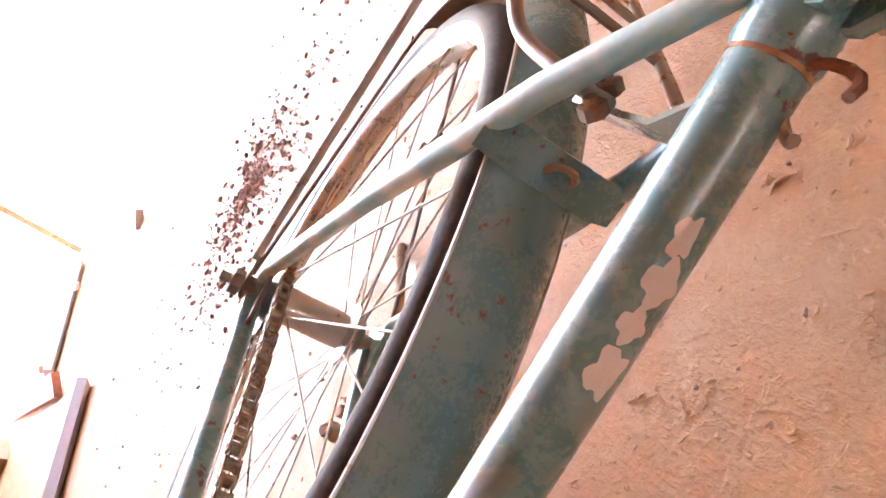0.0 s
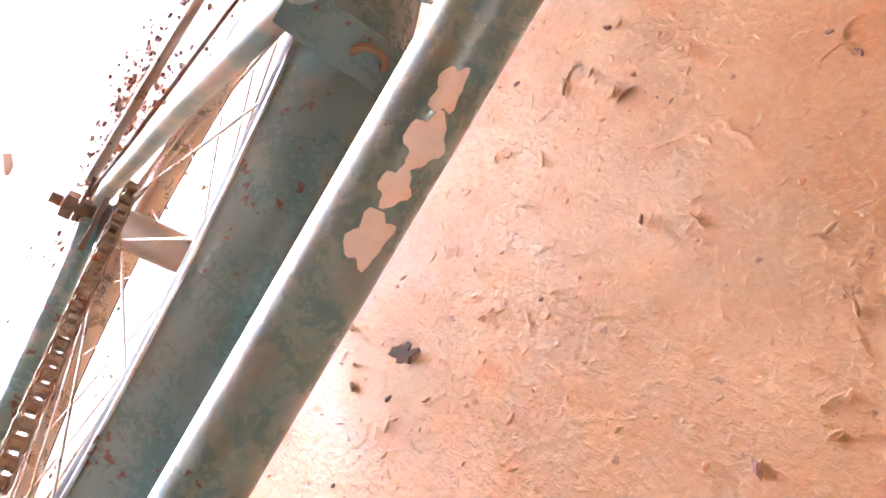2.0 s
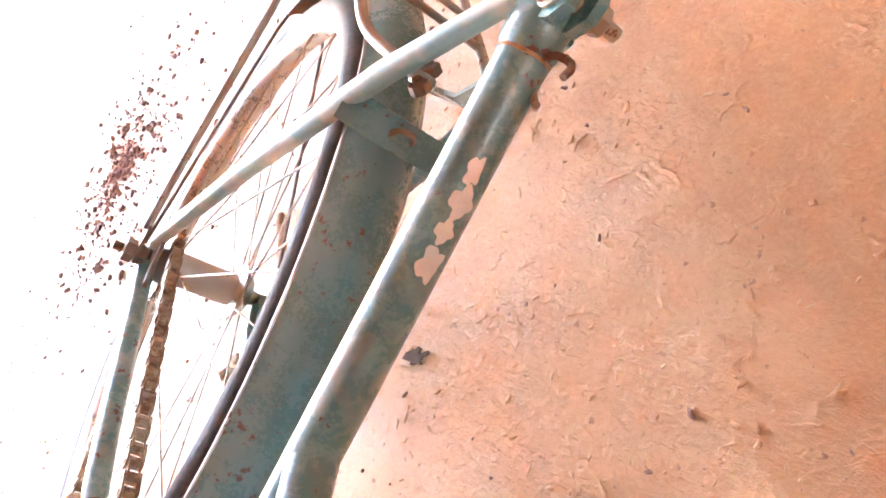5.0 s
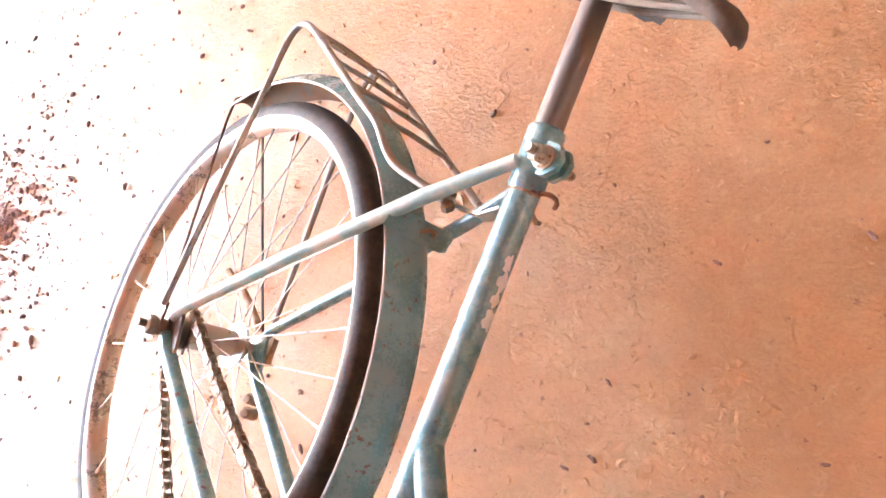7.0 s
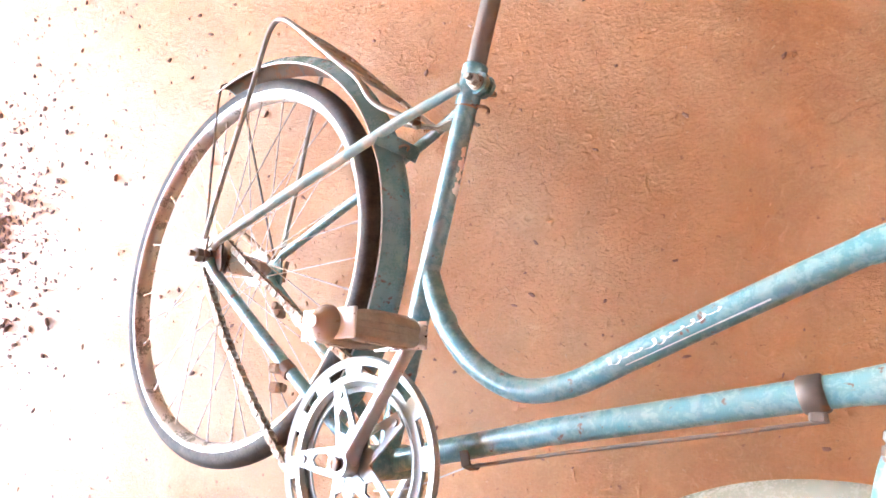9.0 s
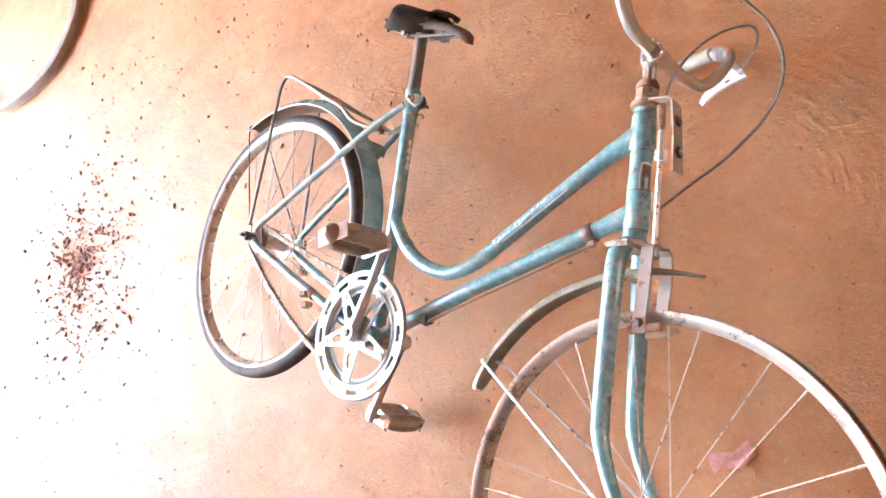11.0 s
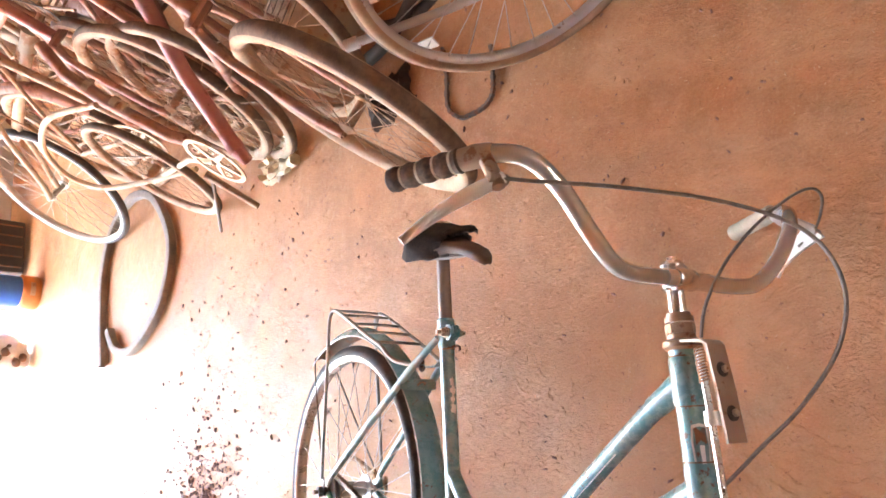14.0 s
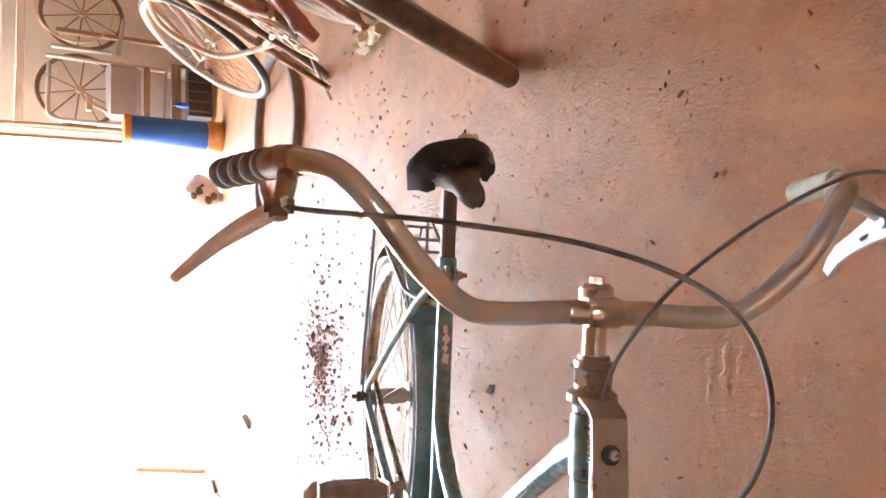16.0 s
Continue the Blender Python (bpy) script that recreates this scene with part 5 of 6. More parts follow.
# worn decals and the head badge lie on the tubes


def tube_patch(p0, p1, radius, t, outline, face):
    """A thin patch on a tube from p0 to p1; outline in (along, round) metres about the place t, facing face."""
    a, b = Vector(p0), Vector(p1)
    d = (b - a).normalized()
    f = Vector(face)
    f = (f - d * f.dot(d)).normalized()
    side = d.cross(f)
    c = a.lerp(b, t)
    s = Shape()
    k = len(outline)
    rings = 4
    for q in range(rings + 1):
        for x, y in outline:
            x, y = x * q / rings, y * q / rings
            ang = y / radius
            s.v.append(c + d * x + (radius + 0.0005) * (f * math.cos(ang) + side * math.sin(ang)))
    for q in range(1, rings):
        for i in range(k):
            j = (i + 1) % k
            s.f.append((q * k + i, q * k + j, (q + 1) * k + j, (q + 1) * k + i))
    s.f.append(tuple(k + i for i in range(k)))
    return s


def blob(rx, ry, seed, off=(0, 0), lobes=4):
    rng = random.Random(seed)
    ph, out = rng.random() * 6, []
    for i in range(28):
        a = 2 * math.pi * i / 28
        r = 1 + 0.18 * math.sin(lobes * a + ph) + 0.10 * math.sin(7 * a + ph * 2)
        out.append((rx * r * math.cos(a), ry * r * math.sin(a)))
    return out


total = (Vector(SEAT_LUG) - Vector(BB)).length
for k, (al, rx, ry, turn) in enumerate(((0.4035, 0.0074, 0.0040, 8), (0.3875, 0.0084, 0.0060, 0), (0.3715, 0.0064, 0.0046, 4), (0.3545, 0.0090, 0.0060, 0))):
    fa = Vector((math.cos(radians(turn)), 0, math.sin(radians(turn))))
    put("decal", tube_patch(BB, SEAT_LUG, 0.0142, al / total, blob(rx, ry, k + 2), fa), WHITE_DECAL, bike, "worn white paint mark")
# script on the swan-neck tube: plain white strokes, with a stripe under them
p0, p1 = (0.685, -0.124, 0), (0.880, -0.029, 0)


def scribble(p0, p1, radius, face, x0, x1, waves, amp, width):
    """A looping white brush line laid on a tube."""
    a, d = Vector(p0), (Vector(p1) - Vector(p0)).normalized()
    f = Vector(face)
    f = (f - d * f.dot(d)).normalized()
    side = d.cross(f)
    s, n = Shape(), waves * 14
    for i in range(n + 1):
        t = i / n
        ph = 2 * math.pi * waves * t
        tall = 1.7 if t < 0.10 or 0.42 < t < 0.50 or t > 0.93 else 1.0
        ph += 1.1 * math.sin(11 * t) + 0.7 * math.sin(23 * t + 1)
        tall *= 0.75 + 0.35 * math.sin(17 * t + 0.5)
        x = x0 + (x1 - x0) * t + 0.32 * (x1 - x0) / waves * math.sin(ph)
        y = amp * tall * math.cos(ph) + 0.002 * math.sin(5 * t)
        for o in (-width, width):
            ang = (y + o * 0.5) / radius
            s.v.append(a + d * (x + o) + (radius + 0.0004 + 0.0001 * (i % 2)) * (f * math.cos(ang) + side * math.sin(ang)))
    s.f = [(2 * i, 2 * i + 1, 2 * i + 3, 2 * i + 2) for i in range(n)]
    return s


put("decal", scribble(p0, p1, 0.0134, (-0.04, 0.10, 0.97), -0.020, 0.105, 11, 0.0024, 0.0008), WHITE_DECAL, bike, "worn white brush script")
put("decal", tube_patch(p0, p1, 0.0134, 0.32, [(-0.072, -0.0004), (0.075, -0.0009), (0.075, 0.0009), (-0.072, 0.0004)], (0.24, -0.50, 0.80)), WHITE_DECAL, bike, "thin worn stripe")
badge_line = [(-0.036, 0.0), (-0.032, -0.0055), (-0.022, -0.0095), (0.010, -0.0115), (0.029, -0.0095), (0.031, 0.0), (0.029, 0.0095), (0.010, 0.0115), (-0.022, 0.0095), (-0.032, 0.0055)]
badge_face = (0.86, 0, 0.51)
badge = put("head_badge", tube_patch(HEAD_LOW, HEAD_TOP, 0.0176, 0.42, badge_line, badge_face), LEVER_WHITE, bike, "small metal head badge with a pale border")
put("badge_field", tube_patch(HEAD_LOW, HEAD_TOP, 0.0181, 0.42, [(x * 0.88, y * 0.80) for x, y in badge_line], badge_face), TEAL_FENDER, badge)
put("badge_band", tube_patch(HEAD_LOW, HEAD_TOP, 0.0185, 0.505, [(-0.011, -0.0065), (0.008, -0.0065), (0.008, 0.0065), (-0.011, 0.0065)], badge_face), DARK_STEEL, badge, "dark worn enamel")
put("badge_mark", tube_patch(HEAD_LOW, HEAD_TOP, 0.0187, 0.39, [(-0.016, -0.002), (0.012, -0.003), (0.012, 0.003), (-0.016, 0.002)], badge_face), WHITE_DECAL, badge)
put("badge_mark", tube_patch(HEAD_LOW, HEAD_TOP, 0.0185, 0.30, [(-0.008, 0.0), (0.0, -0.006), (0.004, -0.006), (0.0, 0.0), (0.004, 0.006), (0.0, 0.006)], badge_face), MAROON, badge)

# ---- old bicycles parked behind ----


def star_ring():
    """A toothless chainring with a pierced star, round the z axis."""
    s = Shape()
    zc = -0.05
    s.lathe([(0.084, zc), (0.098, zc), (0.098, zc - 0.004), (0.084, zc - 0.004)], seg=48, closed=True)
    s.lathe([(0.0, zc), (0.024, zc), (0.024, zc - 0.006), (0.0, zc - 0.006)], seg=20)
    for i in range(5):
        a = 2 * math.pi * i / 5 + 0.3
        u, v = Vector((math.cos(a), math.sin(a), 0)), Vector((-math.sin(a), math.cos(a), 0))
        q = [u * 0.02 + v * 0.009, u * 0.088 + v * 0.005, u * 0.088 - v * 0.005, u * 0.02 - v * 0.009]
        s.plate([(p.x, p.y) for p in q], zc - 0.005, zc)
        s.lathe([(0.0085, zc), (0.0125, zc), (0.0125, zc - 0.004), (0.0085, zc - 0.004)], axis_at=(u.x * 0.052 + v.x * 0.028, u.y * 0.052 + v.y * 0.028, 0), seg=16, closed=True)
    return s


def old_bike(label, m, paint, paint2, wheel_rust, parts="tfrwhsgc", rear_tyre=True, front_tyre=True, group="old bicycles", small=1.0, fat=1.25, rubber=None):
    """A dusty roadster: x ahead, y to its left, z up, the rear axle over the origin. parts: f front half, r rear wheel, w front wheel, h bars, s saddle, g guards, c chainset."""
    b = thing("old_bicycle", m, label, "bicycle", group)
    ax_r, ax_f, bb, seat = (0, 0, 0.325), (1.06, 0, 0.325), (0.44, 0, 0.285), (0.27, 0, 0.74)
    h0, h1 = (0.86, 0, 0.66), (0.80, 0, 0.82)
    y90 = Matrix.Rotation(math.pi / 2, 4, "X")
    if "t" in parts:
        put("seat_tube", Shape().tube([bb, seat], 0.0150, 14), paint, b)
        for sg in (1, -1):
            put("seat_stay", Shape().tube([(0, 0.062 * sg, 0.325), (0.14, 0.05 * sg, 0.53), (0.265, 0.016 * sg, 0.72)], 0.0078, 10), paint, b)
            put("chain_stay", Shape().tube([(0, 0.062 * sg, 0.325), (0.2, 0.05 * sg, 0.31), (0.43, 0.024 * sg, 0.286)], 0.0092, 10), paint, b)
        put("bottom_bracket", Shape().tube([(0.44, -0.036, 0.285), (0.44, 0.036, 0.285)], 0.022, 16), paint, b)
        for sg in (1, -1):
            put("rack_leg", Shape().tube(curve_through([(0.0, 0.07 * sg, 0.335), (-0.03, 0.068 * sg, 0.60), (-0.02, 0.062 * sg, 0.70), (0.03, 0.06 * sg, 0.715), (0.24, 0.05 * sg, 0.70)], 4), 0.0042, 8), wheel_rust, b)
        for x in (-0.01, 0.07, 0.15):
            put("rack_crossbar", Shape().tube([(x, -0.06, 0.708), (x, 0.0, 0.712), (x, 0.06, 0.708)], 0.0034, 6), wheel_rust, b)
        put("brake_rod", Shape().tube(curve_through([(0.45, 0.02, 0.25), (0.28, 0.035, 0.22), (0.10, 0.045, 0.27), (0.03, 0.05, 0.40)], 4), 0.0030, 6), DARK_STEEL, b)
    if "f" in parts:
        if "t" in parts:
            put("top_tube", Shape().tube([(0.275, 0, 0.725), (0.80, 0, 0.79)], 0.0140, 14), paint, b)
            put("down_tube", Shape().tube([bb, (0.85, 0, 0.69)], 0.0155, 14), paint2, b)
        put("head_tube", Shape().tube([h0, h1], 0.0185, 16), paint, b)
        for sg in (1, -1):
            put("fork_leg", Shape().tube(curve_through([(0.865, 0.03 * sg, 0.645), (0.90, 0.045 * sg, 0.57), (0.985, 0.05 * sg, 0.41), (1.02, 0.052 * sg, 0.36), (1.06, 0.052 * sg, 0.325)], 4), 0.0115, 12), paint2, b)
        put("fork_crown", Shape().box(0.866, 0, 0.650, 0.034, 0.080, 0.024, 0.006), paint2, b)
    if "h" in parts:
        half = [(0.785, 0, 0.90), (0.80, 0.06, 0.905), (0.86, 0.15, 0.93), (0.84, 0.23, 0.96), (0.74, 0.27, 0.955), (0.64, 0.28, 0.945)]
        put("handlebar", Shape().tube(curve_through([(x, -y, z) for x, y, z in reversed(half[1:])] + half, 5), 0.0110, 12).tube([h1, (0.785, 0, 0.905)], 0.0115, 12), wheel_rust, b)
        put("brake_rod", Shape().tube(curve_through([(0.80, 0.16, 0.90), (0.83, 0.06, 0.86), (0.865, 0.035, 0.78), (0.90, 0.03, 0.66), (0.93, 0.035, 0.60)], 4), 0.0032, 6), wheel_rust, b)
        put("brake_cable", Shape().tube(curve_through([(0.76, -0.22, 0.93), (0.90, -0.20, 0.95), (0.99, -0.08, 0.88), (0.95, 0.02, 0.74), (0.90, 0.03, 0.64)], 5), 0.0026, 6), CABLE, b)
        for sg in (1, -1):
            put("brake_lever", Shape().tube([(0.80, 0.235 * sg, 0.945), (0.74, 0.25 * sg, 0.925), (0.66, 0.265 * sg, 0.915)], [0.006, 0.005, 0.004], 8), wheel_rust, b)
        for sg in (1, -1):
            put("grip", Shape().tube([(0.73, 0.272 * sg, 0.955), (0.625, 0.282 * sg, 0.944)], 0.0165, 12), BLACK_GRIP, b)
    if "s" in parts:
        put("seat_post", Shape().tube([seat, (0.235, 0, 0.84)], 0.0127, 12), wheel_rust, b)
        top = Matrix.Translation((0.245, 0, 0.85)) @ y90
        put("saddle", saddle_grid(saddle_rows, 0.030, 3).moved(top), SADDLE_BLACK, b)
    if "r" in parts:
        make_wheel("rear_wheel", b, Matrix.Translation(ax_r) @ y90, wheel_rust, rubber or DUSTY_RUBBER, wheel_rust, wheel_rust, 0.0185, 36, "rusty rim", "dusty tyre", tyre=rear_tyre, skip=0.06, scale=small, fat=fat)
    if "w" in parts:
        make_wheel("front_wheel", b, Matrix.Translation(ax_f) @ y90, wheel_rust, rubber or DUSTY_RUBBER, wheel_rust, wheel_rust, 0.0125, 36, "rusty rim", "dusty grey-brown tyre", tyre=front_tyre, skip=0.06, scale=small, fat=fat)
    if "g" in parts:
        put("rear_fender", fender_shape(0.352, radians(20), radians(170), 0.027, 0.018, 36).moved(Matrix.Translation(ax_r) @ y90 @ Matrix.Rotation(0, 4, "Z")), paint2, b)
    if "c" in parts:
        s = star_ring()
        put("chainring", s.moved(Matrix.Translation(bb) @ y90 @ Matrix.Scale(-1, 4, (0, 0, 1))), CREAM, b)
        for sg, an in ((-1, -1.1), (1, 2.04)):
            d = Vector((math.cos(an), 0, math.sin(an)))
            o = Vector(bb)
            e = o + d * 0.168
            put("crank", Shape().tube([o + Vector((0, 0.062 * sg, 0)), o + d * 0.08 + Vector((0, 0.072 * sg, 0)), e + Vector((0, 0.080 * sg, 0))], [0.0125, 0.009, 0.0085], 10).tube([o + Vector((0, 0.03 * sg, 0)), o + Vector((0, 0.075 * sg, 0))], 0.0135, 12), CREAM, b)
            if "p" in parts:
                put("pedal", Shape().tube([e + Vector((0, 0.075 * sg, 0)), e + Vector((0, 0.19 * sg, 0))], 0.0065, 8).box(e.x, 0.14 * sg, e.z + 0.02, 0.075, 0.085, 0.02, 0.004).box(e.x, 0.14 * sg, e.z - 0.02, 0.075, 0.085, 0.02, 0.004), RUST_STEEL, b)
        for p, q in (((0.0, 0.362), (0.44, 0.381)), ((0.0, 0.288), (0.44, 0.189))):
            s = Shape()
            pts = [(p[0] + (q[0] - p[0]) * t, -0.05, p[1] + (q[1] - p[1]) * t - 0.03 * t * (1 - t)) for t in [i / 34 for i in range(35)]]
            for i in range(34):
                s.strip([pts[i], pts[i + 1]], (0, 0.1, 1), 0.008, 0.0075 if i % 2 else 0.0045)
            put("chain_run", s, CHAIN_MAT, b, smooth=False)
    return b


def stand(wheel_at, wheel_local, heading, lean):
    """The pose that brings the local wheel centre to a place; heading in degrees from +x, lean to the bike's left."""
    turn = Matrix.Rotation(radians(heading), 4, "Z") @ Matrix.Rotation(radians(-lean), 4, "X")
    return Matrix.Translation(Vector(wheel_at) - turn @ Vector(wheel_local)) @ turn


FW, RW = (1.06, 0, 0.325), (0, 0, 0.325)


def on_bike(owner, name, shape, mat, label=""):
    """A part given in the room's own axes."""
    return put(name, shape.moved(owner.matrix_world.inverted()), mat, owner, label)


old_bike("old bicycle coated with red dust, front wheel on the floor", stand((-0.237, 0.665, 0.290), FW, -38, 17), MAROON, MAROON, RUST_STEEL, "tfrwgh", small=0.93, fat=1.6)
bright = old_bike("rusty bicycle with a bright worn front rim, standing upright", stand((0.255, 0.775, 0.318), FW, 194, -4), RUST_STEEL, STEEL, STEEL, "tfrwh")
on_bike(bright, "stand_leg", Shape().tube(curve_through([(-0.225, 0.85, 0.285), (-0.10, 0.85, 0.222), (0.019, 0.85, 0.166), (0.10, 0.84, 0.16), (0.19, 0.81, 0.25)], 5), 0.0105, 12).tube([(-0.235, 0.85, 0.290), (-0.205, 0.85, 0.275)], 0.015, 12), STEEL, "dusty steel stand leg")
on_bike(bright, "stand_plate", Shape().strip([(-0.16, 0.83, 0.235), (-0.10, 0.80, 0.19), (-0.055, 0.79, 0.185)], (0.3, 0.2, 1), 0.03, 0.004), STEEL)
cream = old_bike("cream dusty bicycle without front half, leaning on its neighbours", stand((-1.317, 1.075, 0.240), RW, -26, 23), CREAM, RUST_STEEL, RUST_STEEL, "r", small=0.79)
ring_at = Matrix.Translation((-0.817, 0.839, 0.30)) @ Matrix.Rotation(radians(-26), 4, "Z") @ Matrix.Rotation(radians(-24), 4, "X") @ Matrix.Rotation(math.pi / 2, 4, "X")
on_bike(cream, "chainring", star_ring().moved(ring_at @ Matrix.Translation((0, 0, 0.05))), CREAM, "pale pierced chainring")
on_bike(cream, "crank", Shape().tube([(0, 0, 0.045), (0.05, -0.06, 0.050), (0.10, -0.135, 0.055)], [0.0125, 0.009, 0.0085], 10).moved(ring_at), RUST_STEEL)
on_bike(cream, "frame_stay", Shape().tube([(-1.317, 1.035, 0.24), (-1.0, 0.95, 0.275), (-0.817, 0.839, 0.30)], 0.0092, 10), CREAM)
on_bike(cream, "frame_tube", Shape().tube([(-0.955, 0.985, 0.30), (-0.985, 1.005, 0.345), (-1.06, 1.115, 0.50), (-1.10, 1.20, 0.60), (-1.132, 1.30, 0.658)], 0.0190, 16), MAROON, "thick brown dusty down tube")
for k in (0.42, 0.50, 0.76):
    a, c = Vector((-0.985, 1.005, 0.345)), Vector((-1.10, 1.20, 0.60))
    m0 = a.lerp(c, k)
    on_bike(cream, "tube_band", Shape().tube([m0, m0 + (c - a).normalized() * 0.02], 0.0215, 16), CREAM)
red = old_bike("faded red bicycle covered in dust, jammed in the row", stand((-0.879, 1.097, 0.285), RW, -26, 22), RED, RED, RUST_STEEL, "r", small=0.95)
on_bike(red, "frame_tube", Shape().tube([(-0.735, 0.815, 0.245), (-0.728, 0.84, 0.285), (-0.715, 1.02, 0.43), (-0.695, 1.20, 0.55), (-0.68, 1.34, 0.64)], [0.017, 0.0225, 0.0225, 0.0225, 0.0225], 18), RED, "thick faded red tube")
on_bike(red, "tube_collar", Shape().tube([(-0.728, 0.835, 0.281), (-0.727, 0.855, 0.297)], 0.025, 18), RED)
pale = old_bike("pale dusty bicycle with a whitened front wheel, leaning over", stand((-2.104, 1.368, 0.285), FW, 173, -32), CREAM, CREAM, WHITE_RIM, "fwh", rubber=RUBBER, fat=1.1)
on_bike(pale, "head_tube", Shape().tube([(-1.875, 1.488, 0.511), (-1.70, 1.52, 0.55), (-1.50, 1.58, 0.590)], 0.0210, 14).tube([(-1.52, 1.575, 0.586), (-1.44, 1.60, 0.60)], 0.030, 14), CREAM, "white dusty head tube")
on_bike(pale, "loose_stay", Shape().tube([(-1.875, 1.488, 0.511), (-1.95, 1.44, 0.42), (-2.06, 1.36, 0.30)], 0.011, 10), CREAM)
old_bike("brown bicycle with a yellowed rim, in the middle of the row", stand((-1.137, 1.318, 0.318), FW, -34, 14), MAROON, RUST_STEEL, CREAM, "fwh")
old_bike("rusty bicycle tangled among the others", stand((-1.72, 1.40, 0.30), RW, -20, 18), RUST_STEEL, MAROON, RUST_STEEL, "trgcs")
old_bike("dull red bicycle leaning deep in the row", stand((-1.95, 1.62, 0.31), RW, -26, 20), RED, MAROON, RUST_STEEL, "tfrwhsgc")
old_bike("maroon bicycle thick with red dust, in the back of the row", stand((-1.45, 1.62, 0.290), RW, -30, 24), MAROON, MAROON, RUST_STEEL, "tfrwhsgcp")
old_bike("rust-brown bicycle with dusty wheels, in the back of the row", stand((-0.62, 1.50, 0.300), RW, -25, 20), MAROON, RED, RUST_STEEL, "tfrwhsgcp")
old_bike("dusty dark bicycle wedged against the others", stand((-1.75, 1.95, 0.290), RW, -20, 26), MAROON, CREAM, RUST_STEEL, "tfrwhsg")
old_bike("dark rusty bicycle with a pale fork, against the back wall", stand((-2.20, 2.00, 0.300), RW, -28, 22), RUST_STEEL, CREAM, RUST_STEEL, "tfrwhsgc")
old_bike("reddish bicycle with bare rims, against the back wall", stand((-1.30, 2.30, 0.305), RW, -24, 18), RED, MAROON, RUST_STEEL, "tfrwhsg")
ribbed = thing("ribbed_case", pose(-0.55, 1.20, 0.0, 0, 0, 40), "pale ribbed plastic case standing on the floor behind the wheels", "case")
put("body", Shape().box(0, 0, 0.115, 0.30, 0.20, 0.23, 0.010), CREAM, ribbed)
for k in range(5):
    put("rib", Shape().box(0.0, -0.072 + 0.036 * k, 0.234, 0.25, 0.012, 0.008, 0.003), CREAM, ribbed)
# black tyre-shaped rings added to darken the shaded gap behind the row
for k, (x, y, z) in enumerate(((-0.44, 1.32, 0.020), (-0.40, 1.30, 0.055), (-0.22, 1.36, 0.020))):
    gap_ring = thing("dark_gap_ring", pose(x, y, z, 2 * k, 3, 0), "black ring added to darken the gap behind the row", "tyre", "worn tyres")
    put("casing", Shape().lathe([(0.27 + 0.018 * math.cos(a), 0.018 * math.sin(a)) for a in [i * math.pi / 6 for i in range(12)]], seg=48, closed=True), RUBBER, gap_ring)

# loose scrap among them
hoop = thing("carrier_hoop", pose(-1.3, 1.08, 0.25), "bent cream steel carrier hoop hanging over the old wheel", "scrap metal")
put("tube", Shape().tube(curve_through([(0.30, -0.03, 0.30), (0.10, 0.03, 0.35), (-0.05, 0.05, 0.33), (-0.17, 0.05, 0.27), (-0.25, 0.036, 0.16), (-0.13, -0.033, 0.076), (0.21, -0.10, -0.045)], 6), 0.0095, 12), CREAM, hoop)
rod = thing("steel_rod", pose(-1.15, 0.93, 0.0), "thin dark steel rod propped on the floor", "scrap metal")
put("rod", Shape().tube([(-0.155, -0.044, 0.004), (0.0, 0.0, 0.11), (0.06, 0.02, 0.15)], 0.006, 8), DARK_STEEL, rod)
rng = random.Random(21)
rag = thing("cloth_rag", pose(-0.90, 0.955, 0.0), "crumpled yellowish cloth rag under the tyre", "rag")
s = Shape()
k = 12
for i in range(k):
    for j in range(k):
        x, y = -0.09 + 0.18 * i / (k - 1), -0.06 + 0.12 * j / (k - 1)
        z = 0.006 + 0.05 * abs(noise.noise(Vector((x * 22, y * 22, 1)))) + 0.02 * rng.random()
        s.v.append(Vector((x + 0.012 * rng.random(), y + 0.012 * rng.random(), z)))
s.f = [(i * k + j, i * k + j + 1, (i + 1) * k + j + 1, (i + 1) * k + j) for i in range(k - 1) for j in range(k - 1)]
s.f += [tuple(range(0, k))[::-1]]
put("cloth", s, FOAM, rag)
rag2 = thing("dark_rag", pose(-0.385, 0.90, 0.0) @ Matrix.Scale(0.75, 4), "dark oily rag lying behind the old wheel", "rag")
s = Shape()
k = 16
for i in range(k):
    for j in range(k):
        x, y = -0.12 + 0.24 * i / (k - 1), -0.09 + 0.18 * j / (k - 1)
        edge = min(1.0, 6 * min(i, j, k - 1 - i, k - 1 - j) / k)
        s.v.append(Vector((x + 0.03 * noise.noise(Vector((x * 30, y * 30, 4))), y + 0.03 * noise.noise(Vector((x * 30, y * 30, 9))), 0.002 + edge * (0.02 + 0.05 * abs(noise.noise(Vector((x * 26, y * 26, 6))))))))
s.f = [(i * k + j, i * k + j + 1, (i + 1) * k + j + 1, (i + 1) * k + j) for i in range(k - 1) for j in range(k - 1)]
put("cloth", s, RAG, rag2)

# old chain lying on the floor
loop_pts = curve_through([(-0.171, 0.93, 0.005), (-0.176, 0.852, 0.005), (-0.193, 0.761, 0.005), (-0.165, 0.712, 0.005), (-0.131, 0.700, 0.005), (-0.085, 0.698, 0.005), (-0.055, 0.716, 0.006), (-0.040, 0.760, 0.008), (-0.026, 0.84, 0.006)], 6)
oc = thing("old_chain", pose(0, 0, 0), "old rusty bicycle chain lying in a loop on the floor", "chain")
s = Shape()
for i in range(len(loop_pts) - 1):
    s.strip([loop_pts[i], loop_pts[i + 1]], (0, 0, 1) if i % 2 else (0.3, 0.2, 1), 0.010, 0.010 if i % 2 else 0.007)
put("chain_run", s, DARK_STEEL, oc, smooth=False)

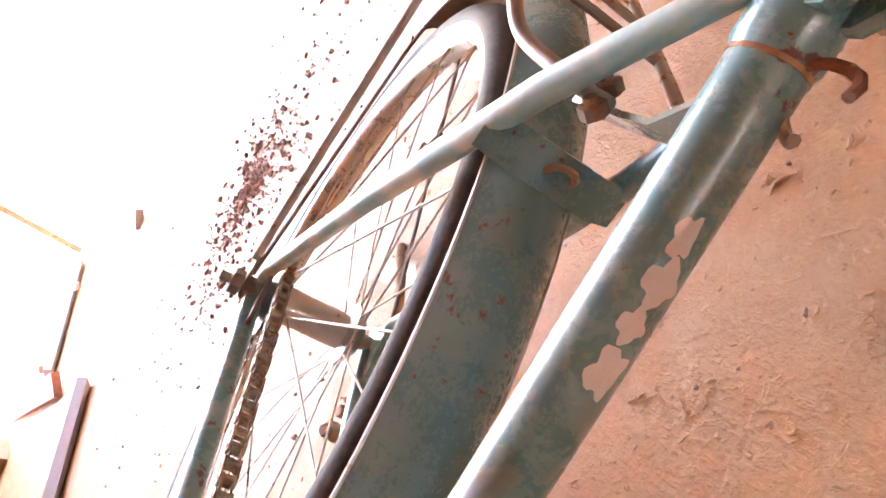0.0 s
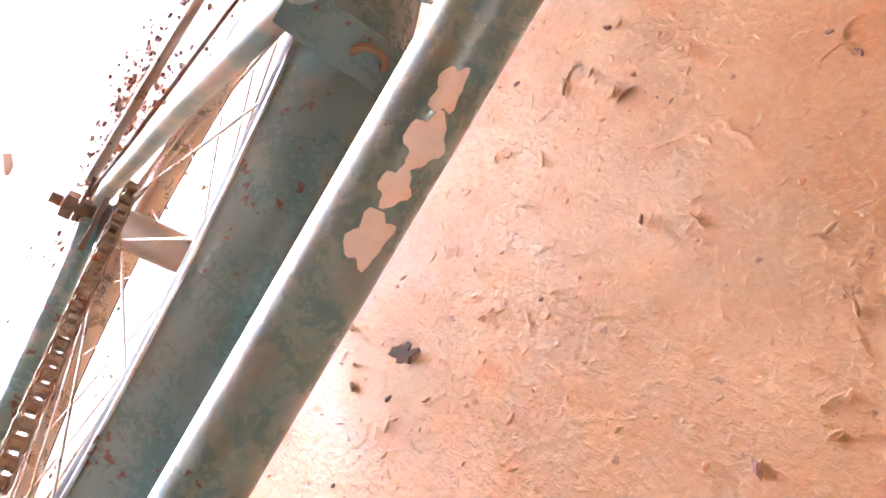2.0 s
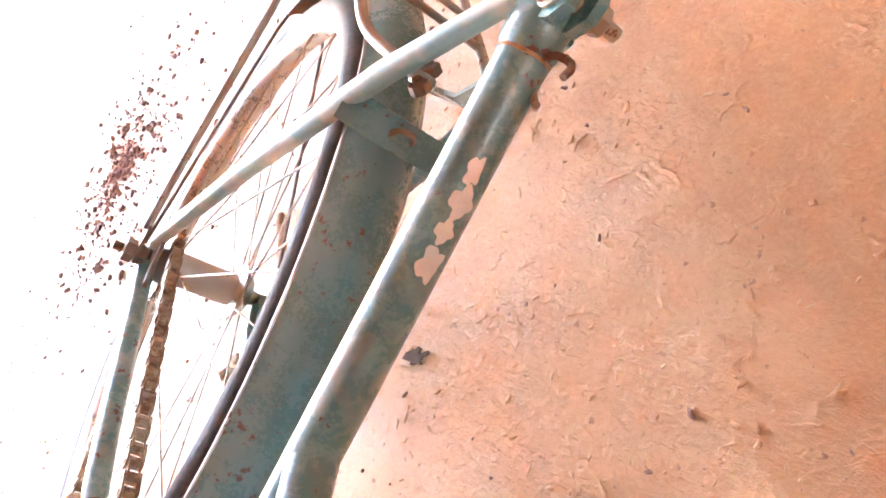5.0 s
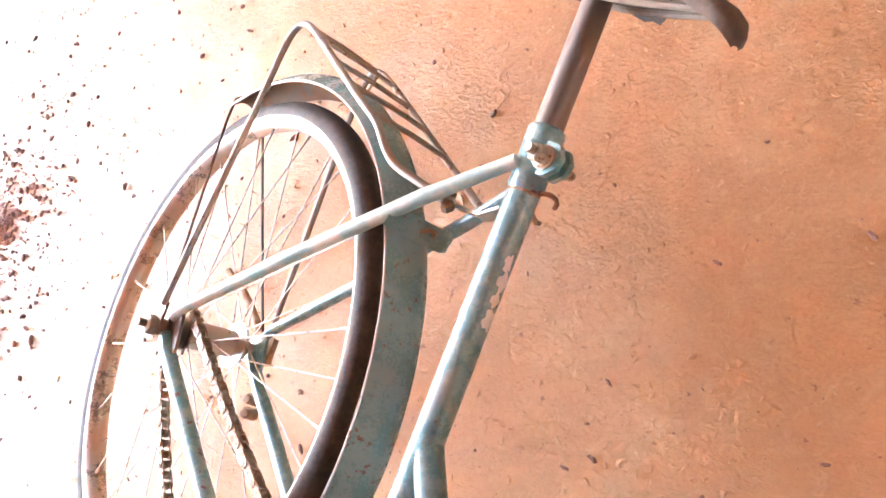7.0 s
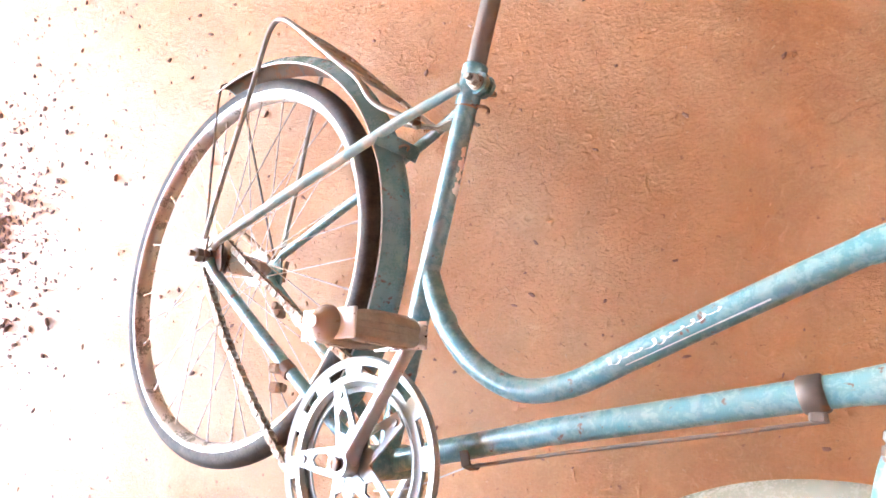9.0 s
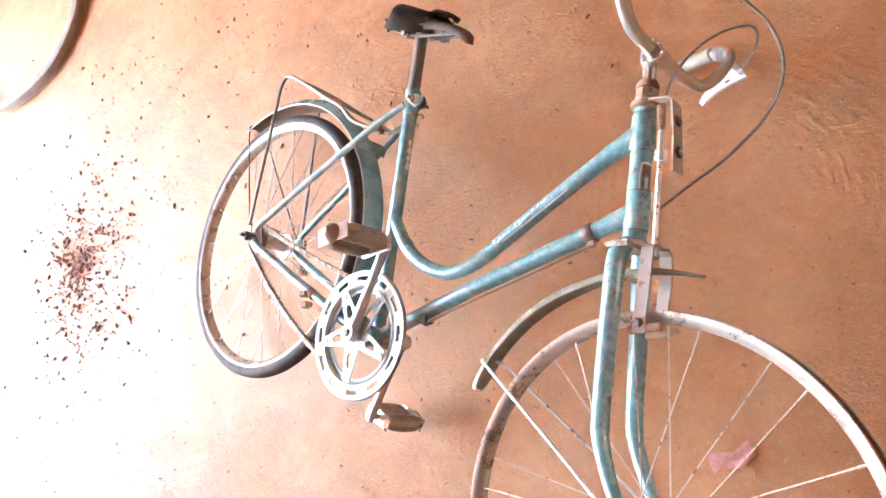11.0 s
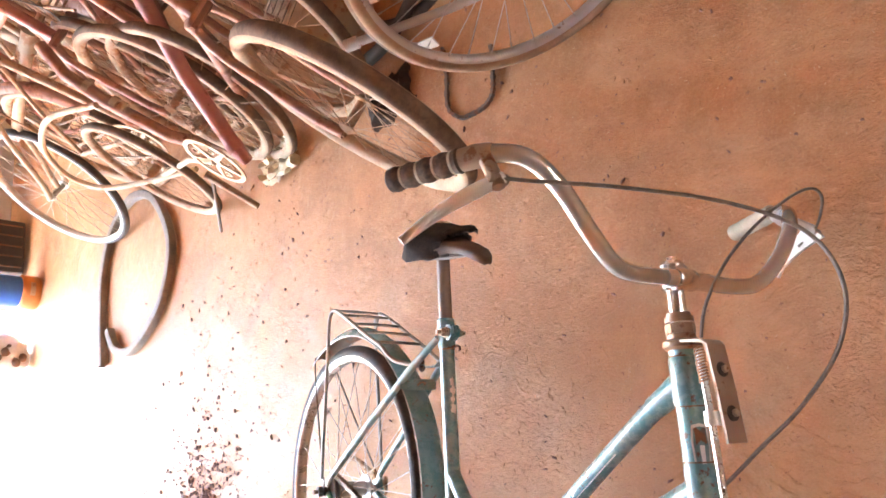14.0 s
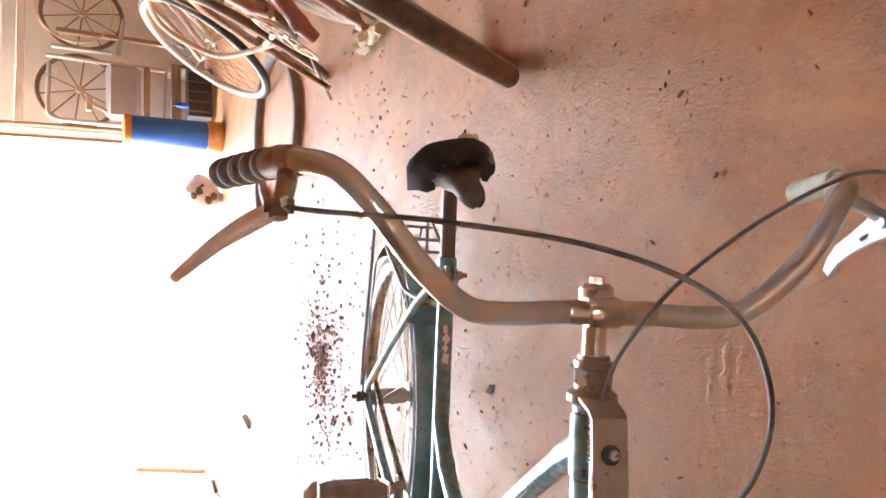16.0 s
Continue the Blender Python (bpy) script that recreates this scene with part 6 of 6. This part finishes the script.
# old tyre, cut, lying on the floor
tc = thing("cut_tyre", pose(0, 0, 0), "cut grey-black bicycle tyre lying in a loop on the floor", "tyre")
tp = curve_through([(-2.315, 0.665, 0.019), (-2.325, 0.90, 0.019), (-2.300, 1.11, 0.020), (-2.19, 1.27, 0.022), (-1.99, 1.335, 0.024), (-1.78, 1.235, 0.022), (-1.655, 0.99, 0.020), (-1.73, 0.79, 0.019), (-1.87, 0.695, 0.019), (-2.04, 0.655, 0.019), (-2.17, 0.70, 0.021), (-2.235, 0.80, 0.024)], 7)
s = Shape()
rings = []
for i, p in enumerate(tp):
    d = (tp[min(i + 1, len(tp) - 1)] - tp[max(i - 1, 0)]).normalized()
    side = Vector((-d.y, d.x, 0)).normalized()
    prof = [(0.019, 0.010), (0.015, 0.018), (0.0, 0.021), (-0.015, 0.017), (-0.019, 0.006), (-0.016, -0.012), (-0.013, -0.012), (-0.015, 0.006), (-0.011, 0.013), (0.0, 0.016), (0.011, 0.014), (0.015, 0.009), (0.013, -0.012), (0.016, -0.012)]
    rings.append([p + side * a + Vector((0, 0, b - 0.004)) for a, b in prof])
kk = len(rings[0])
for rr in rings:
    s.v += rr
for i in range(len(rings) - 1):
    for j in range(kk):
        j2 = (j + 1) % kk
        s.f.append((i * kk + j, i * kk + j2, (i + 1) * kk + j2, (i + 1) * kk + j))
put("casing", s, CUT_RUBBER, tc)
for j in (5, 13):
    put("bead", Shape().tube([ring[j] for ring in rings], 0.0024, 6), TAN_SIDEWALL, tc, "pale frayed bead edge")

# ---- by the opening: blue container, chair, boxes, poles, bag ----
bc = thing("blue_container", pose(-3.28, 1.345, 0), "tall blue plastic container with orange base and rim", "container")
put("body", Shape().lathe([(0.0, 0.085), (0.082, 0.085), (0.086, 0.10), (0.086, 0.50), (0.082, 0.515), (0.0, 0.515)], seg=40), BLUE, bc)
put("base", Shape().lathe([(0.0, 0.0), (0.090, 0.0), (0.094, 0.01), (0.094, 0.082), (0.088, 0.090), (0.0, 0.090)], seg=40), ORANGE, bc, "orange base")
put("rim", Shape().lathe([(0.070, 0.505), (0.091, 0.510), (0.092, 0.545), (0.084, 0.552), (0.078, 0.545), (0.070, 0.545)], seg=40, closed=True), ORANGE, bc, "orange rim")
put("label", Shape().lathe([(0.0945, 0.030), (0.0948, 0.030), (0.0948, 0.055), (0.0945, 0.055)], seg=8, closed=True, a0=-0.5, a1=0.3), CREAM, bc)
wc = thing("wheelchair", pose(-3.62, 1.70, 0), "old folded wheelchair with grey vinyl seat, raised on boxes", "wheelchair")
put("frame", Shape().tube(curve_through([(0, -0.22, 0.22), (0, -0.22, 0.80), (0, -0.21, 0.90), (0, -0.17, 0.935), (0, 0.0, 0.935), (0, 0.14, 0.935)], 5), 0.0125, 12)
    .tube(curve_through([(0.02, 0.16, 0.24), (0.02, 0.165, 0.60), (0.02, 0.17, 0.95)], 4), 0.0125, 12).tube([(0.02, -0.21, 0.30), (0.02, 0.16, 0.28)], 0.0105, 12), STEEL, wc, "tubular steel frame")
put("seat", Shape().box(0.04, -0.025, 0.53, 0.06, 0.36, 0.20, 0.028), GREY_VINYL, wc, "grey padded vinyl seat")
put("armrest", Shape().box(0.03, -0.02, 0.395, 0.035, 0.37, 0.035, 0.008), WOOD, wc)
for y, z, r in ((0.0, 0.77, 0.235), (0.50, 0.76, 0.235)):
    w = Matrix.Translation((-0.07, y, z)) @ Matrix.Rotation(math.pi / 2, 4, "Y")
    wh = put("chair_wheel", Shape().lathe([(r - 0.020, 0.010), (r, 0.010), (r + 0.006, 0.0), (r, -0.010), (r - 0.020, -0.010)], seg=48, closed=True).moved(w), DARK_STEEL, wc, "spoked wheel with dark rim")
    put("hub", Shape().lathe([(0, 0.035), (0.018, 0.035), (0.026, 0.02), (0.018, 0.0), (0.018, -0.03), (0, -0.03)], seg=18).moved(w), CREAM, wh)
    for i in range(10):
        a = 2 * math.pi * i / 10 + 0.2
        put("spoke", Shape().tube([(0.015 * math.cos(a), 0.015 * math.sin(a), 0.01), ((r - 0.01) * math.cos(a), (r - 0.01) * math.sin(a), 0)], 0.0042, 6).moved(w), DARK_STEEL, wh)
put("push_rim", Shape().lathe([(0.205, 0.03), (0.216, 0.036), (0.216, 0.046), (0.205, 0.046)], seg=40, closed=True).moved(Matrix.Translation((-0.05, 0.50, 0.80)) @ Matrix.Rotation(math.pi / 2, 4, "Y")), FOAM, wc)
put("lever", Shape().box(0.03, -0.11, 0.72, 0.03, 0.10, 0.035, 0.006).tube([(0.03, -0.10, 0.72), (0.05, -0.16, 0.62)], 0.010, 10), CREAM, wc)
put("footrest", Shape().tube([(0.03, 0.22, 0.56), (0.03, 0.46, 0.53)], 0.014, 10).tube([(0.05, 0.22, 0.60), (0.05, 0.22, 0.92)], 0.013, 10), STEEL, wc)
for y, w_, z1, mat, lab in ((1.69, 0.40, 0.27, WOOD, "rough wooden box under the wheelchair"),):
    bx = thing("wooden_box", pose(-3.66, y, 0), lab, "box")
    for i in range(2):
        put("board", Shape().box(0.10, 0, 0.21 + 0.032 * i, 0.028, w_, 0.028, 0.003), mat, bx)
    for sg in (1, -1):
        put("side_board", Shape().box(0, sg * w_ / 2, 0.13, 0.20, 0.02, 0.26, 0.003), mat, bx)
crate = thing("plastic_crate", pose(-3.50, 1.69, 0), "dark green plastic crate with bottles, in the box", "crate")
put("shell", Shape().box(0, 0, 0.095, 0.10, 0.33, 0.15, 0.006), BLACK_PLASTIC, crate)
for i in range(5):
    put("slot_bar", Shape().box(0.053, -0.13 + 0.065 * i, 0.10, 0.006, 0.008, 0.13, 0.001), DARK_STEEL, crate)
put("bottle", Shape().lathe([(0, 0), (0.018, 0.0), (0.018, 0.06), (0.008, 0.075), (0.008, 0.09), (0, 0.09)], seg=14).moved(pose(0.045, -0.10, 0.165)), BLUE, crate)
cab = thing("shelf_frame", pose(-3.72, 1.85, 0), "dusty cream wooden shelf frame standing by the wall", "shelf")
put("post", Shape().box(0, -0.40, 0.60, 0.05, 0.035, 1.20, 0.004), WHITEWASH, cab)
put("post", Shape().box(0, 0.75, 0.60, 0.05, 0.035, 1.20, 0.004), WHITEWASH, cab)
put("rail", Shape().box(0, 0.17, 1.09, 0.05, 1.12, 0.045, 0.004), WHITEWASH, cab)
put("back_panel", Shape().box(-0.12, 0.17, 0.60, 0.012, 1.20, 1.20, 0.002), PANEL, cab)
put("inner_post", Shape().box(0.05, 0.22, 0.53, 0.03, 0.03, 0.75, 0.004), WOOD, cab)
for y, x in ((1.415, -3.52), (1.335, -3.50)):
    pl = thing("wooden_pole", pose(x, y, 0), "slim brown wooden pole leaning by the opening", "pole", "wooden poles")
    put("shaft", Shape().tube([(0, 0, 0), (-0.02, 0.0, 0.9), (-0.05, -0.01, 2.0)], 0.011, 10), WOOD, pl)
bag = thing("plastic_bag", pose(-3.36, 0.99, 0), "crumpled clear plastic bag with dark scraps on the floor", "bag")
s = Shape()
s.ball((0, 0, 0.13), 0.12, (0.7, 1.0, 1.05), 20)
for p in s.v:
    p += Vector((noise.noise(p * 25), noise.noise(p * 25 + Vector((7, 0, 0))), noise.noise(p * 25 + Vector((0, 9, 0))))) * 0.035
    p.z = max(p.z, 0.003)
put("film", s, CLEAR_BAG, bag)
s = Shape()
for i in range(6):
    s.ball((0.075, rng.uniform(-0.07, 0.07), rng.uniform(0.05, 0.19)), rng.uniform(0.012, 0.026), (0.5, 1.2, 1.0), 8)
put("scrap", s, DARK_STEEL, bag)
cb = thing("electric_cable", pose(-3.45, 1.24, 0), "thin grey cable hanging from the pole", "cable")
put("wire", Shape().tube(curve_through([(-0.03, 0.0, 0.72), (0.02, -0.03, 0.62), (0.03, -0.10, 0.45), (0.04, -0.13, 0.28), (0.06, -0.15, 0.16), (0.09, -0.22, 0.09)], 6), 0.006, 8), CABLE, cb)

# trestle just inside the opening, one leg on the floor, coloured pale for glare
tr = thing("metal_trestle", pose(-3.2, -0.7, 0), "blue metal trestle at the opening, legs and rails paled for glare", "trestle")
for name, a, b, w, h, mat in (("leg", (-2.70, -0.32, 0.012), (-3.90, -0.60, 0.26), 0.075, 0.03, PALE_BLUE), ("leg", (-3.80, -0.757, 0.02), (-3.10, -1.12, 0.02), 0.08, 0.03, PALE_BLUE),
                              ("leg", (-2.28, -0.82, 0.016), (-1.97, -1.07, 0.016), 0.075, 0.03, PALE_BLUE), ("rail", (-3.88, -0.72, 0.03), (-3.90, -0.65, 0.44), 0.03, 0.02, CREAM),
                              ("rail", (-3.48, -0.81, 0.02), (-3.90, -0.98, 0.31), 0.035, 0.02, PALE_BLUE), ("rail", (-2.71, -1.00, 0.03), (-3.80, -1.65, 0.05), 0.09, 0.03, PINK_PAPER), ("rail", (-3.30, -1.17, 0.03), (-3.80, -1.34, 0.17), 0.035, 0.02, PINK_PAPER)):
    put(name, Shape().strip([Vector(p) - Vector((-3.2, -0.7, 0)) for p in (a, along(a, b, 0.5), b)], (0, 0.5, 0.2), w, h), mat, tr)

# ---- litter on the floor ----


def chips(count, seed, place, size, flat=0.45):
    rng = random.Random(seed)
    s = Shape()
    for _ in range(count):
        x, y = place(rng)
        r = size(rng)
        base = len(s.v)
        a0 = rng.random() * 6.28
        stretch = rng.uniform(0.6, 1.9)
        lift = rng.uniform(0.0, 0.5) * r
        for ring, (zz, sc) in enumerate(((0.0, 0.8), (0.5, 1.0), (1.0, 0.5))):
            for k in range(5):
                a = 2 * math.pi * k / 5 + rng.uniform(-0.4, 0.4)
                px, py = r * sc * stretch * math.cos(a), r * sc * math.sin(a) / stretch
                s.v.append(Vector((x + px * math.cos(a0) - py * math.sin(a0), y + px * math.sin(a0) + py * math.cos(a0), -0.001 + lift * (ring > 0) + r * flat * 2 * zz * rng.uniform(0.7, 1.2))))
        for ring in range(2):
            for k in range(5):
                k2 = (k + 1) % 5
                a = base + ring * 5
                s.f.append((a + k, a + k2, a + 5 + k2, a + 5 + k))
        s.f.append(tuple(base + 10 + k for k in range(5)))
    return s


def pile_place(rng):
    r = abs(rng.gauss(0, 1))
    a = rng.random() * 6.283
    return -1.53 + 0.135 * r * math.cos(a), -0.02 + 0.20 * r * math.sin(a)


def wide_place(rng):
    return -1.45 + rng.gauss(0, 0.42), 0.10 + rng.gauss(0, 0.42)


def floor_place(rng):
    return rng.uniform(-1.7, 1.3), rng.uniform(-1.0, 1.1)


tagged(put("wood_chips", chips(800, 1, pile_place, lambda g: 0.0022 + 0.0050 * g.random() ** 2.5), CHIP, smooth=False), "heap of dark bark chips and crumbs on the cement", "chips", kind="stuff")
tagged(put("wood_chips", chips(300, 2, wide_place, lambda g: 0.0013 + 0.0050 * g.random() ** 4), CHIP, smooth=False), "scattered dark bark crumbs on the cement", "chips", kind="stuff")
tagged(put("bark_dust", chips(1800, 11, lambda g: (-1.52 + g.gauss(0, 0.15), 0.0 + g.gauss(0, 0.22)), lambda g: 0.0006 + 0.0014 * g.random() ** 2), CHIP, smooth=False), "fine reddish bark dust round the heap", "dust", kind="stuff")
tagged(put("grit", chips(1800, 3, floor_place, lambda g: 0.0007 + 0.0042 * g.random() ** 5), CHIP, smooth=False), "dark grit scattered over the floor", "grit", kind="stuff")
tagged(put("crumbs", chips(3500, 5, floor_place, lambda g: 0.0007 + 0.0032 * g.random() ** 4, 0.35), FLOOR, smooth=False), "loose crumbs of red cement on the floor", "crumbs", kind="stuff")


def ridges(count, seed, long, thick, spread):
    """Short curled burrs that the trowel left standing on the cement."""
    rng = random.Random(seed)
    s = Shape()
    for _ in range(count):
        x, y = rng.uniform(-0.80, 0.75) - 0.25 * (rng.random() < 0.3), rng.uniform(-0.75, 0.70)
        patch = noise.noise(Vector((x * 2.3, y * 2.3, 8))) + 0.5 * noise.noise(Vector((x * 9, y * 9, 3)))
        if (patch < -0.10 or x < -0.42) and rng.random() < 0.70:
            continue
        a, curl = 1.45 + rng.gauss(0, spread) + math.pi * (rng.random() < 0.5), rng.gauss(0, 70)
        step = long * rng.uniform(0.10, 0.30) * (1.0 if rng.random() < 0.95 else 2.0)
        r = thick * rng.uniform(0.6, 1.4)
        pts = []
        for k in range(5):
            pts.append((x, y, 0.0))
            x, y = x + step * math.cos(a), y + step * math.sin(a)
            a += curl * step + rng.gauss(0, 0.25)
        s.tube(pts, [r * 0.3, r * 0.8 * rng.uniform(0.7, 1.2), r, r * rng.uniform(0.6, 1.2), r * 0.3], 6)
    for p in s.v:
        p.z = p.z * 0.70 - 0.0001
    return s


tagged(put("trowel_burrs", ridges(1500, 6, 0.0065, 0.0011, 0.9), BURR), "small raised burrs of cement on the floor", "burrs", kind="stuff")
tagged(put("trowel_burrs", ridges(1200, 16, 0.0105, 0.0016, 0.9), FLOOR), "larger curled burrs of cement on the floor", "burrs", kind="stuff")

leaf = thing("dry_leaf", pose(-0.396, -0.092, 0.0, 0, 0, 30) @ Matrix.Scale(0.72, 4), "small dark dried leaf on the floor", "leaf")
out = []
for i in range(22):
    a = 2 * math.pi * i / 22
    k = 1 + 0.9 * noise.noise(Vector((1.7 * math.cos(a), 1.7 * math.sin(a), 4.2))) + 0.25 * noise.noise(Vector((5 * math.cos(a), 5 * math.sin(a), 1.1)))
    out.append((0.020 * k * math.cos(a) * (1 + 0.3 * math.sin(3 * a)), 0.013 * k * math.sin(a)))
s = Shape().plate(out, 0.001, 0.003)
for p in s.v:
    p.z += 0.006 * abs(noise.noise(p * 90)) + 0.05 * abs(p.x) * abs(p.y) * 40 * 0.02
put("blade", s, LEAF, leaf)
wr = thing("paper_wrapper", pose(0.385, -0.60, 0.0, 0, 0, 20), "crumpled pink and white paper wrapper on the floor", "wrapper")
s = Shape()
for i in range(9):
    for j in range(5):
        x, y = -0.04 + 0.01 * i, -0.015 + 0.0075 * j
        s.v.append(Vector((x, y + 0.006 * math.sin(i), 0.003 + 0.012 * abs(noise.noise(Vector((x * 60, y * 60, 2)))))))
s.f = [(i * 5 + j, i * 5 + j + 1, (i + 1) * 5 + j + 1, (i + 1) * 5 + j) for i in range(8) for j in range(4)]
put("paper", s, PINK_PAPER, wr)
